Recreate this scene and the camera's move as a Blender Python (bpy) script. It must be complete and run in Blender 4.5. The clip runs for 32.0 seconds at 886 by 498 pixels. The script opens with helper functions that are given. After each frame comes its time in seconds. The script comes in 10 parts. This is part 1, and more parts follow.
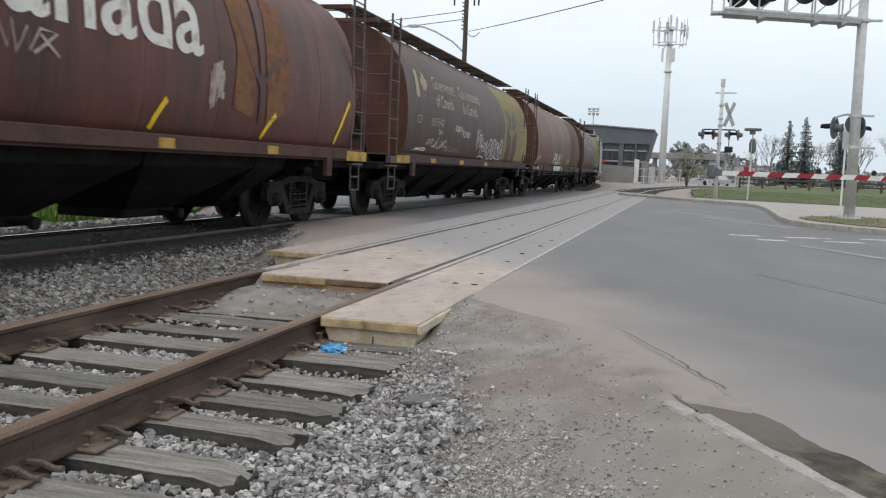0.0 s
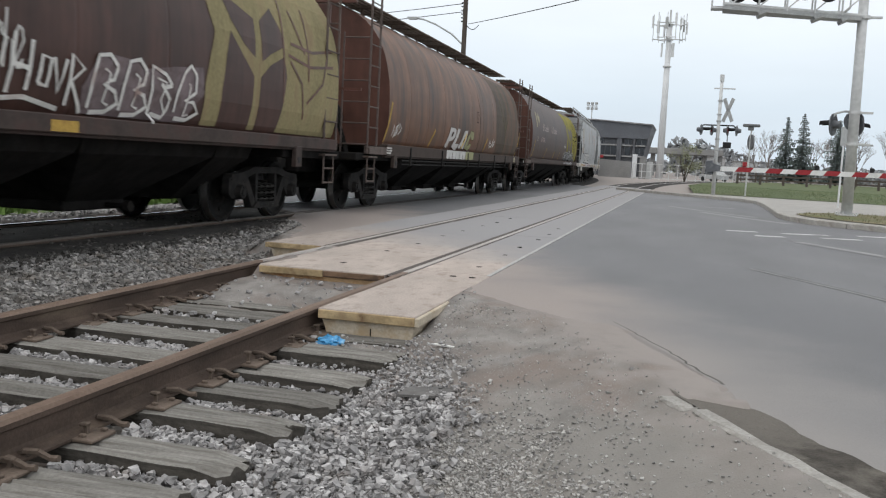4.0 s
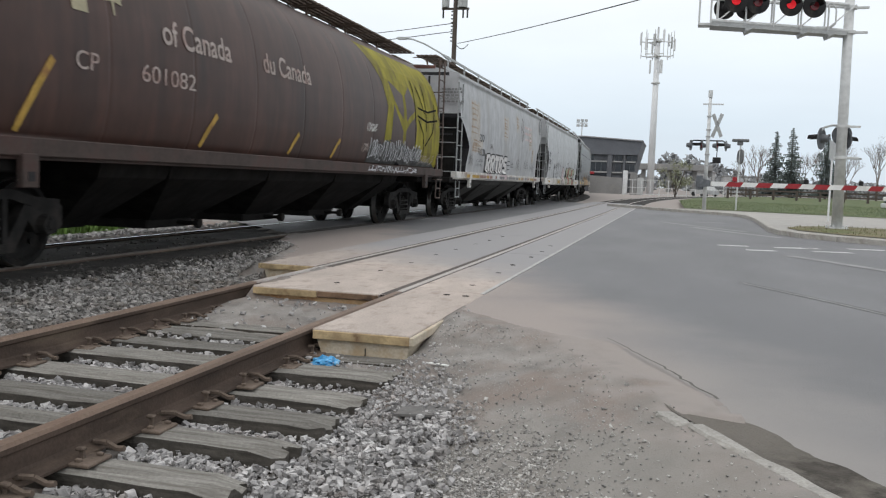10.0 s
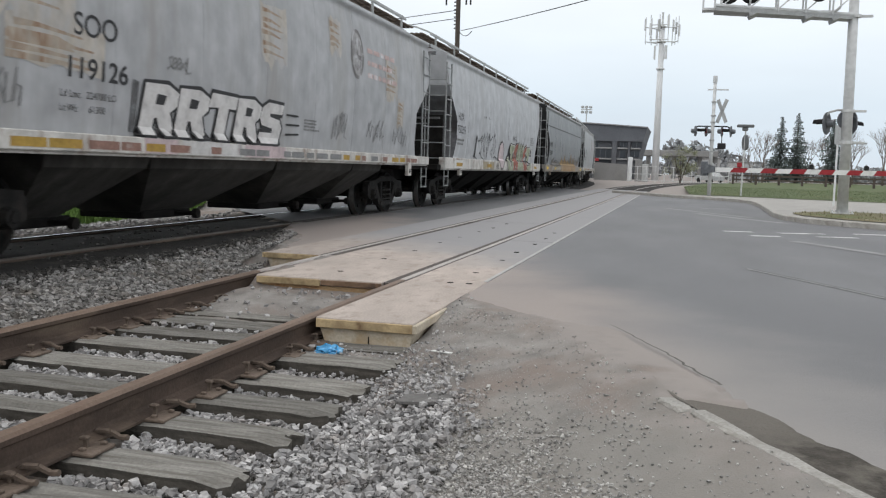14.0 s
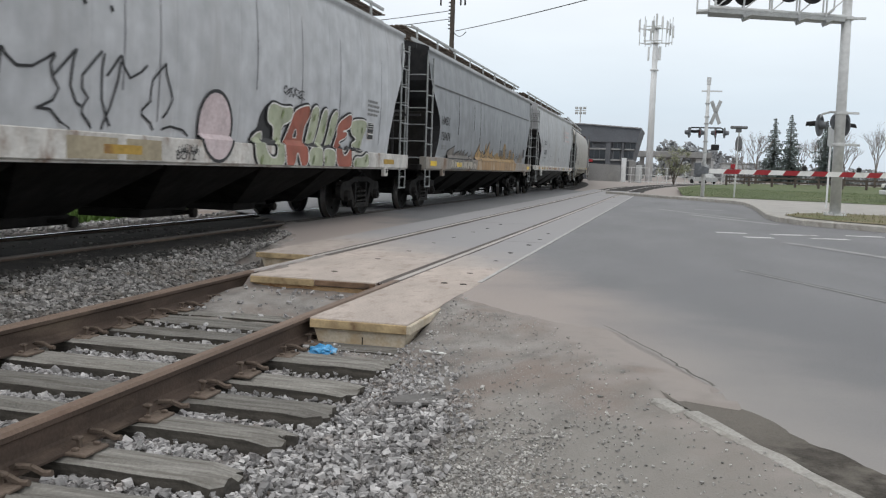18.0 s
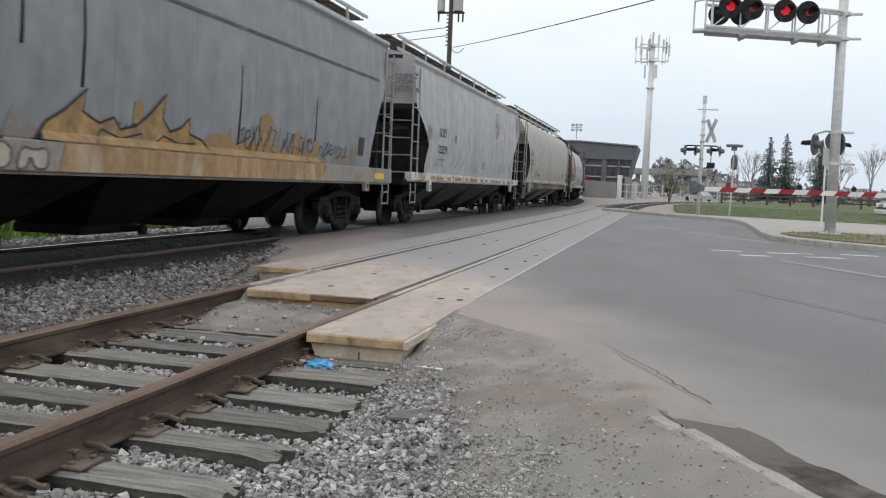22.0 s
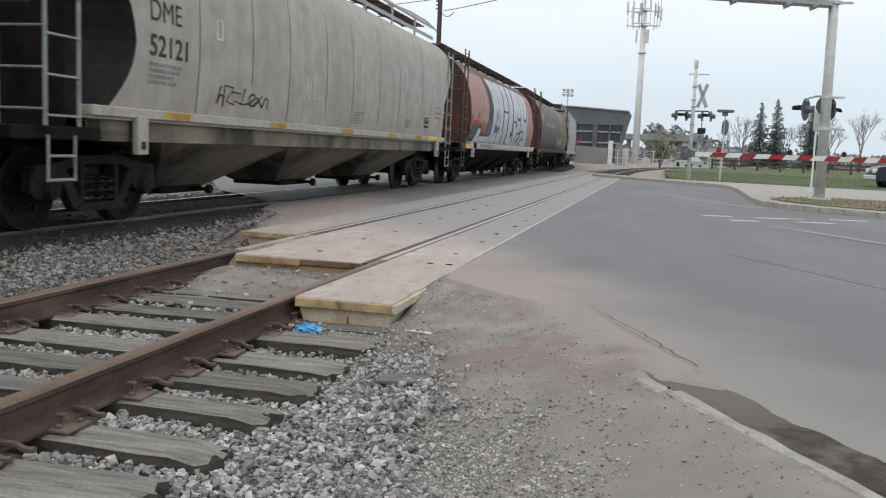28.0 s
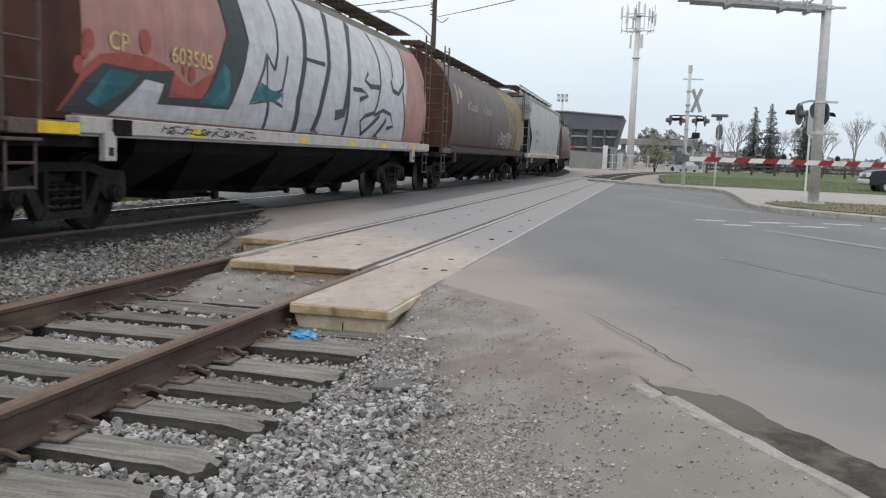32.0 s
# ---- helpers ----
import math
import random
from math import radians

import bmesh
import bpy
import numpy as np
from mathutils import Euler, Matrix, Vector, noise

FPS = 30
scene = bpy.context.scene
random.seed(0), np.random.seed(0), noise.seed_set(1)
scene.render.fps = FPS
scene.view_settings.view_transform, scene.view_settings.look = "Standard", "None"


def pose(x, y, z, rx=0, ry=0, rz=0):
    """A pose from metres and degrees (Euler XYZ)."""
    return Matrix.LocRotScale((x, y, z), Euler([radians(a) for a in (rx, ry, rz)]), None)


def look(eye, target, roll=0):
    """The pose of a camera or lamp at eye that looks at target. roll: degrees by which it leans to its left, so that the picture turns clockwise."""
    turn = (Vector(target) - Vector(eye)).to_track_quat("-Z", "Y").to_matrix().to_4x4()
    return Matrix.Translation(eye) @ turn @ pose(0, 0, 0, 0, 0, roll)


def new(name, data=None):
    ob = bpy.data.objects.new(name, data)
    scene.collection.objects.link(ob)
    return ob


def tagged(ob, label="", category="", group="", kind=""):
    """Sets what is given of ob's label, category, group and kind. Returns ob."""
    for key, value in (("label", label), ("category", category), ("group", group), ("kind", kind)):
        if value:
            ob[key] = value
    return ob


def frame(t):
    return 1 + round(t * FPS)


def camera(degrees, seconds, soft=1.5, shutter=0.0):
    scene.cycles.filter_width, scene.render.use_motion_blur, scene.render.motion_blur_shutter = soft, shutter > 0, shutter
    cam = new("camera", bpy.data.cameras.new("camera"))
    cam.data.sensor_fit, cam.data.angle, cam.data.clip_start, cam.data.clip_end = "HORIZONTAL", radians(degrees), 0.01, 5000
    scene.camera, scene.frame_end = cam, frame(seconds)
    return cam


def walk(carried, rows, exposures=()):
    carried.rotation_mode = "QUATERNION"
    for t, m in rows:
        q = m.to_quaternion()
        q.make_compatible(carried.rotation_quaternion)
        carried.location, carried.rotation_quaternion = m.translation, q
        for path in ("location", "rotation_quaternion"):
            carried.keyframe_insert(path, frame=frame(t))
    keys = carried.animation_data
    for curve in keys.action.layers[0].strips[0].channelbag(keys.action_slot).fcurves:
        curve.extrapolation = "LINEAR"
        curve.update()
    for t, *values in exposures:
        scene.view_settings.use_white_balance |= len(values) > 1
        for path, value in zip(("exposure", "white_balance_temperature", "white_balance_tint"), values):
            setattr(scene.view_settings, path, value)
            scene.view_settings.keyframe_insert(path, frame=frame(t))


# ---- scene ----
import itertools

# ---------------------------------------------------------------- camera
cam = camera(53.0, 32.0, soft=1.2, shutter=0.3)
PATH = [
    (0.0, -0.000, -0.000, 1.080, -5.264, -2.300, 15.145),
    (0.5, -0.010, 0.003, 1.080, -5.385, -2.531, 15.034),
    (1.0, -0.008, 0.000, 1.080, -5.421, -2.475, 14.989),
    (1.5, -0.012, 0.015, 1.082, -5.553, -2.804, 15.176),
    (2.0, -0.011, 0.009, 1.081, -5.582, -2.721, 15.081),
    (2.5, -0.012, 0.005, 1.081, -5.739, -2.700, 15.056),
    (3.0, -0.014, 0.009, 1.081, -5.741, -2.719, 14.989),
    (3.5, -0.012, 0.009, 1.079, -5.695, -2.871, 15.050),
    (5.5, -0.016, 0.014, 1.077, -6.119, -2.877, 14.838),
    (6.0, -0.019, 0.010, 1.079, -6.382, -3.138, 14.993),
    (6.5, -0.015, 0.018, 1.078, -6.377, -2.859, 14.642),
    (7.0, -0.020, 0.015, 1.079, -6.516, -2.808, 14.957),
    (7.5, -0.024, 0.017, 1.078, -6.580, -2.957, 15.091),
    (8.0, -0.027, 0.014, 1.076, -6.374, -3.114, 14.572),
    (8.5, -0.027, 0.013, 1.078, -6.327, -3.376, 14.963),
    (9.0, -0.027, 0.010, 1.084, -5.380, -2.544, 14.552),
    (9.5, -0.023, 0.012, 1.083, -4.734, -2.123, 14.452),
    (10.0, -0.014, -0.011, 1.082, -4.498, -2.112, 14.453),
    (10.5, -0.013, -0.012, 1.080, -4.945, -2.582, 14.832),
    (11.0, -0.004, -0.013, 1.078, -5.050, -2.644, 15.432),
    (11.5, -0.004, 0.001, 1.077, -5.154, -2.073, 14.855),
    (12.0, 0.002, 0.004, 1.079, -5.227, -1.757, 14.976),
    (12.5, 0.002, 0.001, 1.079, -5.003, -1.788, 15.085),
    (13.0, 0.001, 0.000, 1.081, -4.968, -1.731, 14.940),
    (13.5, 0.003, 0.001, 1.081, -5.251, -1.659, 14.742),
    (14.0, 0.002, -0.003, 1.080, -5.280, -1.698, 14.743),
    (14.5, 0.003, -0.004, 1.080, -5.223, -1.696, 14.754),
    (16.5, -0.003, -0.004, 1.079, -5.086, -1.971, 14.360),
    (17.0, -0.003, -0.005, 1.080, -5.167, -2.117, 14.684),
    (17.5, -0.004, -0.003, 1.079, -5.399, -2.008, 14.494),
    (18.0, -0.001, -0.005, 1.082, -5.251, -1.907, 14.355),
    (18.5, -0.010, 0.005, 1.080, -4.788, -1.768, 13.933),
    (19.0, -0.013, 0.011, 1.080, -5.028, -2.195, 13.964),
    (19.5, -0.014, 0.008, 1.080, -4.934, -2.372, 13.943),
    (20.0, -0.017, 0.002, 1.080, -5.027, -2.378, 13.970),
    (20.5, -0.017, -0.003, 1.082, -4.862, -2.347, 13.975),
    (21.0, -0.018, -0.012, 1.087, -4.566, -2.513, 14.034),
    (21.5, -0.011, -0.015, 1.083, -4.247, -2.444, 14.277),
    (22.0, -0.010, -0.022, 1.085, -4.251, -2.406, 14.109),
    (22.5, -0.012, -0.016, 1.084, -4.209, -2.317, 14.200),
    (23.0, -0.007, -0.022, 1.085, -4.282, -2.191, 14.208),
    (23.5, -0.010, -0.006, 1.081, -4.261, -2.255, 14.221),
    (24.0, -0.010, -0.002, 1.083, -4.389, -2.208, 13.945),
    (24.5, -0.009, -0.003, 1.082, -4.686, -2.126, 13.838),
    (25.0, -0.004, -0.005, 1.086, -4.639, -2.064, 13.877),
    (25.5, -0.010, -0.002, 1.082, -4.409, -2.276, 14.026),
    (27.5, -0.008, 0.005, 1.073, -6.160, -2.679, 13.542),
    (28.0, -0.001, 0.001, 1.070, -6.412, -2.405, 13.511),
    (28.5, -0.006, 0.005, 1.073, -6.697, -2.507, 13.322),
    (29.0, -0.019, 0.003, 1.072, -6.799, -2.760, 13.229),
    (29.5, -0.011, 0.001, 1.081, -6.754, -2.980, 13.527),
    (30.0, -0.007, -0.007, 1.075, -6.652, -2.771, 13.605),
    (30.5, -0.012, 0.000, 1.075, -6.380, -2.736, 13.359),
    (31.0, -0.004, -0.008, 1.074, -6.389, -2.748, 13.370),
    (31.5, 0.001, -0.005, 1.076, -6.208, -2.389, 13.215),
    (32.0, 0.003, 0.001, 1.074, -6.063, -2.239, 13.190),
]
EXPOSURES = [(0.0, 0.0), (7.5, 0.0), (9.0, 0.07), (10.5, 0.0), (17.0, 0.0), (19.0, -0.07), (22.0, 0.0), (24.0, 0.02), (25.5, -0.06), (28.0, 0.0), (32.0, 0.0)]
walk(cam, [(t, pose(x, y, z, 90 + p, r, w)) for t, x, y, z, p, r, w in PATH], EXPOSURES)

# ---------------------------------------------------------------- sky and light
world = bpy.data.worlds.new("overcast_sky")
scene.world = world
world.use_nodes = True
wn, wl = world.node_tree.nodes, world.node_tree.links
wn.clear()
w_out = wn.new("ShaderNodeOutputWorld")
w_bg = wn.new("ShaderNodeBackground")
w_sky = wn.new("ShaderNodeTexSky")
w_sky.sky_type = "NISHITA"
w_sky.sun_disc = False
w_sky.sun_elevation = radians(52)
w_sky.sun_rotation = radians(200)
w_sky.dust_density = 4.0
w_geo = wn.new("ShaderNodeTexCoord")
w_sep = wn.new("ShaderNodeSeparateXYZ")
w_ramp = wn.new("ShaderNodeValToRGB")
w_noise = wn.new("ShaderNodeTexNoise")
w_map = wn.new("ShaderNodeMapping")
w_mixc = wn.new("ShaderNodeMix")
w_mix = wn.new("ShaderNodeMix")
for n in (w_mixc, w_mix):
    n.data_type = "RGBA"
# cloud sheet: grey-blue low down, white higher up
cr = w_ramp.color_ramp
cr.elements[0].position, cr.elements[0].color = 0.0, (7.7, 8.6, 9.5, 1)
cr.elements[1].position, cr.elements[1].color = 0.75, (11.1, 11.25, 11.35, 1)
e = cr.elements.new(0.07)
e.color = (8.1, 9.2, 10.2, 1)
e = cr.elements.new(0.2)
e.color = (10.4, 10.9, 11.3, 1)
w_map.inputs["Scale"].default_value = (1.2, 1.2, 5.0)
w_noise.inputs["Scale"].default_value = 2.2
w_noise.inputs["Detail"].default_value = 5.0
wl.new(w_geo.outputs["Generated"], w_sep.inputs[0])
wl.new(w_sep.outputs["Z"], w_ramp.inputs[0])
wl.new(w_geo.outputs["Generated"], w_map.inputs[0])
wl.new(w_map.outputs[0], w_noise.inputs["Vector"])
w_mixc.blend_type = "MULTIPLY"
w_mixc.inputs["Factor"].default_value = 1.0
w_range = wn.new("ShaderNodeMapRange")
w_range.inputs["From Min"].default_value, w_range.inputs["From Max"].default_value = 0.3, 0.7
w_range.inputs["To Min"].default_value, w_range.inputs["To Max"].default_value = 0.95, 1.05
wl.new(w_noise.outputs["Fac"], w_range.inputs["Value"])
wl.new(w_ramp.outputs[0], w_mixc.inputs[6])
wl.new(w_range.outputs[0], w_mixc.inputs[7])
w_mix.inputs["Factor"].default_value = 0.1
wl.new(w_mixc.outputs[2], w_mix.inputs[6])
wl.new(w_sky.outputs[0], w_mix.inputs[7])
wl.new(w_mix.outputs[2], w_bg.inputs[0])
w_bg.inputs[1].default_value = 0.1
wl.new(w_bg.outputs[0], w_out.inputs[0])

sun = new("sun", bpy.data.lights.new("sun", "SUN"))
sun.data.energy, sun.data.angle, sun.data.color = 0.6, radians(40), (1.0, 0.97, 0.93)
sun.matrix_world = look((0, 0, 30), (14, 22, -8))

# ---------------------------------------------------------------- materials


def mat(name, base, rough=0.8, metal=0.0, vary=0.25, scale=3.0, fine=40.0, bump=0.15, tint=None, tint_amount=0.0,
        tint_scale=1.0, stretch=(1, 1, 1), spec=0.3, bump_dist=0.01, random_value=0.0, coat=None):
    """A weathered surface: two scales of value change, an optional stain colour and a fine relief."""
    m = bpy.data.materials.new(name)
    m.use_nodes = True
    nt, L = m.node_tree.nodes, m.node_tree.links
    bs = nt["Principled BSDF"]
    bs.inputs["Roughness"].default_value = rough
    bs.inputs["Metallic"].default_value = metal
    bs.inputs["Specular IOR Level"].default_value = spec
    tc = nt.new("ShaderNodeTexCoord")
    mp = nt.new("ShaderNodeMapping")
    mp.inputs["Scale"].default_value = stretch
    L.new(tc.outputs["Object"], mp.inputs[0])
    n1 = nt.new("ShaderNodeTexNoise")
    n1.inputs["Scale"].default_value, n1.inputs["Detail"].default_value = scale, 6
    n2 = nt.new("ShaderNodeTexNoise")
    n2.inputs["Scale"].default_value, n2.inputs["Detail"].default_value = fine, 3
    L.new(mp.outputs[0], n1.inputs["Vector"])
    L.new(tc.outputs["Object"], n2.inputs["Vector"])
    hi = tuple(min(1, c * (1 + vary)) for c in base)
    lo = tuple(c * (1 - vary) for c in base)
    rp = nt.new("ShaderNodeValToRGB")
    rp.color_ramp.elements[0].position, rp.color_ramp.elements[0].color = 0.3, (*lo, 1)
    rp.color_ramp.elements[1].position, rp.color_ramp.elements[1].color = 0.7, (*hi, 1)
    L.new(n1.outputs["Fac"], rp.inputs[0])
    mx = nt.new("ShaderNodeMix")
    mx.data_type, mx.blend_type = "RGBA", "OVERLAY"
    mx.inputs["Factor"].default_value = 0.35
    L.new(rp.outputs[0], mx.inputs[6])
    L.new(n2.outputs["Fac"], mx.inputs[7])
    out = mx.outputs[2]
    if tint:
        n3 = nt.new("ShaderNodeTexNoise")
        n3.inputs["Scale"].default_value, n3.inputs["Detail"].default_value = tint_scale, 8
        n3.inputs["Roughness"].default_value = 0.65
        L.new(mp.outputs[0], n3.inputs["Vector"])
        r3 = nt.new("ShaderNodeValToRGB")
        a = 0.62 - 0.3 * tint_amount
        r3.color_ramp.elements[0].position, r3.color_ramp.elements[0].color = a, (0, 0, 0, 1)
        r3.color_ramp.elements[1].position, r3.color_ramp.elements[1].color = a + 0.16, (1, 1, 1, 1)
        L.new(n3.outputs["Fac"], r3.inputs[0])
        m3 = nt.new("ShaderNodeMix")
        m3.data_type = "RGBA"
        L.new(r3.outputs[0], m3.inputs["Factor"])
        L.new(out, m3.inputs[6])
        m3.inputs[7].default_value = (*tint, 1)
        out = m3.outputs[2]
    if random_value:
        oi = nt.new("ShaderNodeObjectInfo")
        mr = nt.new("ShaderNodeMapRange")
        mr.inputs["To Min"].default_value, mr.inputs["To Max"].default_value = 1 - random_value, 1 + random_value
        L.new(oi.outputs["Random"], mr.inputs["Value"])
        hs = nt.new("ShaderNodeHueSaturation")
        L.new(mr.outputs[0], hs.inputs["Value"])
        L.new(out, hs.inputs["Color"])
        out = hs.outputs[0]
    L.new(out, bs.inputs["Base Color"])
    bp = nt.new("ShaderNodeBump")
    bp.inputs["Strength"].default_value, bp.inputs["Distance"].default_value = bump, bump_dist
    L.new(n2.outputs["Fac"], bp.inputs["Height"])
    L.new(bp.outputs[0], bs.inputs["Normal"])
    return m


def car_paint(name, base, rust=(0.12, 0.05, 0.03), amount=0.25, streak=0.35, rough=0.48):
    """Weathered car side: run-down streaks, blotches of rust and dirt."""
    base, rust = tuple(c * 0.8 for c in base), tuple(c * 0.8 for c in rust)
    m = mat(name, base, rough, 0, streak, 1.6, 3.0, 0.012, rust, amount, 0.9, (1.0, 1.7, 0.22), spec=0.34)
    # narrow run-down streaks and specks of bare metal over the larger blotches
    nt, L = m.node_tree.nodes, m.node_tree.links
    bs = nt["Principled BSDF"]
    src = bs.inputs["Base Color"].links[0].from_socket
    tc, mp, no, rp, mx = (nt.new("ShaderNode" + k) for k in ("TexCoord", "Mapping", "TexNoise", "ValToRGB", "Mix"))
    mp.inputs["Scale"].default_value = (1.0, 5.0, 0.55)
    no.inputs["Scale"].default_value, no.inputs["Detail"].default_value, no.inputs["Roughness"].default_value = 1.7, 7, 0.7
    rp.color_ramp.elements[0].position, rp.color_ramp.elements[0].color = 0.35, (1 - 0.7 * streak, 1 - 0.7 * streak, 1 - 0.7 * streak, 1)
    rp.color_ramp.elements[1].position, rp.color_ramp.elements[1].color = 0.62, (1, 1, 1, 1)
    mx.data_type, mx.blend_type = "RGBA", "MULTIPLY"
    mx.inputs["Factor"].default_value = 1.0
    L.new(tc.outputs["Object"], mp.inputs[0])
    L.new(mp.outputs[0], no.inputs["Vector"])
    L.new(no.outputs["Fac"], rp.inputs[0])
    L.new(src, mx.inputs[6])
    L.new(rp.outputs[0], mx.inputs[7])
    L.new(mx.outputs[2], bs.inputs["Base Color"])
    return m


def glow(name, colour, strength):
    m = mat(name, colour, 0.3)
    bs = m.node_tree.nodes["Principled BSDF"]
    bs.inputs["Emission Color"].default_value = (*colour, 1)
    bs.inputs["Emission Strength"].default_value = strength
    return m


def island_vary(m, amount):
    """Lets each stone of a joined heap have its own value."""
    nt, L = m.node_tree.nodes, m.node_tree.links
    bs = nt["Principled BSDF"]
    src = bs.inputs["Base Color"].links[0].from_socket
    g = nt.new("ShaderNodeNewGeometry")
    mr = nt.new("ShaderNodeMapRange")
    mr.inputs["To Min"].default_value, mr.inputs["To Max"].default_value = 1 - amount, 1 + amount
    L.new(g.outputs["Random Per Island"], mr.inputs["Value"])
    hs = nt.new("ShaderNodeHueSaturation")
    L.new(mr.outputs[0], hs.inputs["Value"])
    L.new(src, hs.inputs["Color"])
    L.new(hs.outputs[0], bs.inputs["Base Color"])
    return m


M_RAIL = mat("rail_rust", (0.08, 0.057, 0.045), 0.8, 0.1, 0.35, 5, 60, 0.25, (0.16, 0.12, 0.09), 0.35, 3, (1, 0.3, 1))
M_RAILTOP = mat("rail_head_worn", (0.21, 0.15, 0.115), 0.55, 0.35, 0.2, 6, 60, 0.1, (0.12, 0.07, 0.05), 0.3, 3, (1, 0.2, 1))
# worn rail head; the sky's reflection is put into its pale base colour
M_RAILWORN = mat("rail_head_pale_sheen", (0.44, 0.405, 0.38), 0.5, 0.1, 0.15, 6, 60, 0.05, (0.26, 0.22, 0.19), 0.3, 3, (1, 0.2, 1))
M_RAILDULL = mat("rail_head_dull", (0.1, 0.085, 0.075), 0.55, 0.3, 0.2, 6, 60, 0.1)
M_RAILSHINE = mat("rail_head_polished", (0.55, 0.56, 0.58), 0.25, 1.0, 0.1, 6, 60, 0.03)
M_TIE = mat("weathered_tie_wood", (0.215, 0.207, 0.19), 0.95, 0, 0.3, 5, 60, 0.6, (0.13, 0.12, 0.106), 0.42, 4, (0.5, 7, 4), random_value=0.2)
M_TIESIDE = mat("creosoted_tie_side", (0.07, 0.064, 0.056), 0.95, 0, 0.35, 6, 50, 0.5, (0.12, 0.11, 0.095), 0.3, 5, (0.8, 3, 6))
M_FADERED = mat("faded_red_strip", (0.26, 0.15, 0.12), 0.7, 0, 0.2, 5, 30, 0.03, (0.45, 0.4, 0.37), 0.3, 6)
M_IRON = mat("rusty_iron", (0.13, 0.1, 0.08), 0.85, 0.1, 0.35, 8, 60, 0.3)
M_STONE = island_vary(mat("ballast_stone", (0.36, 0.352, 0.35), 0.95, 0, 0.25, 6, 50, 0.3, (0.26, 0.235, 0.22), 0.3, 4), 0.45)
M_STONEDIRTY = island_vary(mat("dusty_ballast_stone", (0.27, 0.26, 0.25), 0.95, 0, 0.3, 6, 50, 0.3, (0.17, 0.15, 0.13), 0.4, 3), 0.5)
# dirty stones, darkened further to carry the shadow of the train
M_STONESHADE = island_vary(mat("shaded_dirty_stone", (0.1, 0.094, 0.088), 0.95, 0, 0.35, 6, 50, 0.3, (0.05, 0.045, 0.04), 0.4, 3), 0.6)
M_ROADDECK = mat("worn_crossing_deck", (0.455, 0.395, 0.355), 0.9, 0, 0.16, 1.6, 60, 0.14, (0.33, 0.275, 0.24), 0.34, 4.2, (1.6, 0.7, 1), random_value=0.08)
M_DECKEDGE = mat("yellowed_timber_edge", (0.44, 0.335, 0.195), 0.85, 0, 0.35, 4, 40, 0.25, (0.17, 0.105, 0.06), 0.36, 5)
M_DECKROT = mat("rotten_board", (0.2, 0.13, 0.085), 0.9, 0, 0.35, 6, 50, 0.4, (0.07, 0.052, 0.044), 0.4, 5)
M_DECKBASE = mat("concrete_block", (0.52, 0.455, 0.36), 0.95, 0, 0.15, 4, 50, 0.2, (0.4, 0.29, 0.17), 0.36, 2.6)
M_RUSTYBLOCK = mat("rust_stained_block", (0.43, 0.3, 0.17), 0.95, 0, 0.25, 3, 50, 0.25, (0.27, 0.14, 0.065), 0.5, 3.0)
M_KERB = mat("kerb_concrete", (0.4, 0.385, 0.36), 0.95, 0, 0.15, 5, 70, 0.25, (0.26, 0.24, 0.21), 0.35, 2.2)
M_EDGING = mat("worn_edging_concrete", (0.35, 0.338, 0.315), 0.95, 0, 0.2, 5, 70, 0.3, (0.25, 0.235, 0.21), 0.4, 4)
M_WALK = mat("pavement_concrete", (0.37, 0.357, 0.337), 0.95, 0, 0.1, 1.5, 40, 0.15, (0.38, 0.36, 0.33), 0.3, 0.8)
M_GALV = mat("galvanised_steel", (0.58, 0.59, 0.59), 0.5, 0.1, 0.08, 3, 8, 0.03, (0.48, 0.485, 0.48), 0.25, 1.5)
M_ALU = mat("grey_painted_metal", (0.42, 0.43, 0.43), 0.6, 0.2, 0.12, 4, 30, 0.05)
M_BLACK = mat("black_metal", (0.018, 0.018, 0.019), 0.7, 0, 0.4, 6, 40, 0.1, (0.05, 0.045, 0.04), 0.25, 3)
# grime, taken down to near black to hold the shade under the cars
M_UNDER = mat("shaded_underframe_grime", (0.016, 0.015, 0.0145), 0.95, 0, 0.4, 4, 30, 0.2, (0.02, 0.018, 0.016), 0.3, 2.5, spec=0.08)
M_TRUCK = mat("truck_frame_grime", (0.019, 0.018, 0.0175), 0.85, 0, 0.35, 6, 40, 0.25, (0.034, 0.03, 0.027), 0.35, 3, spec=0.2)
M_WHEEL = mat("wheel_steel_dark", (0.013, 0.0125, 0.012), 0.8, 0.1, 0.3, 6, 30, 0.1, (0.03, 0.025, 0.022), 0.3, 4, spec=0.2)
M_TREAD = mat("wheel_tread_polished", (0.62, 0.61, 0.6), 0.3, 1.0, 0.05, 5, 30, 0.02)
M_WHITE = mat("white_paint", (0.78, 0.78, 0.76), 0.6, 0, 0.06, 3, 30, 0.05, (0.55, 0.53, 0.5), 0.2, 2)
M_RED = mat("red_reflective", (0.33, 0.028, 0.035), 0.5, 0, 0.1, 5, 30, 0.03)
M_YELLOW = mat("yellow_reflective", (0.75, 0.5, 0.02), 0.5, 0, 0.12, 5, 30, 0.05, (0.4, 0.26, 0.05), 0.2, 4)
M_OCHRE = mat("faded_yellow_paint", (0.42, 0.27, 0.06), 0.7, 0, 0.25, 4, 30, 0.05, (0.25, 0.13, 0.05), 0.35, 3)
M_LETTER = mat("white_lettering", (0.66, 0.65, 0.62), 0.7, 0, 0.12, 3, 25, 0.02, (0.35, 0.25, 0.22), 0.25, 3)
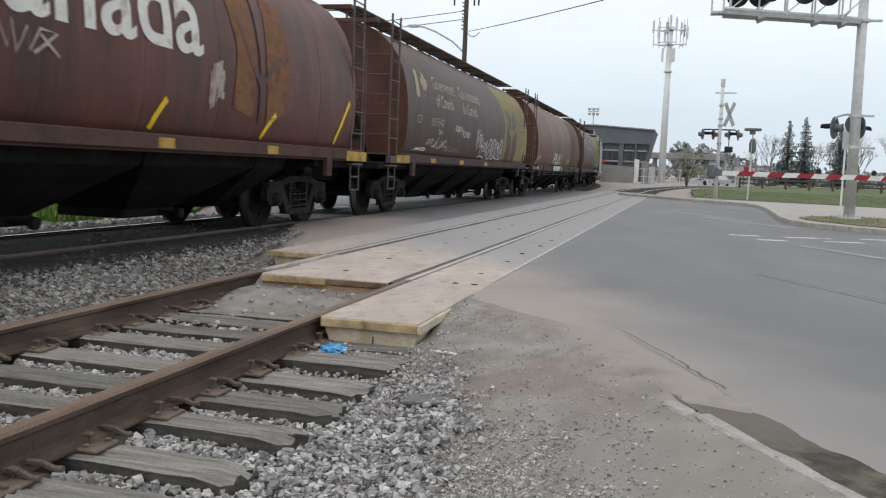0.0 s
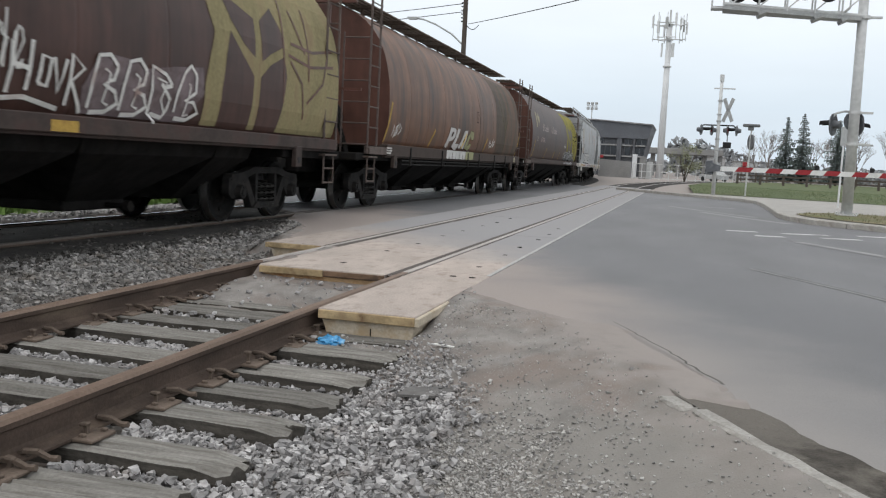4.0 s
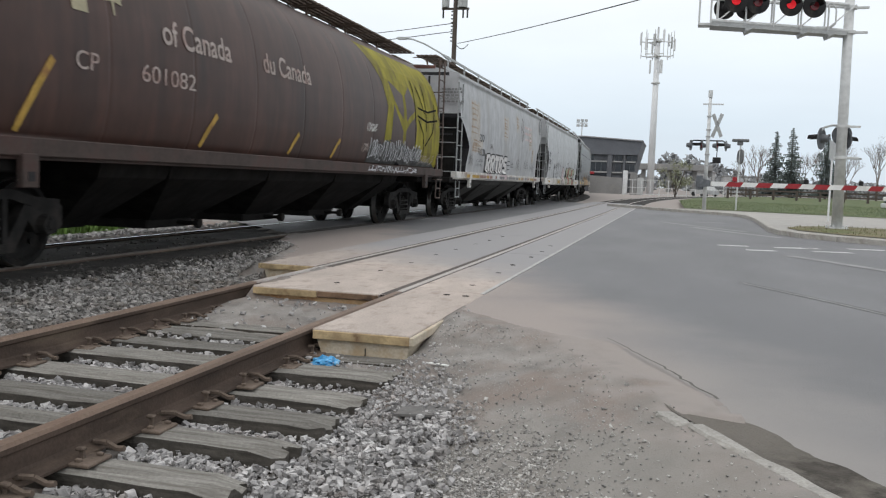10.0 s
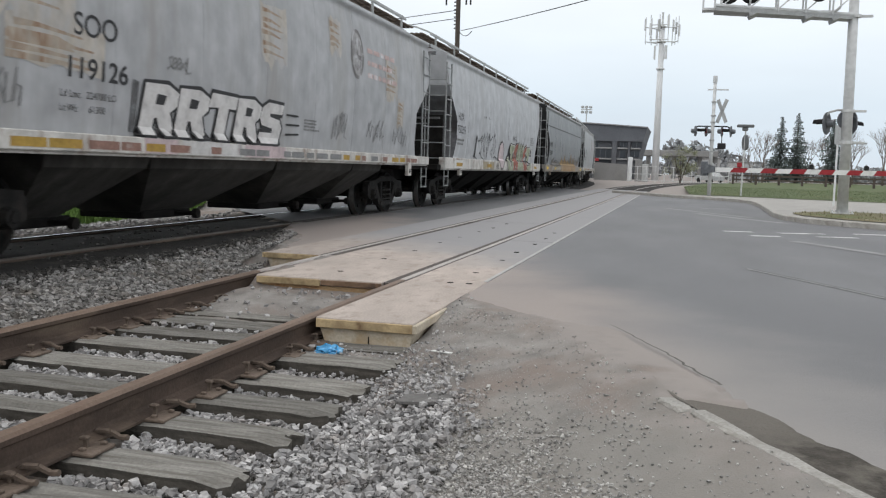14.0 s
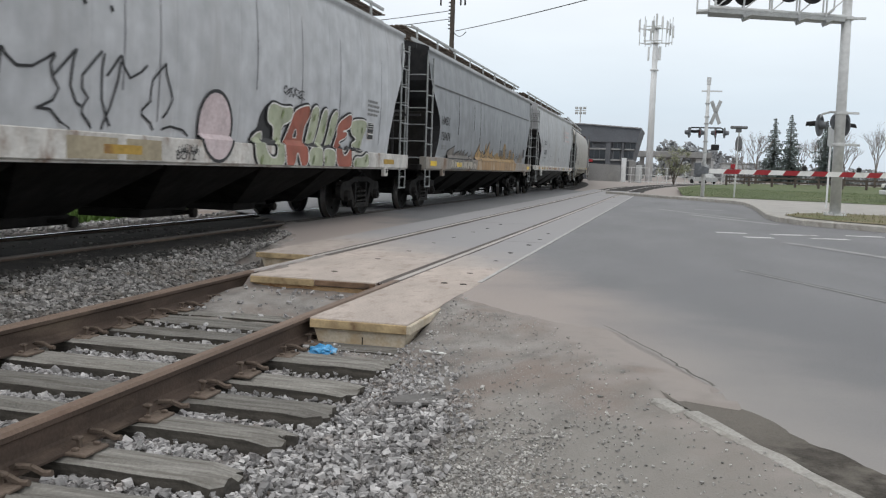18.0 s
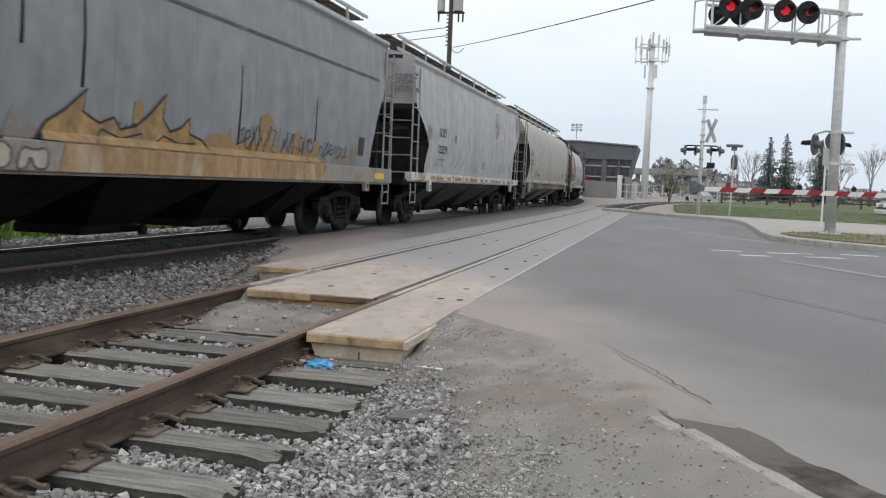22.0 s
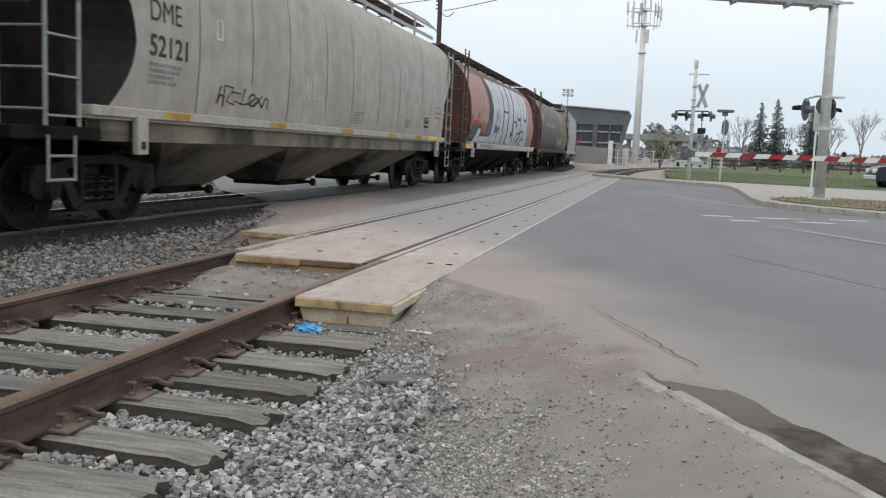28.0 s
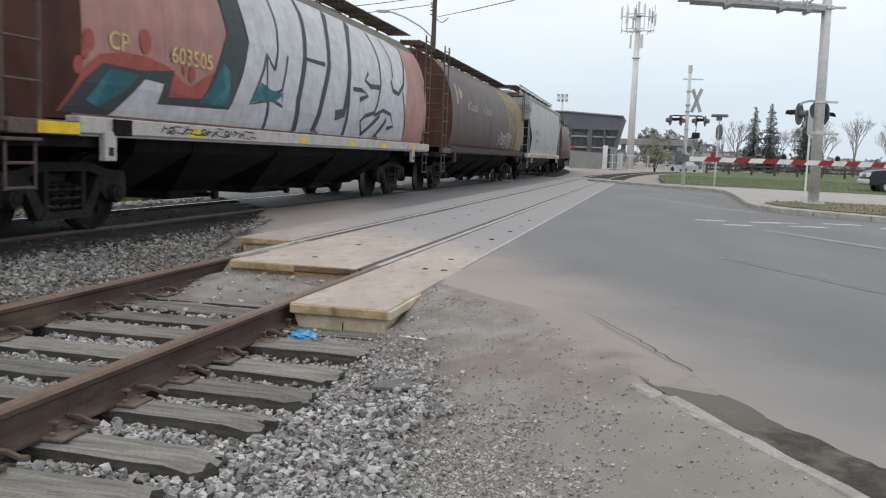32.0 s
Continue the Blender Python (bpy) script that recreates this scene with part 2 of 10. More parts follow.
M_LETTERDIM = mat("faded_lettering", (0.42, 0.36, 0.33), 0.7, 0, 0.15, 3, 25, 0.02, (0.26, 0.16, 0.14), 0.4, 3)
M_INK = mat("black_lettering", (0.03, 0.03, 0.032), 0.6, 0, 0.2, 3, 25, 0.02)
M_INKDIM = mat("grey_small_print", (0.22, 0.22, 0.22), 0.7, 0, 0.2, 3, 25, 0.02)
M_BARK = mat("bark", (0.12, 0.1, 0.085), 0.95, 0, 0.3, 4, 20, 0.4)
M_TWIG = mat("bare_twigs", (0.19, 0.165, 0.15), 0.95, 0, 0.25, 4, 20, 0.1)
# needle green lightened and greyed to paint in the haze of distance
M_SPRUCE = island_vary(mat("hazed_spruce_needles", (0.1, 0.122, 0.115), 0.9, 0, 0.3, 2, 12, 0.2), 0.4)
M_BUSHGREEN = island_vary(mat("fresh_shrub_leaves", (0.12, 0.2, 0.06), 0.85, 0, 0.25, 2, 12, 0.1), 0.35)
# distance haze is put into this leaf colour: pale and bluish
M_HAZEWOOD = island_vary(mat("hazy_far_wood", (0.3, 0.31, 0.32), 0.95, 0, 0.3, 0.1, 1, 0.1), 0.35)
M_POLEWOOD = mat("pole_wood", (0.09, 0.075, 0.065), 0.95, 0, 0.25, 3, 25, 0.3, stretch=(6, 6, 0.4))
M_GLASS_DARK = mat("dark_window_glass", (0.03, 0.035, 0.042), 0.12, 0, 0.1, 2, 5, 0.01, spec=0.5)
M_LAMPRED_ON = glow("red_lamp_lit", (0.75, 0.02, 0.03), 0.5)
M_LAMPRED_OFF = mat("red_lens_unlit", (0.2, 0.02, 0.025), 0.2, 0, 0.1, 5, 30, 0.02, spec=0.5)
M_TOWERWHITE = mat("tower_white_paint", (0.68, 0.69, 0.7), 0.6, 0, 0.06, 1, 10, 0.03, (0.55, 0.56, 0.57), 0.2, 0.5)
M_WIRE = mat("cable_black", (0.04, 0.04, 0.042), 0.7, 0, 0.2, 3, 20, 0.02)
M_BLUE = mat("blue_film_plastic", (0.06, 0.32, 0.62), 0.35, 0, 0.25, 20, 80, 0.2, (0.35, 0.6, 0.8), 0.25, 18, spec=0.5)

# ---------------------------------------------------------------- builders


def part(name, bm, material, parent=None, label="", smooth=False):
    """Links a bmesh (or a finished mesh) as one mesh object under a thing or a part."""
    if isinstance(bm, bmesh.types.BMesh):
        me = bpy.data.meshes.new(name)
        bm.to_mesh(me)
        bm.free()
        if smooth:
            me.polygons.foreach_set("use_smooth", [True] * len(me.polygons))
        for m in material if isinstance(material, (list, tuple)) else (material,):
            me.materials.append(m)
    else:
        me = bm
    ob = new(name, me)
    if parent is not None:
        ob.parent = parent
    if label:
        ob["label"] = label
    return ob


def thing(name, label, category, loc=(0, 0, 0), rz=0, group="", kind=""):
    ob = new(name)
    ob.empty_display_size = 0.1
    ob.matrix_basis = pose(*loc, 0, 0, rz)
    return tagged(ob, label, category, group, kind)


def box(bm, x0, x1, y0, y1, z0, z1, bevel=0.0, mi=0, m=None):
    r = bmesh.ops.create_cube(bm, size=1.0)
    mt = Matrix.Translation(((x0 + x1) / 2, (y0 + y1) / 2, (z0 + z1) / 2)) @ Matrix.Diagonal((x1 - x0, y1 - y0, z1 - z0, 1))
    if m is not None:
        mt = m @ mt
    bmesh.ops.transform(bm, matrix=mt, verts=r["verts"])
    faces = {f for v in r["verts"] for f in v.link_faces}
    for f in faces:
        f.material_index = mi
    if bevel:
        edges = {ed for f in faces for ed in f.edges}
        bmesh.ops.bevel(bm, geom=list(edges), offset=bevel, segments=1, affect="EDGES")
    return bm


def rod(bm, a, b, r0, r1=None, n=8, mi=0, caps=True):
    """A round bar from a to b."""
    a, b = Vector(a), Vector(b)
    d = b - a
    q = d.to_track_quat("Z", "Y").to_matrix().to_4x4()
    res = bmesh.ops.create_cone(bm, cap_ends=caps, segments=n, radius1=r0, radius2=r0 if r1 is None else r1, depth=d.length)
    bmesh.ops.transform(bm, matrix=Matrix.Translation((a + b) / 2) @ q, verts=res["verts"])
    for f in {f for v in res["verts"] for f in v.link_faces}:
        f.material_index = mi
    return bm


def prism(bm, outline, axis, a, b, mi=0):
    """An outline of 2D points pushed along an axis from a to b ('x': points are y, z; 'y': x, z; 'z': x, y)."""
    put = {"x": lambda p, k: (k, p[0], p[1]), "y": lambda p, k: (p[0], k, p[1]), "z": lambda p, k: (p[0], p[1], k)}[axis]
    lo = [bm.verts.new(put(p, a)) for p in outline]
    hi = [bm.verts.new(put(p, b)) for p in outline]
    fs = [bm.faces.new(lo[::-1]), bm.faces.new(hi)]
    for i in range(len(outline)):
        j = (i + 1) % len(outline)
        fs.append(bm.faces.new((lo[i], lo[j], hi[j], hi[i])))
    for f in fs:
        f.material_index = mi
    bmesh.ops.recalc_face_normals(bm, faces=fs)
    return bm


def bm_new():
    return bmesh.new()


def lerp_table(table, v):
    """Value at v in a table of (key, value) pairs in key order."""
    if v <= table[0][0]:
        return table[0][1]
    for (a, p), (b, q) in zip(table, table[1:]):
        if v <= b:
            return p + (q - p) * (v - a) / (b - a)
    return table[-1][1]


def quick_mesh(name, verts, faces, material, smooth=False):
    me = bpy.data.meshes.new(name)
    me.from_pydata(verts, [], faces)
    me.materials.append(material)
    if smooth:
        me.polygons.foreach_set("use_smooth", [True] * len(me.polygons))
    me.update()
    return me


def wire(name, pts, r, material, label, category, group=""):
    cu = bpy.data.curves.new(name, "CURVE")
    cu.dimensions, cu.bevel_depth, cu.bevel_resolution = "3D", r, 1
    sp = cu.splines.new("POLY")
    sp.points.add(len(pts) - 1)
    for p, c in zip(sp.points, pts):
        p.co = (*c, 1)
    cu.materials.append(material)
    return tagged(new(name, cu), label, category, group)


# ---------------------------------------------------------------- lines of the plan
RAIL_X = (-2.47, -3.975)          # siding rails, centre lines
TRAIN_X = -7.40                   # centre of the busy track
EDGE = [(-60, 30.0), (-15, 8.9), (3.44, 0.74), (4.63, 0.24), (6.05, -0.42), (6.6, -1.1), (7.15, -1.67), (7.7, -1.7), (7.72, -2.5), (7.74, -3.85), (9.76, -3.92), (9.8, -4.72),
        (12.1, -5.35), (13.0, -6.05), (14.8, -6.65), (17.5, -9.1), (53, -30.0), (140, -82)]      # near edge of the road: y, x
KERB = [(-3.2, 47.2), (0.0, 41.6), (1.6, 39.6), (2.45, 38.3), (2.88, 36.4), (2.9, 33.0), (2.72, 28.0), (2.6, 25.2), (2.7, 23.6),
        (3.05, 22.5), (3.7, 21.7), (4.7, 20.7), (8.0, 18.0), (16, 12.2), (34, 0.0), (60, -18)]


def siding_x(y):
    """Sideways shift of the siding, which bends away beyond the road."""
    return 0.0 if y < 55 else (y - 55) ** 2 / 680.0


def train_x(y):
    """Centre line of the busy track: straight over the road, then a long bend of about 430 m radius."""
    if y < 46:
        return TRAIN_X
    if y < 200:
        return TRAIN_X - (y - 46) ** 2 / 860.0
    return TRAIN_X - 27.58 - 0.358 * (y - 200)


def wob(x, y):
    return (math.sin(1.7 * x + 0.6 * y) + math.sin(0.9 * x - 1.9 * y + 1) + 0.6 * math.sin(3.9 * x + 2.7 * y)
            + 0.4 * math.sin(7.3 * x - 6.1 * y) + 0.3 * math.sin(11 * x + 13 * y)) / 3.3


def edge_distance(x, y):
    """Distance from the road's near edge."""
    best = 9e9
    for (y0, x0), (y1, x1) in zip(EDGE[1:-2], EDGE[2:-1]):
        dx, dy = x1 - x0, y1 - y0
        t = min(1, max(0, ((x - x0) * dx + (y - y0) * dy) / (dx * dx + dy * dy)))
        best = min(best, math.hypot(x - x0 - dx * t, y - y0 - dy * t))
    return best


def strip_side(x, y):
    """Distance to the road side of the edging strip's centre line."""
    return (x - 0.015) * 0.877 + (y - 4.25) * 0.48


def ground_z(x, y):
    d = x - lerp_table(EDGE, y)
    if d > 0.0:
        return -0.07 if d > 0.35 or y < 4.6 else 0.01 - 0.07 * d / 0.35 + (0.01 if y < 6 else 0.03) * wob(x * 2.6, y * 2.6)
    if -9.0 < x < -6.0 and y < 17:
        return (-0.06 if -8.15 < x < -6.65 else -0.06 - (0.02 if x > -7 else 0.16) * min(1, min(abs(x + 8.15), abs(x + 6.65)) / 0.45)) + 0.012 * wob(x * 2, y * 2)
    if x < -9.2:
        return -0.2 - 0.12 * min(1, (-9.2 - x) / 4) + 0.03 * wob(x * 0.5, y * 0.5)
    bed = -0.272 + 0.012 * wob(x * 2, y * 2)
    if x < -4.4:
        bed += 0.19 * min(1, (-4.4 - x) / 1.6)
    if -3.9 < x < -2.5 and y > 4.9:
        bed += 0.085 * min(1, (y - 5.2) / 1.6) if y > 5.2 else 0.0
        bed += 0.075 * max(0.0, min(1, (y - 6.75) / 0.6)) + 0.012 * wob(x * 5, y * 5)
    if -2.4 < x < -1.0 and y > 5.1:
        bed += 0.08 * min(1, (y - 5.1) / 0.5)
    if -4.8 < x < -1.7:
        return bed
    if x < -1.7:
        u = max(0.0, 1 - edge_distance(x, y) / 0.5) if x < -4.95 else 0.0
        u = u * u * (3 - 2 * u)
        return bed * (1 - u) + u * (0.012 + 0.012 * wob(x * 2, y * 2))
    # shoulder: level with the edging strip, then falling to the ballast
    side = strip_side(x, y)
    if side > 0.02 and y < 4.24:
        return -0.05
    u = min(1.0, max(0.0, 1 - (edge_distance(x, y) - 0.3) / (1.5 if y < 5 else 1.5 - 0.6 * min(1, y - 5))))
    u = 0.5 * u + 0.5 * u * u * (3 - 2 * u)
    return bed * (1 - u) + u * ((0.033 if y < 4.5 else 0.033 - 0.021 * min(1, y - 4.5)) + 0.006 * wob(x * 2, y * 2))


def build_ground():
    def axis(fine0, fine1, step, far, grow=1.35):
        mid = list(np.arange(fine0, fine1 + 1e-6, step))
        up, k = [], step
        while (mid[-1] if not up else up[-1]) < far:
            k *= grow
            up.append((mid[-1] if not up else up[-1]) + k)
        dn, k = [], step
        while (mid[0] if not dn else dn[-1]) > -far:
            k *= grow
            dn.append((mid[0] if not dn else dn[-1]) - k)
        return dn[::-1] + mid + up
    xs, ys = axis(-9.0, 3.0, 0.06, 1600), axis(1.5, 14.5, 0.06, 1600)
    verts = [(x, y, ground_z(x, y)) for y in ys for x in xs]
    n = len(xs)
    faces = [(j * n + i, j * n + i + 1, (j + 1) * n + i + 1, (j + 1) * n + i) for j in range(len(ys) - 1) for i in range(n - 1)]
    m = mat("dusty_dirt_and_grit", (0.25, 0.235, 0.22), 0.97, 0, 0.3, 4.5, 120, 0.5, (0.232, 0.193, 0.17), 0.6, 0.9, (1.1, 0.9, 1), bump_dist=0.008)
    nt, L = m.node_tree.nodes, m.node_tree.links
    bs = nt["Principled BSDF"]
    src = bs.inputs["Base Color"].links[0].from_socket
    tc = nt.new("ShaderNodeTexCoord")
    # scattered grit in the dirt
    vo = nt.new("ShaderNodeTexVoronoi")
    vo.inputs["Scale"].default_value = 85
    L.new(tc.outputs["Object"], vo.inputs["Vector"])
    rv = nt.new("ShaderNodeValToRGB")
    rv.color_ramp.elements[0].position, rv.color_ramp.elements[0].color = 0.2, (1, 1, 1, 1)
    rv.color_ramp.elements[1].position, rv.color_ramp.elements[1].color = 0.3, (0, 0, 0, 1)
    L.new(vo.outputs["Distance"], rv.inputs[0])
    no = nt.new("ShaderNodeTexNoise")
    no.inputs["Scale"].default_value, no.inputs["Detail"].default_value = 1.6, 6
    L.new(tc.outputs["Object"], no.inputs["Vector"])
    rn = nt.new("ShaderNodeValToRGB")
    rn.color_ramp.elements[0].position, rn.color_ramp.elements[1].position = 0.4, 0.7
    L.new(no.outputs["Fac"], rn.inputs[0])
    mu = nt.new("ShaderNodeMath")
    mu.operation = "MULTIPLY"
    L.new(rv.outputs[0], mu.inputs[0])
    L.new(rn.outputs[0], mu.inputs[1])
    mx = nt.new("ShaderNodeMix")
    mx.data_type = "RGBA"
    L.new(mu.outputs[0], mx.inputs["Factor"])
    L.new(src, mx.inputs[6])
    L.new(vo.outputs["Color"], mx.inputs[7])
    gr = nt.new("ShaderNodeHueSaturation")
    gr.inputs["Saturation"].default_value, gr.inputs["Value"].default_value = 0.06, 0.46
    L.new(vo.outputs["Color"], gr.inputs["Color"])
    L.new(gr.outputs[0], mx.inputs[7])
    L.new(mx.outputs[2], bs.inputs["Base Color"])
    # browner earth towards the crossing, greyer towards the gutter
    src = bs.inputs["Base Color"].links[0].from_socket
    sp, a1, a2, gz, mg = (nt.new("ShaderNode" + k) for k in ("SeparateXYZ", "Math", "Math", "MapRange", "Mix"))
    a1.operation = a2.operation = "MULTIPLY_ADD"
    L.new(tc.outputs["Object"], sp.inputs[0])
    L.new(sp.outputs["X"], a1.inputs[0])
    a1.inputs[1].default_value = -0.8
    L.new(sp.outputs["Y"], a1.inputs[2])
    L.new(no.outputs["Fac"], a2.inputs[0])
    a2.inputs[1].default_value = 3.0
    L.new(a1.outputs[0], a2.inputs[2])
    gz.interpolation_type = "SMOOTHSTEP"
    gz.inputs["From Min"].default_value, gz.inputs["From Max"].default_value = 5.2, 6.8
    gz.inputs["To Min"].default_value, gz.inputs["To Max"].default_value = 0.7, 0.0
    L.new(a2.outputs[0], gz.inputs["Value"])
    mg.data_type = "RGBA"
    L.new(gz.outputs[0], mg.inputs["Factor"])
    L.new(src, mg.inputs[6])
    mg.inputs[7].default_value = (0.248, 0.237, 0.218, 1)
    # pale pinkish road dust blown over the last hand's width of the dirt
    a3, a4, gd, md, n2 = (nt.new("ShaderNode" + k) for k in ("Math", "Math", "MapRange", "Mix", "TexNoise"))
    a3.operation = a4.operation = "MULTIPLY_ADD"
    L.new(sp.outputs["Y"], a3.inputs[0])
    a3.inputs[1].default_value = 0.5
    L.new(sp.outputs["X"], a3.inputs[2])
    n2.inputs["Scale"].default_value, n2.inputs["Detail"].default_value = 4.0, 8
    L.new(tc.outputs["Object"], n2.inputs["Vector"])
    L.new(n2.outputs["Fac"], a4.inputs[0])
    a4.inputs[1].default_value = 1.4
    L.new(a3.outputs[0], a4.inputs[2])
    gd.interpolation_type = "SMOOTHSTEP"
    gd.inputs["From Min"].default_value, gd.inputs["From Max"].default_value = 2.6, 3.2
    L.new(a4.outputs[0], gd.inputs["Value"])
    md.data_type = "RGBA"
    L.new(gd.outputs[0], md.inputs["Factor"])
    L.new(mg.outputs[2], md.inputs[6])
    md.inputs[7].default_value = (0.31, 0.279, 0.26, 1)
    L.new(md.outputs[2], bs.inputs["Base Color"])
    g = new("ground", quick_mesh("ground", verts, faces, m, True))
    return tagged(g, "dusty grey-brown dirt and gravel ground beside the tracks", "ground", kind="structure")


def road_material():
    m = mat("worn_asphalt", (0.158, 0.158, 0.164), 0.62, 0, 0.14, 0.5, 90, 0.3, (0.148, 0.148, 0.156), 0.45, 0.3, (1.6, 0.5, 1))
    nt, L = m.node_tree.nodes, m.node_tree.links
    bs = nt["Principled BSDF"]
    src = bs.inputs["Base Color"].links[0].from_socket
    tc = nt.new("ShaderNodeTexCoord")
    sp = nt.new("ShaderNodeSeparateXYZ")
    L.new(tc.outputs["Object"], sp.inputs[0])
    # distance from the dusty near edge: x + 0.5 y
    ma = nt.new("ShaderNodeMath")
    ma.operation = "MULTIPLY_ADD"
    L.new(sp.outputs["Y"], ma.inputs[0])
    ma.inputs[1].default_value = 0.5
    L.new(sp.outputs["X"], ma.inputs[2])
    no = nt.new("ShaderNodeTexNoise")
    no.inputs["Scale"].default_value, no.inputs["Detail"].default_value = 0.9, 7
    L.new(tc.outputs["Object"], no.inputs["Vector"])
    m2 = nt.new("ShaderNodeMath")
    m2.operation = "MULTIPLY_ADD"
    L.new(no.outputs["Fac"], m2.inputs[0])
    m2.inputs[1].default_value = -2.0
    L.new(ma.outputs[0], m2.inputs[2])
    mr = nt.new("ShaderNodeMapRange")
    mr.interpolation_type = "SMOOTHSTEP"
    mr.inputs["From Min"].default_value, mr.inputs["From Max"].default_value = 1.3, 3.2
    mr.inputs["To Min"].default_value, mr.inputs["To Max"].default_value = 0.95, 0.0
    L.new(m2.outputs[0], mr.inputs["Value"])
    west = nt.new("ShaderNodeMapRange")
    west.interpolation_type = "SMOOTHSTEP"
    west.inputs["From Min"].default_value, west.inputs["From Max"].default_value = -7.4, -5.6
    L.new(sp.outputs["X"], west.inputs["Value"])
    gate = nt.new("ShaderNodeMath")
    gate.operation = "MULTIPLY"
    L.new(mr.outputs[0], gate.inputs[0])
    L.new(west.outputs[0], gate.inputs[1])
    east = nt.new("ShaderNodeMapRange")
    east.interpolation_type = "SMOOTHSTEP"
    east.inputs["From Min"].default_value, east.inputs["From Max"].default_value = -0.9, 0.6
    L.new(sp.outputs["X"], east.inputs["Value"])
    dust = nt.new("ShaderNodeMix")
    dust.data_type = "RGBA"
    L.new(east.outputs[0], dust.inputs["Factor"])
    dust.inputs[6].default_value = (0.325, 0.28, 0.256, 1)
    dust.inputs[7].default_value = (0.275, 0.257, 0.244, 1)
    mx = nt.new("ShaderNodeMix")
    mx.data_type = "RGBA"
    L.new(gate.outputs[0], mx.inputs["Factor"])
    L.new(src, mx.inputs[6])
    L.new(dust.outputs[2], mx.inputs[7])
    L.new(mx.outputs[2], bs.inputs["Base Color"])
    return m


def build_road():
    bm = bm_new()
    near = [(x, y) for y, x in EDGE]
    far = KERB[::-1] + [(-6.0, 53.5), (-20, 77), (-60, 144)]
    outline = near + far[::-1]
    f = bm.faces.new([bm.verts.new((x, y, 0.0)) for x, y in outline])
    f.normal_update()
    if f.normal.z < 0:
        f.normal_flip()
    bmesh.ops.triangulate(bm, faces=[f])
    return tagged(part("road", bm, road_material()), "grey worn asphalt road dusted with dirt along its edge", "road", kind="structure")


def band(bm, pts, w0, w1, z, mi=0):
    """A flat painted band along a line of (x, y) points."""
    left, right = [], []
    for i, (x, y) in enumerate(pts):
        a, b = Vector(pts[max(0, i - 1)]), Vector(pts[min(len(pts) - 1, i + 1)])
        d = (b - a).normalized()
        w = w0 + (w1 - w0) * i / max(1, len(pts) - 1)
        left.append(bm.verts.new((x - d.y * w / 2, y + d.x * w / 2, z)))
        right.append(bm.verts.new((x + d.y * w / 2, y - d.x * w / 2, z)))
    for i in range(len(pts) - 1):
        f = bm.faces.new((right[i], right[i + 1], left[i + 1], left[i]))
        f.material_index = mi


M_ROADPAINT = mat("worn_road_paint", (0.62, 0.62, 0.62), 0.85, 0, 0.15, 2, 60, 0.1, (0.24, 0.235, 0.23), 0.35, 2.2)


M_ROADFAINT = mat("rubbed_road_paint", (0.3, 0.3, 0.3), 0.9, 0, 0.12, 2, 60, 0.1, (0.235, 0.235, 0.238), 0.5, 3)


def road_mark(pts, w, label):
    bm = bm_new()
    band(bm, pts, w, w, 0.005)
    tagged(part("road_marking", bm, M_ROADPAINT), label, "road marking", "worn road markings", kind="structure")


def build_markings():
    for pts in ([(0.91, 17.97), (1.47, 18.1)], [(1.36, 16.95), (1.86, 17.1)], [(1.95, 18.1), (2.8, 18.5)], [(2.55, 17.5), (3.25, 17.7)], [(3.4, 18.9), (4.1, 19.0)], [(4.3, 18.3), (5.4, 18.2)]):
        road_mark(pts, 0.24, "short worn white bar on the asphalt")
    for pts, w in (([(1.95, 16.0), (2.49, 15.0), (2.94, 14.07), (4.2, 11.7)], 0.22), ([(0.55, 25.7), (1.49, 23.8), (2.49, 22.05)], 0.32), ([(-0.3, 28.6), (0.78, 26.4), (1.9, 24.4)], 0.25), ([(0.78, 29.7), (1.7, 29.9)], 0.4)):
        bm = bm_new()
        band(bm, pts, w, w, 0.005)
        tagged(part("road_marking", bm, M_ROADFAINT), "faint rubbed-out white line on the asphalt", "road marking", "worn road markings", kind="structure")
    for x_off, m, lab in ((0.0, mat("dim_lane_paint", (0.36, 0.36, 0.355), 0.9, 0, 0.15, 3, 60, 0.1, (0.24, 0.24, 0.24), 0.4, 3), "thin faded white lane line"), (0.05, mat("tarred_crack", (0.11, 0.11, 0.112), 0.9, 0, 0.2, 4, 60, 0.2, (0.19, 0.19, 0.19), 0.4, 3), "dark crack beside the lane line")):
        bm = bm_new()
        band(bm, [(x + x_off, y + x_off * 0.4) for x, y in ((0.84, 10.85), (1.19, 10.18), (1.58, 9.45), (1.88, 8.83), (4.0, 5.3))], 0.045 if x_off == 0 else 0.02, 0.045 if x_off == 0 else 0.02, 0.005)
        tagged(part("road_marking", bm, m), lab, "road marking", "worn road markings", kind="structure")


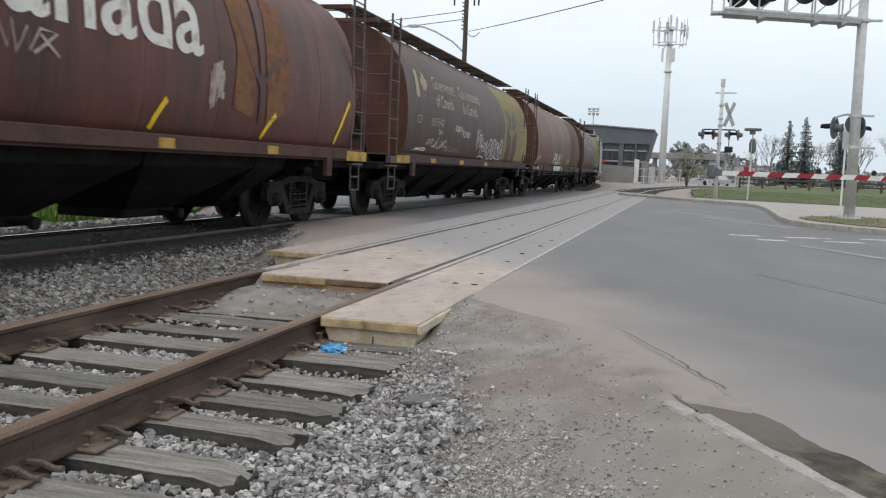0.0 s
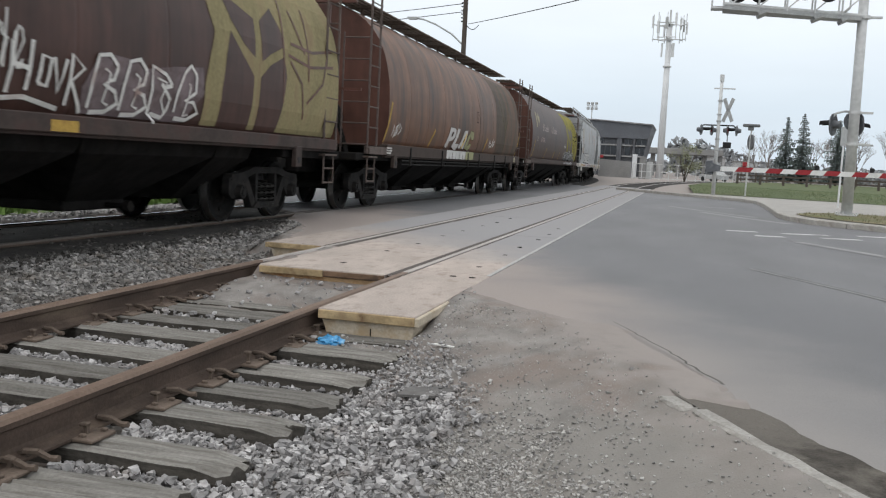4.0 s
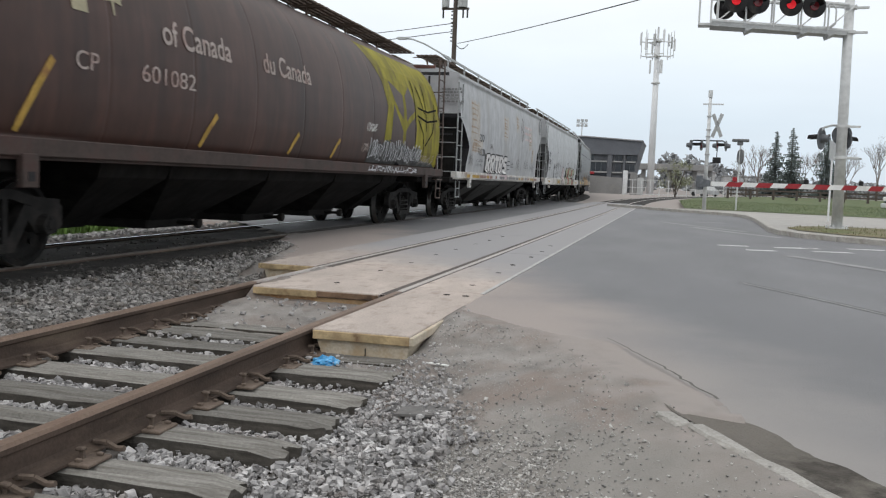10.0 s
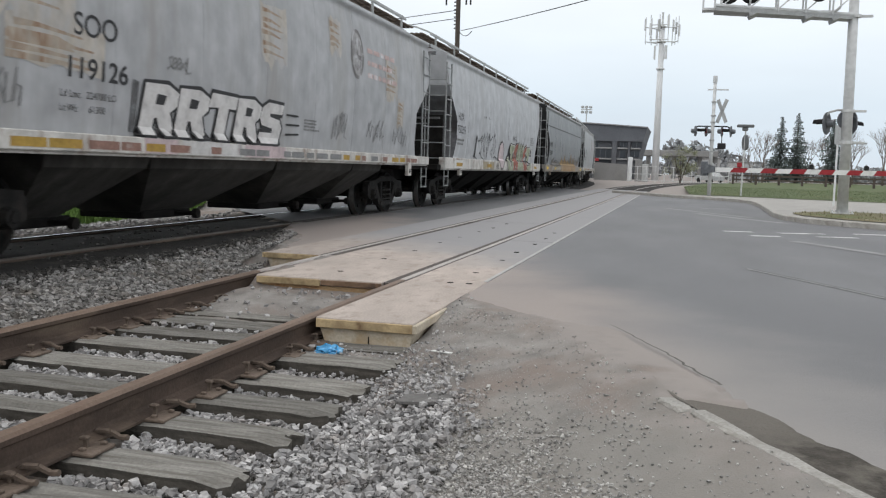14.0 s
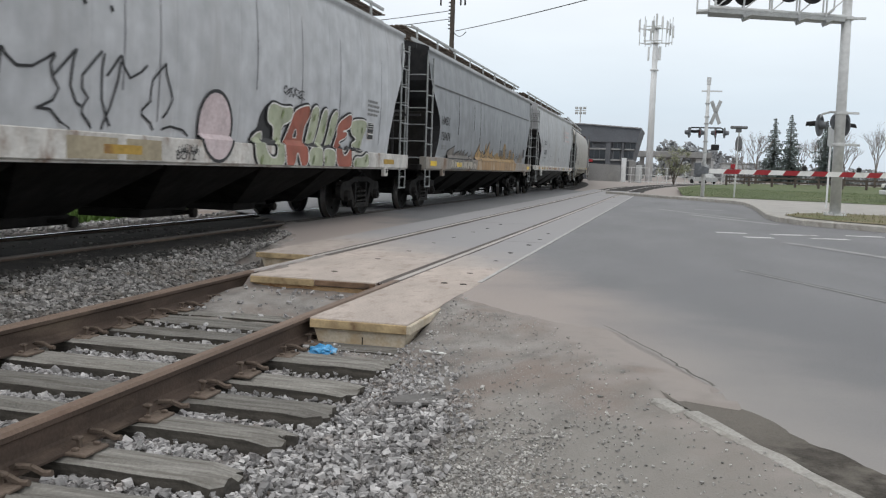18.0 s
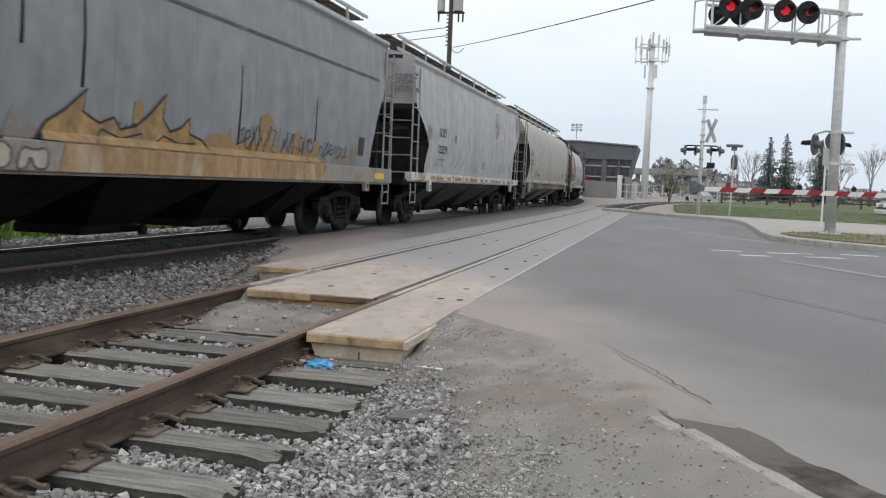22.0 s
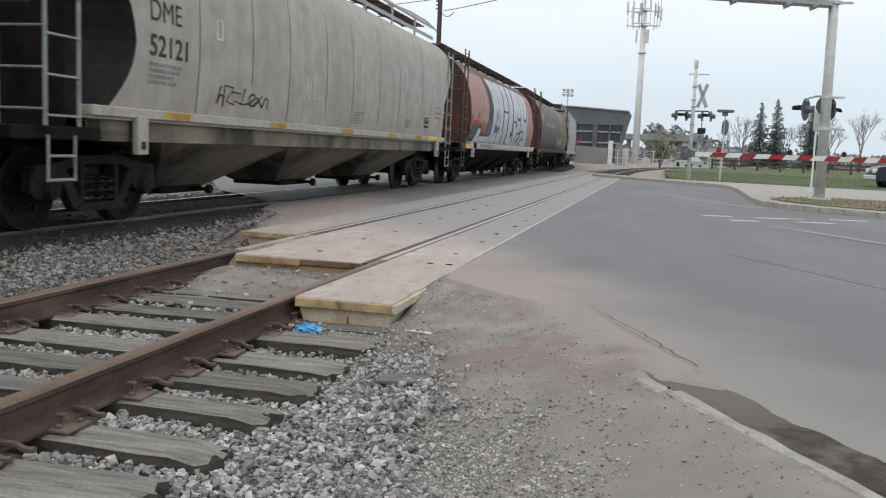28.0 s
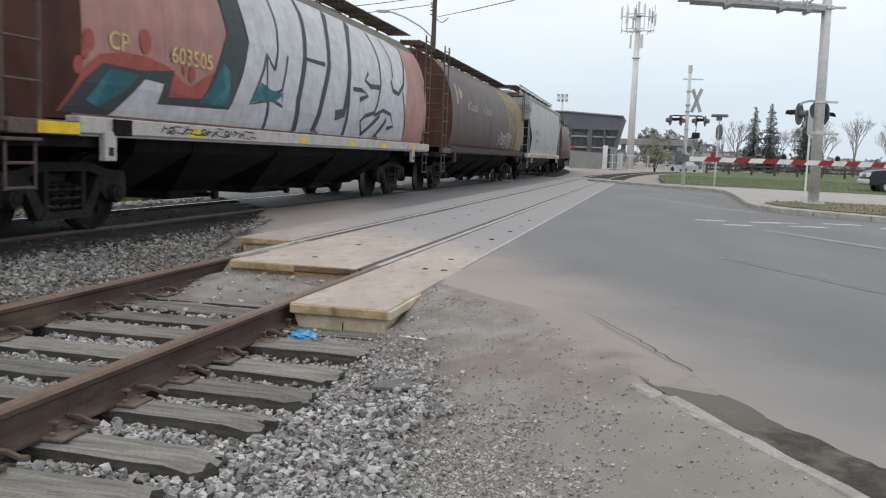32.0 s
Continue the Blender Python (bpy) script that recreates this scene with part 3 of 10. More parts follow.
def build_kerbs():
    """Kerb stones of about 1.5 m along the pavement's edge, and the slab behind them."""
    kerb = thing("kerb", "pale concrete kerb round the pavement corner", "kerb", kind="structure")
    pts = []
    for (a, b) in zip(KERB, KERB[1:]):
        a, b = Vector(a), Vector(b)
        n = max(1, round((b - a).length / 1.4))
        pts += [a + (b - a) * i / n for i in range(n)]
    pts.append(Vector(KERB[-1]))
    for a, b in zip(pts, pts[1:]):
        if a.y < 3:
            break
        bm = bm_new()
        d = (b - a)
        box(bm, -0.08, 0.08, 0.006, d.length - 0.006, -0.1, 0.13, 0.02)
        ob = part("kerb_stone", bm, M_KERB, kerb)
        ob.matrix_basis = Matrix.Translation((a.x, a.y, 0)) @ Vector((d.x, d.y, 0)).to_track_quat("Y", "Z").to_matrix().to_4x4()
    # pavement slab behind the kerb
    bm = bm_new()
    inner = [(x + 0.07, y + 0.05) for x, y in KERB[1:-3]]
    outline = inner + [(30, 20), (30, 34), (14, 38.5), (6.5, 41.0), (3.0, 42.2), (0.6, 43.4)]
    lo = [bm.verts.new((x, y, 0.122)) for x, y in outline]
    f = bm.faces.new(lo)
    f.normal_update()
    if f.normal.z < 0:
        f.normal_flip()
    bmesh.ops.triangulate(bm, faces=[f])
    tagged(part("pavement", bm, M_WALK), "pale concrete pavement at the road corner", "pavement", kind="structure")


def blades(name, label, category, region, count, h, material, seed, base_z):
    """Short grass as one heap of thin upright leaves over a patch (x0, x1, y0, y1, inside test)."""
    rnd = random.Random(seed)
    x0, x1, y0, y1, inside = region
    verts, faces = [], []
    for _ in range(count):
        x, y = rnd.uniform(x0, x1), rnd.uniform(y0, y1)
        if not inside(x, y):
            continue
        a, hh, w = rnd.uniform(0, 6.28), h * rnd.uniform(0.5, 1.3), h * 0.22
        lx, ly = rnd.uniform(-0.5, 0.5) * hh, rnd.uniform(-0.5, 0.5) * hh
        k = len(verts)
        verts += [(x - w * math.cos(a), y - w * math.sin(a), base_z), (x + w * math.cos(a), y + w * math.sin(a), base_z), (x + lx, y + ly, base_z + hh)]
        faces.append((k, k + 1, k + 2))
    return tagged(new(name, quick_mesh(name, verts, faces, material)), label, category, kind="stuff")


def sheet(name, outline, z, material, label, category):
    bm = bm_new()
    f = bm.faces.new([bm.verts.new((x, y, z)) for x, y in outline])
    f.normal_update()
    if f.normal.z < 0:
        f.normal_flip()
    bmesh.ops.triangulate(bm, faces=[f])
    return tagged(part(name, bm, material), label, category, kind="structure")


def in_poly(poly):
    def test(x, y):
        c = False
        for (x1, y1), (x2, y2) in zip(poly, poly[1:] + poly[:1]):
            if (y1 > y) != (y2 > y) and x < (x2 - x1) * (y - y1) / (y2 - y1) + x1:
                c = not c
        return c
    return test


def build_grass():
    g = mat("spring_lawn", (0.1, 0.128, 0.06), 0.95, 0, 0.25, 0.4, 30, 0.5, (0.15, 0.145, 0.07), 0.35, 0.3, bump_dist=0.03)
    blade = island_vary(mat("grass_blades", (0.105, 0.138, 0.062), 0.9, 0, 0.2, 2, 20, 0.1), 0.4)
    dry = island_vary(mat("dry_grass_blades", (0.2, 0.19, 0.11), 0.9, 0, 0.2, 2, 20, 0.1), 0.45)
    lawn = [(0.6, 43.5), (3.0, 42.3), (6.5, 41.1), (14, 38.6), (30, 34.1), (80, 34), (150, 120), (30, 175), (14, 150), (2.5, 95), (0.5, 70)]
    sheet("lawn", lawn, 0.135, g, "green spring lawn behind the pavement", "lawn")
    blades("grass", "short green grass of the lawn", "grass", (0, 40, 41, 75, in_poly(lawn)), 26000, 0.055, blade, 3, 0.13)
    verge = [(2.95, 24.9), (3.1, 23.6), (3.9, 22.2), (5.0, 21.1), (8.3, 18.4), (16, 12.8), (24, 8), (24, 22), (9.0, 27.0), (4.5, 27.5), (3.4, 26.3)]
    sheet("verge", verge, 0.14, mat("dry_verge_soil", (0.17, 0.15, 0.09), 0.95, 0, 0.3, 1, 30, 0.5, (0.12, 0.14, 0.055), 0.45, 0.6),
          "patchy dry grass verge at the foot of the signal mast", "verge")
    blades("dry_grass", "patchy dry grass round the signal mast", "grass", (2.5, 20, 9, 28, in_poly(verge)), 7000, 0.06, dry, 4, 0.137)
    # far side of the busy track: grassy strip and shrubs seen between the wheels
    back = [(-10.6, -20), (-10.6, 14), (-11.0, 18.5), (-13.6, 24), (-19, 33), (-70, 90), (-200, 120), (-200, -60), (-30, -60)]
    sheet("grass_strip", back, -0.17, mat("fresh_spring_grass", (0.1, 0.16, 0.05), 0.95, 0, 0.3, 0.6, 30, 0.5, (0.13, 0.15, 0.065), 0.35, 0.5, bump_dist=0.03), "green grass strip beyond the busy track", "grass")
    blades("grass_tufts", "fresh green grass beyond the busy track", "grass", (-19, -10.6, 5, 24, in_poly(back)), 15000, 0.2, island_vary(mat("fresh_grass_blades", (0.12, 0.2, 0.05), 0.9, 0, 0.2, 2, 20, 0.1), 0.35), 14, -0.18)


# ---------------------------------------------------------------- tracks
RAIL_OUT = [(-0.07, -0.172), (0.07, -0.172), (0.07, -0.16), (0.018, -0.14), (0.01, -0.125), (0.01, -0.05), (0.033, -0.036), (0.036, -0.012), (0.028, 0.005),
            (-0.028, 0.005), (-0.036, -0.012), (-0.033, -0.036), (-0.01, -0.05), (-0.01, -0.125), (-0.018, -0.14), (-0.07, -0.16)]


def rail(name, track, x_of, y_list, z, head, deck_head=None):
    verts, faces, mats = [], [], []
    n = len(RAIL_OUT)
    for y in y_list:
        for px, pz in RAIL_OUT:
            verts.append((x_of(y) + px, y, z + pz))
    for i in range(len(y_list) - 1):
        for j in range(n):
            k = (j + 1) % n
            faces.append((i * n + j, i * n + k, (i + 1) * n + k, (i + 1) * n + j))
            mats.append((2 if y_list[i] >= 8 and deck_head else 1) if 7 <= j <= 10 else 0)
    me = bpy.data.meshes.new(name)
    me.from_pydata(verts, [], faces)
    me.materials.append(M_RAIL)
    me.materials.append(head)
    if deck_head:
        me.materials.append(deck_head)
    me.polygons.foreach_set("material_index", mats)
    me.update()
    return part(name, me, None, track)


TIES = []


def build_siding():
    track = thing("railway_siding", "rusty rails on weathered wooden ties in stone ballast", "railway track", kind="structure")
    ys = [-30, 0, 3, 6, 8, 9, 12, 20, 40, 55] + list(range(60, 200, 6))
    for x0 in RAIL_X:
        rail("rail", track, lambda y, x0=x0: x0 + siding_x(y) + (0.012 * math.sin(y * 0.9) if y < 6 else 0), ys, 0.0, M_RAILTOP, M_RAILWORN)
    # ties: bleached cracked tops, dark creosoted sides, broken ends, each a little askew
    rnd = random.Random(11)
    tie_meshes = []
    for k in range(7):
        nx, ny = 22, 9
        half_w = 0.118 + rnd.uniform(-0.008, 0.02)
        ridge = [rnd.uniform(-0.006, 0.004) for _ in range(ny + 1)]
        cracks = rnd.sample(range(2, ny - 1), 2)
        reach = [(rnd.uniform(-1.4, 0.2), rnd.uniform(0.4, 1.4)) for _ in cracks]
        left = [-1.36 + rnd.uniform(-0.03, 0.03) for _ in range(ny + 1)]
        right = [1.34 + rnd.uniform(-0.035, 0.035) - (0.05 if j in (0, ny) else 0) for j in range(ny + 1)]
        bm = bm_new()
        top, low = [], []
        for i in range(nx + 1):
            ta, tb = [], []
            for j in range(ny + 1):
                u = i / nx
                x = left[j] + (right[j] - left[j]) * u
                y = half_w * (2 * j / ny - 1) + (rnd.uniform(-0.007, 0.007) if j in (0, ny) else 0)
                z = ridge[j] + rnd.uniform(-0.0025, 0.0025) - (0.012 if j in (0, ny) else 0) - 0.03 * max(0, abs(u - 0.5) * 2 - 0.93) / 0.07 * rnd.random()
                for c, (r0, r1) in zip(cracks, reach):
                    if j == c and r0 < x < r1:
                        z -= 0.02
                ta.append(bm.verts.new((x, y, z)))
                if j in (0, ny) or i in (0, nx):
                    tb.append(bm.verts.new((x, y + (0.004 if j == 0 else -0.004 if j == ny else 0), -0.19)))
                else:
                    tb.append(None)
            top.append(ta)
            low.append(tb)
        for i in range(nx):
            for j in range(ny):
                bm.faces.new((top[i][j], top[i + 1][j], top[i + 1][j + 1], top[i][j + 1]))
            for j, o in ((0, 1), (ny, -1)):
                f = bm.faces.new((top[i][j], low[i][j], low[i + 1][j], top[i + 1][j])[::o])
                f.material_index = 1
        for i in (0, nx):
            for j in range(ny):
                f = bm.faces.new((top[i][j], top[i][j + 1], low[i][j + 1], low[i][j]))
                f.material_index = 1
        bmesh.ops.recalc_face_normals(bm, faces=bm.faces[:])
        me = bpy.data.meshes.new("tie")
        bm.to_mesh(me)
        bm.free()
        me.materials.append(M_TIE)
        me.materials.append(M_TIESIDE)
        tie_meshes.append(me)
    plate = bm_new()
    box(plate, -0.17, 0.17, -0.085, 0.085, 0.0, 0.016, 0.004)
    for sx, sy in ((-0.1, 0.05), (0.1, -0.05), (0.13, 0.055), (-0.13, -0.05)):
        box(plate, sx - 0.014, sx + 0.014, sy - 0.012, sy + 0.012, 0.01, 0.03, 0.004)
    plate_me = bpy.data.meshes.new("tie_plate")
    plate.to_mesh(plate_me)
    plate.free()
    plate_me.materials.append(M_IRON)
    spike = bm_new()
    box(spike, -0.009, 0.009, -0.009, 0.009, -0.03, 0.035)
    box(spike, -0.028, 0.014, -0.017, 0.017, 0.03, 0.046, 0.005)
    spike_me = bpy.data.meshes.new("spike")
    spike.to_mesh(spike_me)
    spike.free()
    spike_me.materials.append(M_IRON)
    anchor = bm_new()
    pts = [(-0.08, 0, 0.0), (-0.03, 0, 0.03), (0.03, 0.005, 0.03), (0.08, 0.01, 0.008), (0.115, 0.01, 0.012)]
    for a, b in zip(pts, pts[1:]):
        rod(anchor, a, b, 0.014, n=6)
    anchor_me = bpy.data.meshes.new("rail_anchor")
    anchor.to_mesh(anchor_me)
    anchor.free()
    anchor_me.materials.append(M_IRON)
    n = 0
    for y in [0.1 + 0.5 * k for k in range(-12, 6)] + [2.72, 3.21, 3.74, 4.21, 4.7, 5.27, 5.72, 6.17, 6.58, 7.02, 7.45, 7.9, 8.4, 8.9]:
        ob = part("tie", tie_meshes[n % 7], None, track)
        ob.matrix_basis = pose(-2.99 + rnd.uniform(-0.03, 0.03), y, -0.172 + rnd.uniform(-0.008, 0.004), rnd.uniform(-1.5, 1.5), rnd.uniform(-0.4, 0.4), rnd.uniform(-1.6, 1.6))
        TIES.append(y)
        n += 1
        if y < 0.5 or y > 8.2:
            continue
        for x0 in RAIL_X:
            p = part("tie_plate", plate_me, None, track)
            p.matrix_basis = pose(x0, y, -0.176, 0, 0, rnd.uniform(-2, 2))
            for sx in (-1, 1):
                s = part("spike", spike_me, None, track)
                s.matrix_basis = pose(x0 + sx * 0.085, y + rnd.uniform(-0.05, 0.05), -0.165 + rnd.uniform(0, 0.025), 0, rnd.uniform(-8, 8), 0 if sx > 0 else 180)
            a = part("rail_anchor", anchor_me, None, track)
            a.matrix_basis = pose(x0 + rnd.uniform(0.06, 0.09), y + 0.15 + rnd.uniform(-0.02, 0.02), -0.165, 0, 0, rnd.uniform(-14, 14))
    # far ties beyond the road
    y = 56
    while y < 150:
        ob = part("tie", tie_meshes[n % 7], None, track)
        ob.matrix_basis = pose(-3.2 + siding_x(y), y, -0.17, 0, 0, -degrees_of(siding_x(y + 1) - siding_x(y)))
        n += 1
        y += 0.9
    return track


def degrees_of(slope):
    return math.degrees(math.atan(slope))


def build_main_track():
    track = thing("busy_railway_track", "railway track with polished rail heads under the passing train", "railway track", kind="structure")
    ys = [-260, -60, 0, 5, 10, 15, 20, 30, 39] + list(range(43, 200, 4)) + [200, 330]
    for off in (0.7525, -0.7525):
        rail("rail", track, lambda y, off=off: train_x(y) + off, ys, 0.0, M_RAILSHINE if off < 0 else M_RAILDULL)
    rnd = random.Random(12)
    me = bpy.data.meshes.new("tie")
    bm = bm_new()
    box(bm, -1.3, 1.3, -0.11, 0.11, -0.18, 0.0, 0.015)
    bm.to_mesh(me)
    bm.free()
    me.materials.append(mat("dark_tie_wood", (0.045, 0.04, 0.036), 0.95, 0, 0.3, 4, 30, 0.4, stretch=(0.6, 6, 3)))
    y = -4.0
    while y < 13.0:
        y += 0.53 + rnd.uniform(-0.03, 0.03)
        ob = part("tie", me, None, track)
        ob.matrix_basis = pose(TRAIN_X + rnd.uniform(-0.05, 0.05), y, -0.175, 0, 0, rnd.uniform(-1, 1))
    # bed between and beside the rails with the train's shadow in its colour, and the darker beds beyond the road
    bed_dark = mat("shaded_dark_ballast", (0.027, 0.025, 0.0235), 0.95, 0, 0.35, 3, 45, 0.6, (0.055, 0.05, 0.044), 0.36, 2.5, bump_dist=0.02)
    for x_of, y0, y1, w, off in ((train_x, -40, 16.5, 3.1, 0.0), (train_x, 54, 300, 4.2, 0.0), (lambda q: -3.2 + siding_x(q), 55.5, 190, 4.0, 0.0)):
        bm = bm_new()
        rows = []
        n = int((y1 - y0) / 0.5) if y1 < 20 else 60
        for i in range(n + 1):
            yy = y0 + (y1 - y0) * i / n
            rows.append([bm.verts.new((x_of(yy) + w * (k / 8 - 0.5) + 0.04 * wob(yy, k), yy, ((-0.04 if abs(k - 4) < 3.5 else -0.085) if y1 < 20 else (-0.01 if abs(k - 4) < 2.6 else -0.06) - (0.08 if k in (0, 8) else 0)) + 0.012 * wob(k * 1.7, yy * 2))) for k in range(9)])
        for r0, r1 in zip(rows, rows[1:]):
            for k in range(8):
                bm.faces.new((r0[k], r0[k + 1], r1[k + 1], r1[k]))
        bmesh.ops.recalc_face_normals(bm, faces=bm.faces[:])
        part("track_bed", bm, bed_dark, track, "dark ballast bed with painted shade")
    return track


def panel_mesh(w, length, thick=0.066):
    bm = bm_new()
    box(bm, -w / 2, w / 2, 0, length - 0.008, -thick, 0.0, 0.006, 0)
    return bm


def build_crossing():
    """Concrete and timber deck panels beside and between the siding rails."""
    deck = thing("level_crossing_deck", "sandy worn crossing panels with yellowed edges between the rails", "crossing deck", (0, 0, -0.009), kind="structure")
    m = M_ROADDECK
    nt, L = m.node_tree.nodes, m.node_tree.links
    bs = nt["Principled BSDF"]
    src = bs.inputs["Base Color"].links[0].from_socket
    ge = nt.new("ShaderNodeNewGeometry")
    sp = nt.new("ShaderNodeSeparateXYZ")
    L.new(ge.outputs["Position"], sp.inputs[0])
    no = nt.new("ShaderNodeTexNoise")
    no.inputs["Scale"].default_value, no.inputs["Detail"].default_value = 0.8, 5
    L.new(ge.outputs["Position"], no.inputs["Vector"])
    ad = nt.new("ShaderNodeMath")
    ad.operation = "MULTIPLY_ADD"
    L.new(no.outputs["Fac"], ad.inputs[0])
    ad.inputs[1].default_value = 3.0
    L.new(sp.outputs["Y"], ad.inputs[2])
    a2 = nt.new("ShaderNodeMath")
    a2.operation = "MULTIPLY_ADD"
    L.new(sp.outputs["X"], a2.inputs[0])
    a2.inputs[1].default_value = 0.9
    L.new(ad.outputs[0], a2.inputs[2])
    mr = nt.new("ShaderNodeMapRange")
    mr.interpolation_type = "SMOOTHSTEP"
    mr.inputs["From Min"].default_value, mr.inputs["From Max"].default_value = 8.0, 11.5
    L.new(a2.outputs[0], mr.inputs["Value"])
    mx = nt.new("ShaderNodeMix")
    mx.data_type = "RGBA"
    L.new(mr.outputs[0], mx.inputs["Factor"])
    L.new(src, mx.inputs[6])
    mx.inputs[7].default_value = (0.31, 0.305, 0.31, 1)
    L.new(mx.outputs[2], bs.inputs["Base Color"])
    strips = (("right", -2.405, -1.69, 5.75, 53.0), ("mid", -3.83, -2.57, 7.69, 55.0), ("left", -4.74, -4.05, 9.74, 57.0))
    rnd = random.Random(5)
    bolt = bm_new()
    rod(bolt, (0, 0, -0.02), (0, 0, 0.002), 0.032, n=10)
    bolt_me = bpy.data.meshes.new("drive_bolt_hole")
    bolt.to_mesh(bolt_me)
    bolt.free()
    bolt_me.materials.append(M_UNDER)
    for side, x0, x1, y0, y1 in strips:
        n = round((y1 - y0) / 2.44)
        ln = (y1 - y0) / n
        for i in range(n):
            ob = part("deck_panel", panel_mesh(x1 - x0, ln), M_ROADDECK, deck)
            ob.matrix_basis = pose((x0 + x1) / 2, y0 + i * ln, 0.014 + rnd.uniform(-0.003, 0.003))
            if i < 4 and side != "left":
                for fx in ((0.5,) if side == "mid" else (0.55, 0.8) if i == 0 else (0.62,)):
                    for fy in ((0.9,) if side == "right" and i == 0 else (0.25, 0.8)):
                        b = part("bolt_hole", bolt_me, None, deck)
                        b.matrix_basis = pose(x0 + (x1 - x0) * fx + rnd.uniform(-0.03, 0.03), y0 + (i + fy) * ln, 0.0165)
        # yellowed timber facing at the open end, block beneath
        bm = bm_new()
        split = x0 + (x1 - x0) * (0.52 if side == "mid" else 1.0)
        box(bm, x0 + 0.01, split, y0 - 0.022, y0 - 0.002, -0.055, 0.006, 0.004)
        part("end_board", bm, M_DECKEDGE, deck, "yellowed splintered edge board")
        if side == "mid":
            bm = bm_new()
            box(bm, split + 0.006, x1, y0 - 0.014, y0 - 0.002, -0.045, 0.004, 0.004)
            part("end_board", bm, M_DECKROT, deck, "brown rotting edge board")
        if side != "mid":
            bm = bm_new()
            box(bm, (x1 if side == "right" else x0 - 0.03), (x1 + 0.03 if side == "right" else x0), y0 - 0.02, y0 + 2.4, -0.054, 0.004, 0.004)
            part("side_board", bm, M_DECKEDGE if side == "left" else M_DECKBASE, deck)
        bm = bm_new()
        foot = [(x0 + 0.13, -0.32), (x1 - 0.06, -0.32), (x1 - 0.005, -0.056), (x0 + 0.03, -0.056)]
        prism(bm, foot, "y", y0 + 0.01, y1)
        part("foundation_block", bm, [M_DECKBASE, M_RUSTYBLOCK][side == "mid"], deck, "sandy concrete foundation block")
        for k in (0.55,):
            bm = bm_new()
            xx = x0 + (x1 - x0) * k
            box(bm, xx - 0.003, xx + 0.003, y0 + 0.004, y0 + 0.011, -0.24, -0.1)
            part("block_joint", bm, M_UNDER, deck)
    # pale strip added as the painted highlight along the panels' right edge
    bm = bm_new()
    box(bm, -1.725, -1.687, 8.2, 53.0, -0.05, 0.019)
    part("edge_angle", bm, mat("pale_edge_highlight", (0.42, 0.415, 0.41), 0.6, 0.2, 0.15, 3, 40, 0.05), deck, "pale strip standing for the lit panel edge")
    # packed grime in the flangeways beside each rail, here and along the busy track, its colour deepened to paint the
    # grooves' shade
    grime = mat("shaded_flangeway_grime", (0.045, 0.04, 0.037), 0.95, 0, 0.3, 4, 40, 0.3)
    dusty = mat("dusty_flangeway_fill", (0.11, 0.096, 0.088), 0.95, 0, 0.25, 3, 40, 0.3, (0.13, 0.115, 0.105), 0.35, 2, (1, 0.4, 1))
    for rx, y0, y1, gaps in ((RAIL_X[0], 7.75, 53, ((0.037, 0.064), (-0.1, -0.037))), (RAIL_X[1], 9.8, 55, ((0.037, 0.144), (-0.074, -0.037)))):
        for u0, u1 in gaps:
            bm = bm_new()
            box(bm, rx + u0, rx + u1, y0, y1, -0.09, 0.0115)
            part("flangeway_filler", bm, dusty, deck, "packed dust beside the rail")
        bm = bm_new()
        box(bm, rx - 0.1, rx + 0.144, y0 + 0.1, y1, -0.1, -0.05)
        part("flangeway_floor", bm, grime, deck, "packed grime under the rail head, darkened as groove shade")
    for rx, y0 in ((TRAIN_X + 0.7525, 15.0), (TRAIN_X - 0.7525, 16.4)):
        for u0, u1 in ((0.038, 0.12), (-0.12, -0.038)):
            bm = bm_new()
            box(bm, rx + u0, rx + u1, y0, 38.5, -0.03, 0.013)
            part("flangeway_filler", bm, grime, deck, "packed grime beside the rail, darkened as groove shade")
    return deck


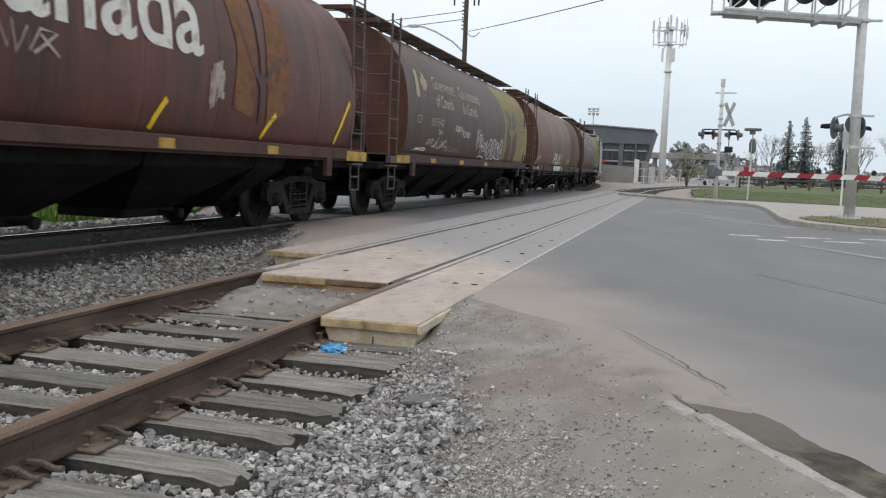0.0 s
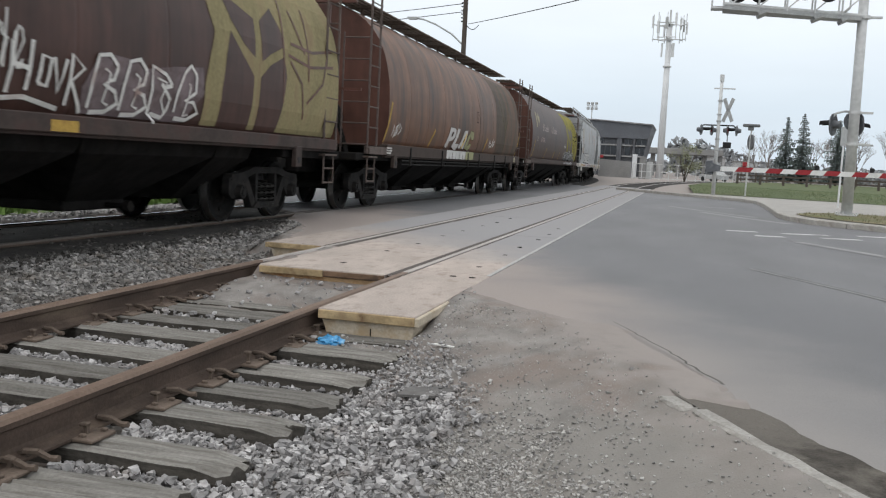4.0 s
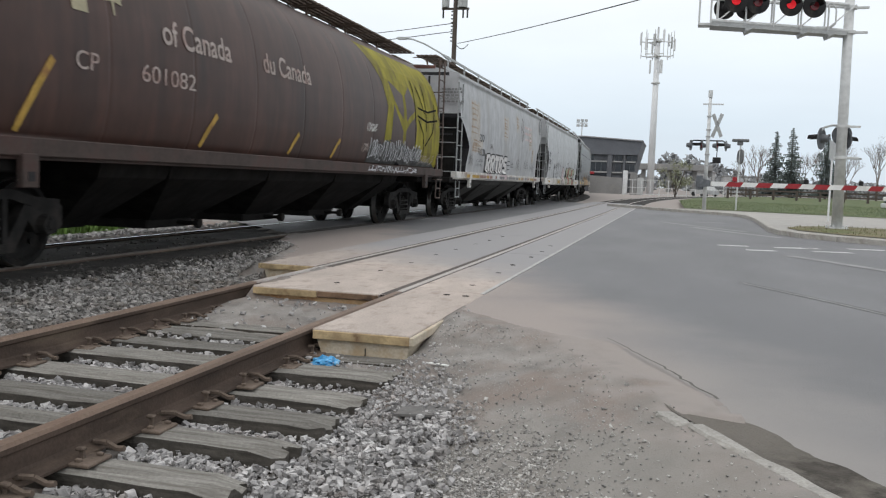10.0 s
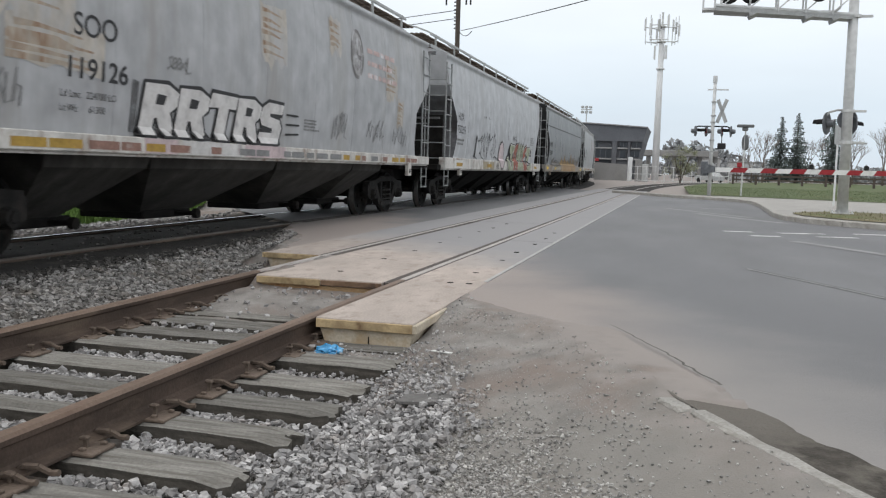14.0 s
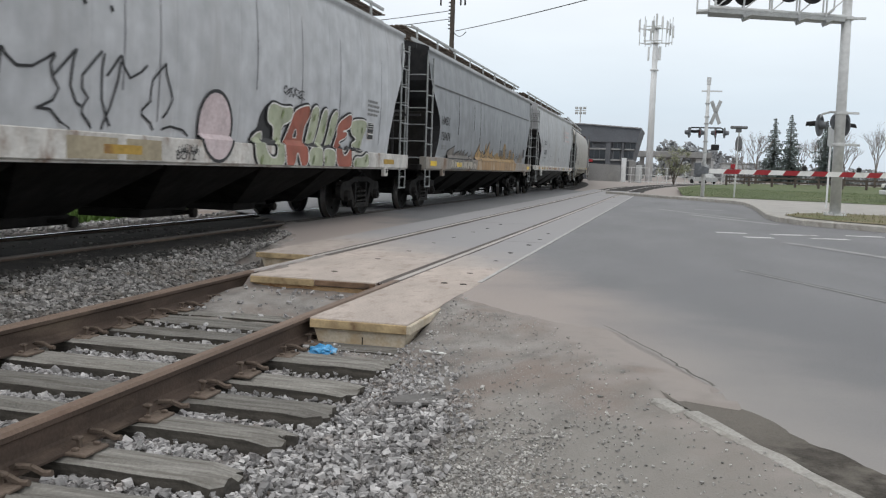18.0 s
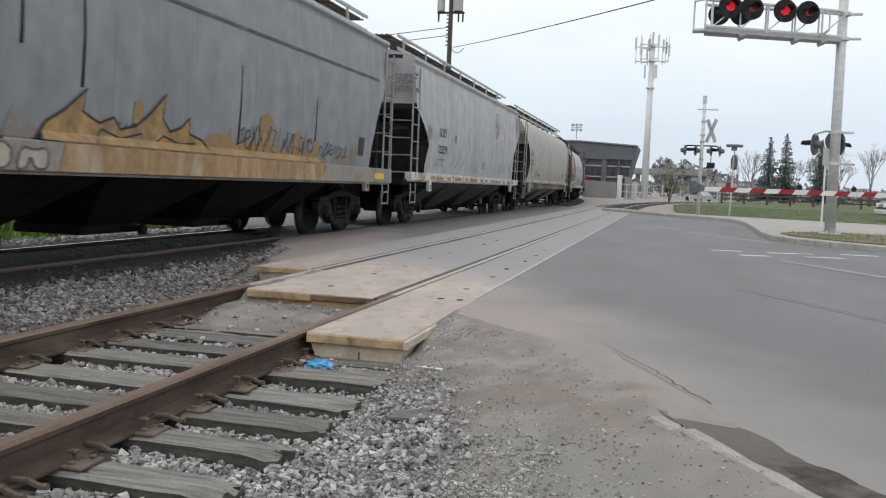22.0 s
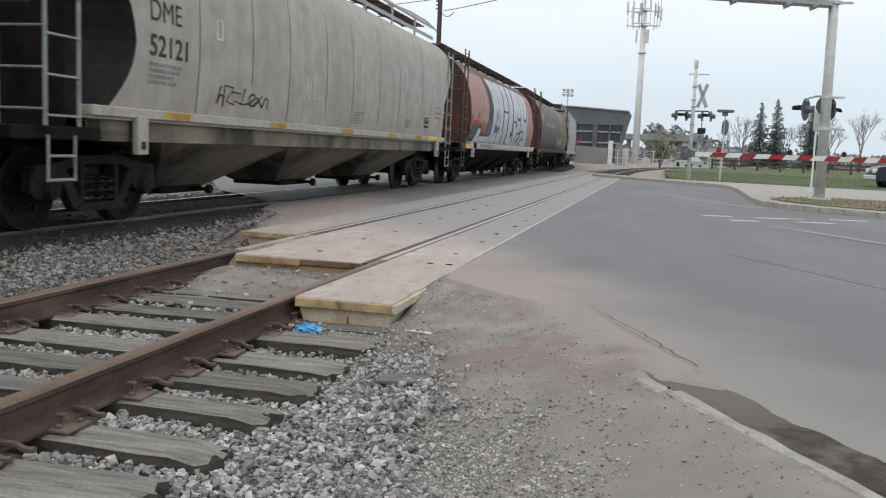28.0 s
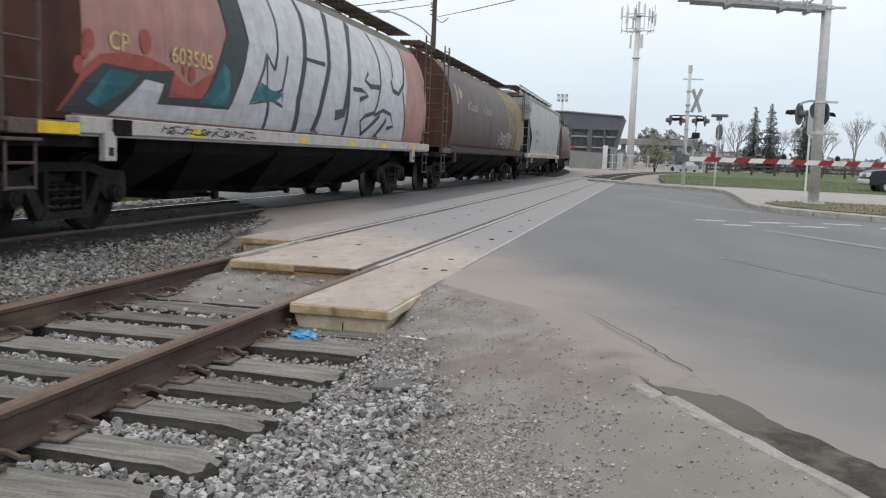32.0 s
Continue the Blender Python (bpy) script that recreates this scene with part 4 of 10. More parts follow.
def build_edge_strip():
    """The broken concrete edging between the dirt and the road gutter."""
    strip = thing("road_edging", "chipped pale concrete edging strip beside the gutter", "kerb", kind="structure")
    a, d = Vector((0.015, 4.25)), Vector((0.48, -0.877))
    rnd = random.Random(9)
    lens = [0.24, 1.3, 1.25, 1.3, 1.3, 1.3, 1.25, 1.3]
    t = 0.0
    for k, ln in enumerate(lens):
        bm = bm_new()
        box(bm, -0.05 if k else -0.045, 0.034 if k else 0.05, 0.0, ln - 0.016, -0.12, 0.0, 0.012)
        bmesh.ops.subdivide_edges(bm, edges=[e for e in bm.edges if abs(e.verts[0].co.y - e.verts[1].co.y) > 0.15], cuts=7)
        for v in bm.verts:
            v.co.x += rnd.uniform(-0.006, 0.006)
            v.co.z += rnd.uniform(-0.006, 0.003)
        ob = part("edging_stone", bm, M_EDGING, strip)
        p = a + d * t - Vector((0.877, 0.48)) * (0.0 if k else 0.018)
        ob.matrix_basis = Matrix.Translation((p.x, p.y, 0.038 if k else 0.034)) @ Vector((d.x, d.y, 0)).to_track_quat("Y", "Z").to_matrix().to_4x4()
        t += ln
    # silt lying in the gutter beside it, its dark colour both damp and painted shadow, and the crack that runs on from
    # it
    silt = mat("gutter_silt", (0.075, 0.068, 0.06), 0.95, 0, 0.5, 5, 60, 0.8, (0.165, 0.152, 0.132), 0.45, 3.5, spec=0.1, bump_dist=0.02)
    bm = bm_new()
    rows = []
    n = 200
    for i in range(n + 1):
        t = i / n * 9.4 - 0.42
        p = a + d * t
        inner = 0.03 if t > 0 else 0.03 - 0.25 * t
        w = min(0.31, 0.05 + 0.6 * max(0, t + 0.42)) + 0.016 * math.sin(7.3 * t) + 0.014 * math.sin(17 * t + 1) + rnd.uniform(-0.016, 0.016)
        rows.append([bm.verts.new((p.x + 0.877 * (inner + w * k / 4), p.y + 0.48 * (inner + w * k / 4), (0.03, 0.014, 0.008, 0.006, 0.005)[k] if t > 0.5 else 0.03 - 0.025 * k / 4)) for k in range(5)])
    for r0, r1 in zip(rows, rows[1:]):
        for k in range(4):
            bm.faces.new((r0[k], r1[k], r1[k + 1], r0[k + 1]))
    bmesh.ops.recalc_face_normals(bm, faces=bm.faces[:])
    # drier, paler and without the painted shadow towards its upper end
    nt, L = silt.node_tree.nodes, silt.node_tree.links
    bs = nt["Principled BSDF"]
    src = bs.inputs["Base Color"].links[0].from_socket
    tc, dot, no, ad, mr, mx = (nt.new("ShaderNode" + q) for q in ("TexCoord", "VectorMath", "TexNoise", "Math", "MapRange", "Mix"))
    dot.operation, ad.operation, mr.interpolation_type, mx.data_type = "DOT_PRODUCT", "MULTIPLY_ADD", "SMOOTHSTEP", "RGBA"
    L.new(tc.outputs["Object"], dot.inputs[0])
    dot.inputs[1].default_value = (0.48, -0.877, 0)
    no.inputs["Scale"].default_value, no.inputs["Detail"].default_value = 4.0, 5
    L.new(tc.outputs["Object"], no.inputs["Vector"])
    L.new(no.outputs["Fac"], ad.inputs[0])
    ad.inputs[1].default_value = 0.9
    L.new(dot.outputs["Value"], ad.inputs[2])
    # the strip begins at -3.72 along this direction
    mr.inputs["From Min"].default_value, mr.inputs["From Max"].default_value = -2.95, -2.3
    L.new(ad.outputs[0], mr.inputs["Value"])
    L.new(mr.outputs[0], mx.inputs["Factor"])
    mx.inputs[6].default_value = (0.165, 0.152, 0.135, 1)
    L.new(src, mx.inputs[7])
    L.new(mx.outputs[2], bs.inputs["Base Color"])
    tagged(part("gutter_silt", bm, silt, None, smooth=True), "damp silt in the road gutter, darkened with painted shadow", "silt", kind="structure")
    crack = mat("crack_grit", (0.11, 0.103, 0.094), 0.95, 0, 0.3, 6, 50, 0.3)
    bm = bm_new()
    pts = []
    line = [(0.27, 4.63), (0.1, 5.05), (-0.03, 5.41), (-0.24, 5.86), (-0.42, 6.27)]
    for (x0, y0), (x1, y1) in zip(line, line[1:]):
        pts += [(x0 + (x1 - x0) * k / 6 + rnd.uniform(-0.012, 0.012), y0 + (y1 - y0) * k / 6) for k in range(6)]
    band(bm, pts, 0.018, 0.007, 0.024)
    tagged(part("edge_crack", bm, crack), "thin dark crack along the road edge", "crack", kind="structure")


# ---------------------------------------------------------------- ballast


def stones(name, label, spots, material, seed):
    """Broken stones: eight-cornered lumps, each its own shape."""
    rng = np.random.default_rng(seed)
    n = len(spots)
    sp = np.array(spots)
    cube = np.array([(x, y, z) for z in (-1, 1) for y in (-1, 1) for x in (-1, 1)], float)
    v = cube[None] * (0.18 + 0.82 * rng.random((n, 8, 3)))
    v *= np.stack([np.ones(n), 0.6 + 0.4 * rng.random(n), 0.45 + 0.35 * rng.random(n)], 1)[:, None, :]
    a, b = rng.random(n) * 6.283, (rng.random(n) - 0.5) * 1.2
    ca, sa, cb, sb = np.cos(a), np.sin(a), np.cos(b), np.sin(b)
    x, y, z = v[..., 0], v[..., 1], v[..., 2]
    x, z = x * cb[:, None] + z * sb[:, None], -x * sb[:, None] + z * cb[:, None]
    x, y = x * ca[:, None] - y * sa[:, None], x * sa[:, None] + y * ca[:, None]
    v = np.stack([x, y, z], -1) * (sp[:, 3] / 2)[:, None, None] + sp[:, None, :3]
    tri = np.array([(0, 2, 3), (0, 3, 1), (4, 5, 7), (4, 7, 6), (0, 1, 5), (0, 5, 4), (2, 6, 7), (2, 7, 3), (0, 4, 6), (0, 6, 2), (1, 3, 7), (1, 7, 5)])
    f = (tri[None] + np.arange(n)[:, None, None] * 8).reshape(-1, 3)
    me = bpy.data.meshes.new(name)
    me.vertices.add(n * 8)
    me.vertices.foreach_set("co", v.reshape(-1))
    me.loops.add(len(f) * 3)
    me.loops.foreach_set("vertex_index", f.reshape(-1))
    me.polygons.add(len(f))
    me.polygons.foreach_set("loop_start", np.arange(0, len(f) * 3, 3))
    me.materials.append(material)
    me.polygons.foreach_set("use_smooth", np.zeros(len(f), bool))
    me.update(calc_edges=True)
    me.validate()
    return tagged(new(name, me), label, "gravel", kind="stuff")


GRAVEL = [(-8.0, -0.9), (1.0, -0.7), (3.6, -0.93), (4.65, -1.12), (5.33, -1.32), (6.4, -1.6), (9.0, -1.7)]     # where the stones give way to dirt: y, x


def build_ballast():
    rnd = random.Random(21)
    spots = []

    def fill(x0, x1, y0, y1, per_m2, size, prob, lift=0.0):
        for _ in range(int((x1 - x0) * (y1 - y0) * per_m2)):
            x, y = rnd.uniform(x0, x1), rnd.uniform(y0, y1)
            p = prob(x, y)
            if rnd.random() > p:
                continue
            s = size * (0.45 + 1.15 * rnd.random() ** 1.6) * (max(0.5, 0.8 - 0.25 * max(0, y - 4.2)) if -2.3 < x < -0.5 and size > 0.03 else 1.0)
            spots.append((x, y, ground_z(x, y) + s * 0.18 + lift * rnd.random(), s))

    def off_panels(x, y):
        return not ((-2.45 < x < -1.62 and y > 5.72) or (-3.95 < x < -2.5 and y > 7.66) or (-4.8 < x < -4.0 and y > 9.7))

    def near(x, y):
        if not off_panels(x, y) or x > lerp_table(EDGE, y) - 0.1 or any(abs(x - r) < 0.09 for r in RAIL_X):
            return 0.0
        if -4.4 < x < -1.65 and any(abs(y - ty) < 0.125 for ty in TIES):
            return 0.03
        over = x - lerp_table(GRAVEL, y) - 0.06 * math.sin(5 * y) - 0.04 * math.sin(13 * y)
        dens = 1.0 if over < -0.12 else max(0.0, 1 - (over + 0.12) / 0.3) ** 1.5
        if -3.9 < x < -2.5:
            dens *= 0.95 if y < 4.8 else max(0.03 if y < 6.3 else 0.008, 0.85 - 0.6 * (y - 4.9))
        if x > -2.4 and y > 4.5:
            dens *= max(0.0, 1 - 0.8 * (y - 4.5)) + (0.12 if x < -1.5 else 0.03)
        return dens

    fill(-4.6, -0.6, 2.2, 9.8, 3000, 0.043, near, 0.04)
    fill(-4.6, -0.6, -7.0, 2.2, 420, 0.055, near, 0.03)
    stones("ballast", "grey broken stone ballast round the ties", spots, M_STONE, 31)
    spots.clear()
    between = lambda x, y: 1.0 if x < lerp_table(EDGE, y) - 0.03 and off_panels(x, y) else 0.0
    fill(-6.0, -4.6, -7.0, 4.0, 420, 0.055, lambda x, y: 1.0, 0.03)
    fill(-6.0, -4.05, 4.0, 13.0, 1700, 0.048, lambda x, y: between(x, y) * (1 if x > -5.35 else max(0.0, 1 + (x + 5.35) * 1.7)), 0.03)
    stones("ballast", "dusty grey-brown stone ballast between the two tracks", spots, M_STONEDIRTY, 33)
    spots.clear()
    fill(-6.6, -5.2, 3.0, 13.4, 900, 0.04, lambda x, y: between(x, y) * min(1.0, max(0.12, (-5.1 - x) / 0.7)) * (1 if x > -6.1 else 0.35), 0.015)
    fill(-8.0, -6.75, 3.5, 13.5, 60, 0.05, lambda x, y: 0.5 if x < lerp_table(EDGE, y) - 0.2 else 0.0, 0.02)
    stones("ballast", "dirty stone ballast along the busy track, darkened with the train's shade", spots, M_STONESHADE, 34)
    spots.clear()
    fill(-10.9, -8.3, 4.0, 18.0, 420, 0.06, lambda x, y: 1.0 if x < lerp_table(EDGE, y) - 0.2 else 0.0, 0.04)
    stones("ballast", "grey stone ballast beyond the busy track", spots, M_STONE, 35)
    spots = []

    def dirt(x, y):
        d = lerp_table(EDGE, y) - x
        if d < 0.3 or not off_panels(x, y):
            return 0.0
        near_stones = max(0.0, 1 - (x + 1.4) / 1.1)
        clump = 0.5 + 0.9 * noise.noise(Vector((x * 1.7, y * 1.7, 3.0))) + 0.7 * noise.noise(Vector((x * 5.5, y * 5.5, 7.0)))
        patch = max(0.0, min(1, (4.3 - y) / 1.0)) * max(0.0, min(1, (-0.02 - x) / 0.7))
        return max(0.015, max(1.1 * near_stones ** 1.5 * (0.6 if y < 4.7 else 0.09), 0.95 * patch) * min(1.0, max(0.0, clump)))

    fill(-1.7, 1.0, 1.9, 6.6, 15000, 0.0115, dirt, 0.002)
    fill(-1.7, 0.6, 1.9, 5.5, 900, 0.024, lambda x, y: 0.5 * dirt(x, y), 0.0)
    fill(-1.7, 0.3, 1.9, 4.5, 4200, 0.0175, lambda x, y: max(0.0, min(1, (4.4 - y) / 0.9)) * max(0.0, min(1, (0.0 - x) / 0.6)) * min(1, max(0.0, 0.55 + 1.1 * noise.noise(Vector((x * 2.3, y * 2.3, 5.0))))), 0.0)
    stones("pebbles", "small pale pebbles strewn over the dirt shoulder", spots, island_vary(mat("pale_pebble", (0.36, 0.35, 0.335), 0.95, 0, 0.2, 8, 60, 0.2), 0.45), 32)


def build_litter():
    # crumpled blue plastic beside the rail
    bm = bm_new()
    bmesh.ops.create_icosphere(bm, subdivisions=3, radius=1)
    for v in bm.verts:
        k = noise.noise(v.co * 2.2) * 0.6 + noise.noise(v.co * 5.5) * 0.3
        v.co *= 1 + k
        v.co = Vector((v.co.x * 0.08, v.co.y * 0.055, max(v.co.z, -0.5) * 0.04))
    tagged(part("plastic_scrap", bm, M_BLUE), "crumpled bright blue plastic scrap on the ballast", "litter").matrix_basis = pose(-2.2, 5.5, -0.17, 0, 0, 20)
    # thin broken board lying on the stones
    bm = bm_new()
    prism(bm, [(-0.15, -0.06), (0.05, -0.09), (0.16, 0.0), (0.08, 0.08), (-0.12, 0.06)], "z", 0, 0.014)
    tagged(part("broken_slab", bm, mat("grey_slate_board", (0.16, 0.155, 0.15), 0.9, 0, 0.2, 4, 40, 0.3)),
           "thin grey broken board lying on the gravel", "debris").matrix_basis = pose(-1.24, 4.5, ground_z(-1.24, 4.5) + 0.03, 3, -4, 12)
    # pale torn strip and the clump of tangled rope by the left rail
    bm = bm_new()
    for k in range(9):
        a = random.Random(k)
        p = Vector((0.03 * (k % 3) - 0.03, 0.02 * (k % 2), 0.015))
        rod(bm, p, p + 1.6 * Vector((a.uniform(-0.09, 0.09), a.uniform(-0.09, 0.09), a.uniform(0, 0.03))), 0.008, n=5)
    tagged(part("twig_tangle", bm, mat("pale_dry_wood", (0.35, 0.31, 0.27), 0.9, 0, 0.2, 6, 40, 0.2)),
           "pale dry twigs and splinters between the rails", "debris", kind="stuff").matrix_basis = pose(-3.7, 7.25, -0.2)
    bm = bm_new()
    prism(bm, [(-0.07, -0.012), (0.07, -0.008), (0.075, 0.012), (-0.06, 0.014)], "z", 0, 0.006)
    tagged(part("paper_scrap", bm, M_WHITE), "small white paper scrap on the gravel", "litter").matrix_basis = pose(-1.42, 5.5, ground_z(-1.42, 5.5) + 0.012, 3, 2, -6)


build_ground()
build_road()
build_markings()
build_kerbs()
build_grass()
build_siding()
build_main_track()

# ---------------------------------------------------------------- the train
# couplings at the start of the clip, along the track, and how far the train has rolled
COUPLINGS = [-1.4, 16.41, 34.09, 51.9, 70.4, 87.8, 105.72, 124.0, 140.75, 159.76, 177.3, 195.0, 212.8, 230.5, 248.2]
HALF_GAP = 0.42


def rolled(t):
    return 4.698 * t + 0.003075 * t * t


# half profiles of the bodies: height, half width
ROUND = [(1.3, 1.46), (1.45, 1.53), (1.7, 1.585), (2.0, 1.605), (2.3, 1.605), (2.6, 1.585), (2.9, 1.53), (3.15, 1.46), (3.4, 1.35), (3.62, 1.2), (3.8, 1.02), (3.95, 0.8), (4.05, 0.56), (4.1, 0.3), (4.12, 0.0)]
CURVED = [(1.28, 1.53), (1.6, 1.56), (2.0, 1.585), (2.4, 1.6), (2.8, 1.595), (3.2, 1.575), (3.55, 1.54), (3.8, 1.5), (3.9, 1.49), (3.92, 1.53), (4.0, 1.52), (4.04, 1.42), (4.16, 0.9), (4.24, 0.5), (4.26, 0.0)]
LONG = [(1.28, 1.52), (1.6, 1.57), (2.0, 1.6), (2.4, 1.605), (2.8, 1.59), (3.1, 1.56), (3.4, 1.5), (3.62, 1.42), (3.8, 1.3), (3.95, 1.12), (4.08, 0.85), (4.16, 0.5), (4.19, 0.0)]
# set-back of the side sheet from the car's end, by height
CUT = {"round": ([(1.3, 1.95), (4.2, 1.95)], [(1.3, 1.2), (4.2, 1.2)]),
       "curved": ([(1.28, 2.15), (1.5, 2.1), (2.07, 2.35), (2.6, 1.55), (2.8, 1.1), (2.95, 1.06), (4.3, 1.0)],
                  [(1.28, 1.7), (1.6, 1.85), (2.3, 1.85), (2.7, 1.25), (3.1, 0.75), (3.3, 0.72), (4.3, 0.7)]),
       "long": ([(1.28, 1.85), (1.55, 1.85), (2.2, 2.3), (2.8, 1.75), (3.4, 1.3), (4.2, 1.2)],
                [(1.28, 1.6), (1.6, 1.75), (2.3, 1.75), (3.0, 1.0), (3.4, 0.8), (4.2, 0.75)])}
CUT["tank"] = ([(1.28, 1.85), (1.45, 1.92), (1.75, 2.08), (2.1, 2.12), (2.35, 2.0), (2.6, 1.75), (2.8, 1.5), (3.2, 1.15), (4.3, 1.0)],
               [(1.28, 2.1), (1.75, 2.05), (2.4, 1.8), (3.1, 1.27), (3.5, 1.0), (4.3, 0.9)])
CUT["long"] = ([(1.28, 1.8), (1.56, 2.06), (1.81, 2.26), (2.17, 2.34), (2.54, 2.22), (2.9, 1.9), (3.4, 1.3), (4.2, 1.2)], CUT["long"][1])
PROFILE = {"round": ROUND, "curved": CURVED, "long": LONG}
MESHES = {}


def shared(key, build, materials, smooth=False):
    """A mesh made once and used by all alike parts."""
    if key not in MESHES:
        bm = build()
        me = bpy.data.meshes.new(key)
        bm.to_mesh(me)
        bm.free()
        for m in materials if isinstance(materials, (list, tuple)) else (materials,):
            me.materials.append(m)
        if smooth:
            me.polygons.foreach_set("use_smooth", [True] * len(me.polygons))
        MESHES[key] = me
    return MESHES[key]


def car_body(kind, half, seams, cut=None, roof_from=3.93):
    """The hopper's shell: side sheets, roof and slope sheets. Slot 0 sides, 1 roof, 2 lower end sheets, 3 upper ends."""
    prof = PROFILE[kind]
    fine = []
    for (z0, w0), (z1, w1) in zip(prof, prof[1:]):
        n = max(1, math.ceil((z1 - z0) / 0.14))
        fine += [(z0 + (z1 - z0) * i / n, w0 + (w1 - w0) * i / n) for i in range(n)]
    fine.append(prof[-1])
    cut_a, cut_b = CUT[cut or kind]
    ring = [(w, z) for z, w in fine] + [(-w, z) for z, w in fine[::-1][1:]]
    # columns: ends, and a narrow groove at each seam
    marks = [-1.0]
    for k in range(1, seams) if kind == "round" else range(seams + 1):
        y = -1 + 2 * k / seams
        marks += [y - 0.006, y - 0.0018, y, y + 0.0018, y + 0.006]
    marks.append(1.0 + 0.0)
    bm = bm_new()
    cols = []
    for place, mk in enumerate(marks):
        end = place in (0, len(marks) - 1)
        groove = not end and abs(((mk + 1) * seams / 2 + 0.5) % 1 - 0.5) < 1e-6
        col = []
        for w, z in ring:
            a, b = -half + lerp_table(cut_a, z), half - lerp_table(cut_b, z)
            if not end and kind != "round":
                a, b = -half + 2.5, half - 2.3
            y = (a + b) / 2 + (b - a) / 2 * mk
            k = 0.9965 if groove else 1.0
            col.append(bm.verts.new((w * k, y, z)))
        cols.append(col)
    n = len(ring)
    for c0, c1 in zip(cols, cols[1:]):
        for j in range(n - 1):
            f = bm.faces.new((c0[j], c0[j + 1], c1[j + 1], c1[j]))
            zz = (ring[j][1] + ring[j + 1][1]) / 2
            f.material_index = 1 if zz > roof_from else 0
            f.smooth = True
    # end sheets between the two sides
    h = (n - 1) // 2
    for col in (cols[0], cols[-1]):
        col = [bm.verts.new(v.co) for v in col]
        for j in range(h):
            vs = (col[j], col[j + 1], col[n - 2 - j], col[n - 1 - j])
            vs = [v for i, v in enumerate(vs) if v not in vs[:i]]
            f = bm.faces.new(vs)
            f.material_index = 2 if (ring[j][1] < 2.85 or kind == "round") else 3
    bm.faces.new([cols[0][0], cols[-1][0], cols[-1][-1], cols[0][-1]])
    bmesh.ops.recalc_face_normals(bm, faces=bm.faces[:])
    return bm


def side_x(kind, z):
    return lerp_table(PROFILE[kind], z)


def wrap(bm, kind, lift):
    """Lays a flat (y, z) drawing on the car's side."""
    for z in [1.345] + list(np.arange(1.43, 4.1, 0.13)):
        bmesh.ops.bisect_plane(bm, geom=bm.verts[:] + bm.edges[:] + bm.faces[:], plane_co=(0, 0, z), plane_no=(0, 0, 1))
    for v in bm.verts:
        v.co.x = (side_x(kind, v.co.z) if v.co.z > 1.346 else 1.61) + lift
    bmesh.ops.recalc_face_normals(bm, faces=bm.faces[:])
    return bm


def poly(bm, pts, dy=0.0, dz=0.0):
    vs = [bm.verts.new((0, y + dy, z + dz)) for y, z in pts]
    f = bm.faces.new(vs)
    f.normal_update()
    bmesh.ops.triangulate(bm, faces=[f])


def stroke(bm, pts, w, dy=0.0, dz=0.0, w1=None):
    """A brush line of width w along (y, z) points."""
    left, right = [], []
    for i, p in enumerate(pts):
        a, b = Vector(pts[max(0, i - 1)]), Vector(pts[min(len(pts) - 1, i + 1)])
        d = (b - a)
        d = d.normalized() if d.length > 1e-5 else Vector((1, 0))
        ww = w if w1 is None else w + (w1 - w) * i / (len(pts) - 1)
        left.append(bm.verts.new((0, p[0] - d.y * ww / 2 + dy, p[1] + d.x * ww / 2 + dz)))
        right.append(bm.verts.new((0, p[0] + d.y * ww / 2 + dy, p[1] - d.x * ww / 2 + dz)))
    for i in range(len(pts) - 1):
        bm.faces.new((right[i], right[i + 1], left[i + 1], left[i]))


def arc(cy, cz, ry, rz, a0, a1, n=12):
    return [(cy + ry * math.cos(radians(a0 + (a1 - a0) * i / n)), cz + rz * math.sin(radians(a0 + (a1 - a0) * i / n))) for i in range(n + 1)]


def letters(text, y, z, height, width=1.0, bold=0.0, spacing=1.0):
    """Lettering in the built-in font as a flat drawing; y, z is its lower left corner."""
    cu = bpy.data.curves.new("lettering", "FONT")
    cu.body, cu.size, cu.offset, cu.space_character = text, 1.0, bold, spacing
    ob = new("lettering", cu)
    bpy.context.view_layer.update()
    me = bpy.data.meshes.new_from_object(ob.evaluated_get(bpy.context.evaluated_depsgraph_get()))
    bpy.data.objects.remove(ob)
    bm = bm_new()
    bm.from_mesh(me)
    bpy.data.meshes.remove(me)
    k = height / 0.72
    for v in bm.verts:
        v.co = Vector((0, y + v.co.x * k * width, z + v.co.y * k))
    return bm


def print_bars(bm, y, z, rows, w, h, seed, gap=1.7):
    """Small print: rows of short bars."""
    rnd = random.Random(seed)
    for i in range(rows):
        yy = y
        while yy < y + w * rnd.uniform(0.75, 1.0):
            ln = w * rnd.uniform(0.08, 0.22)
            poly(bm, [(yy, z - i * h * gap), (yy + ln, z - i * h * gap), (yy + ln, z - i * h * gap + h), (yy, z - i * h * gap + h)])
            yy += ln + w * 0.035


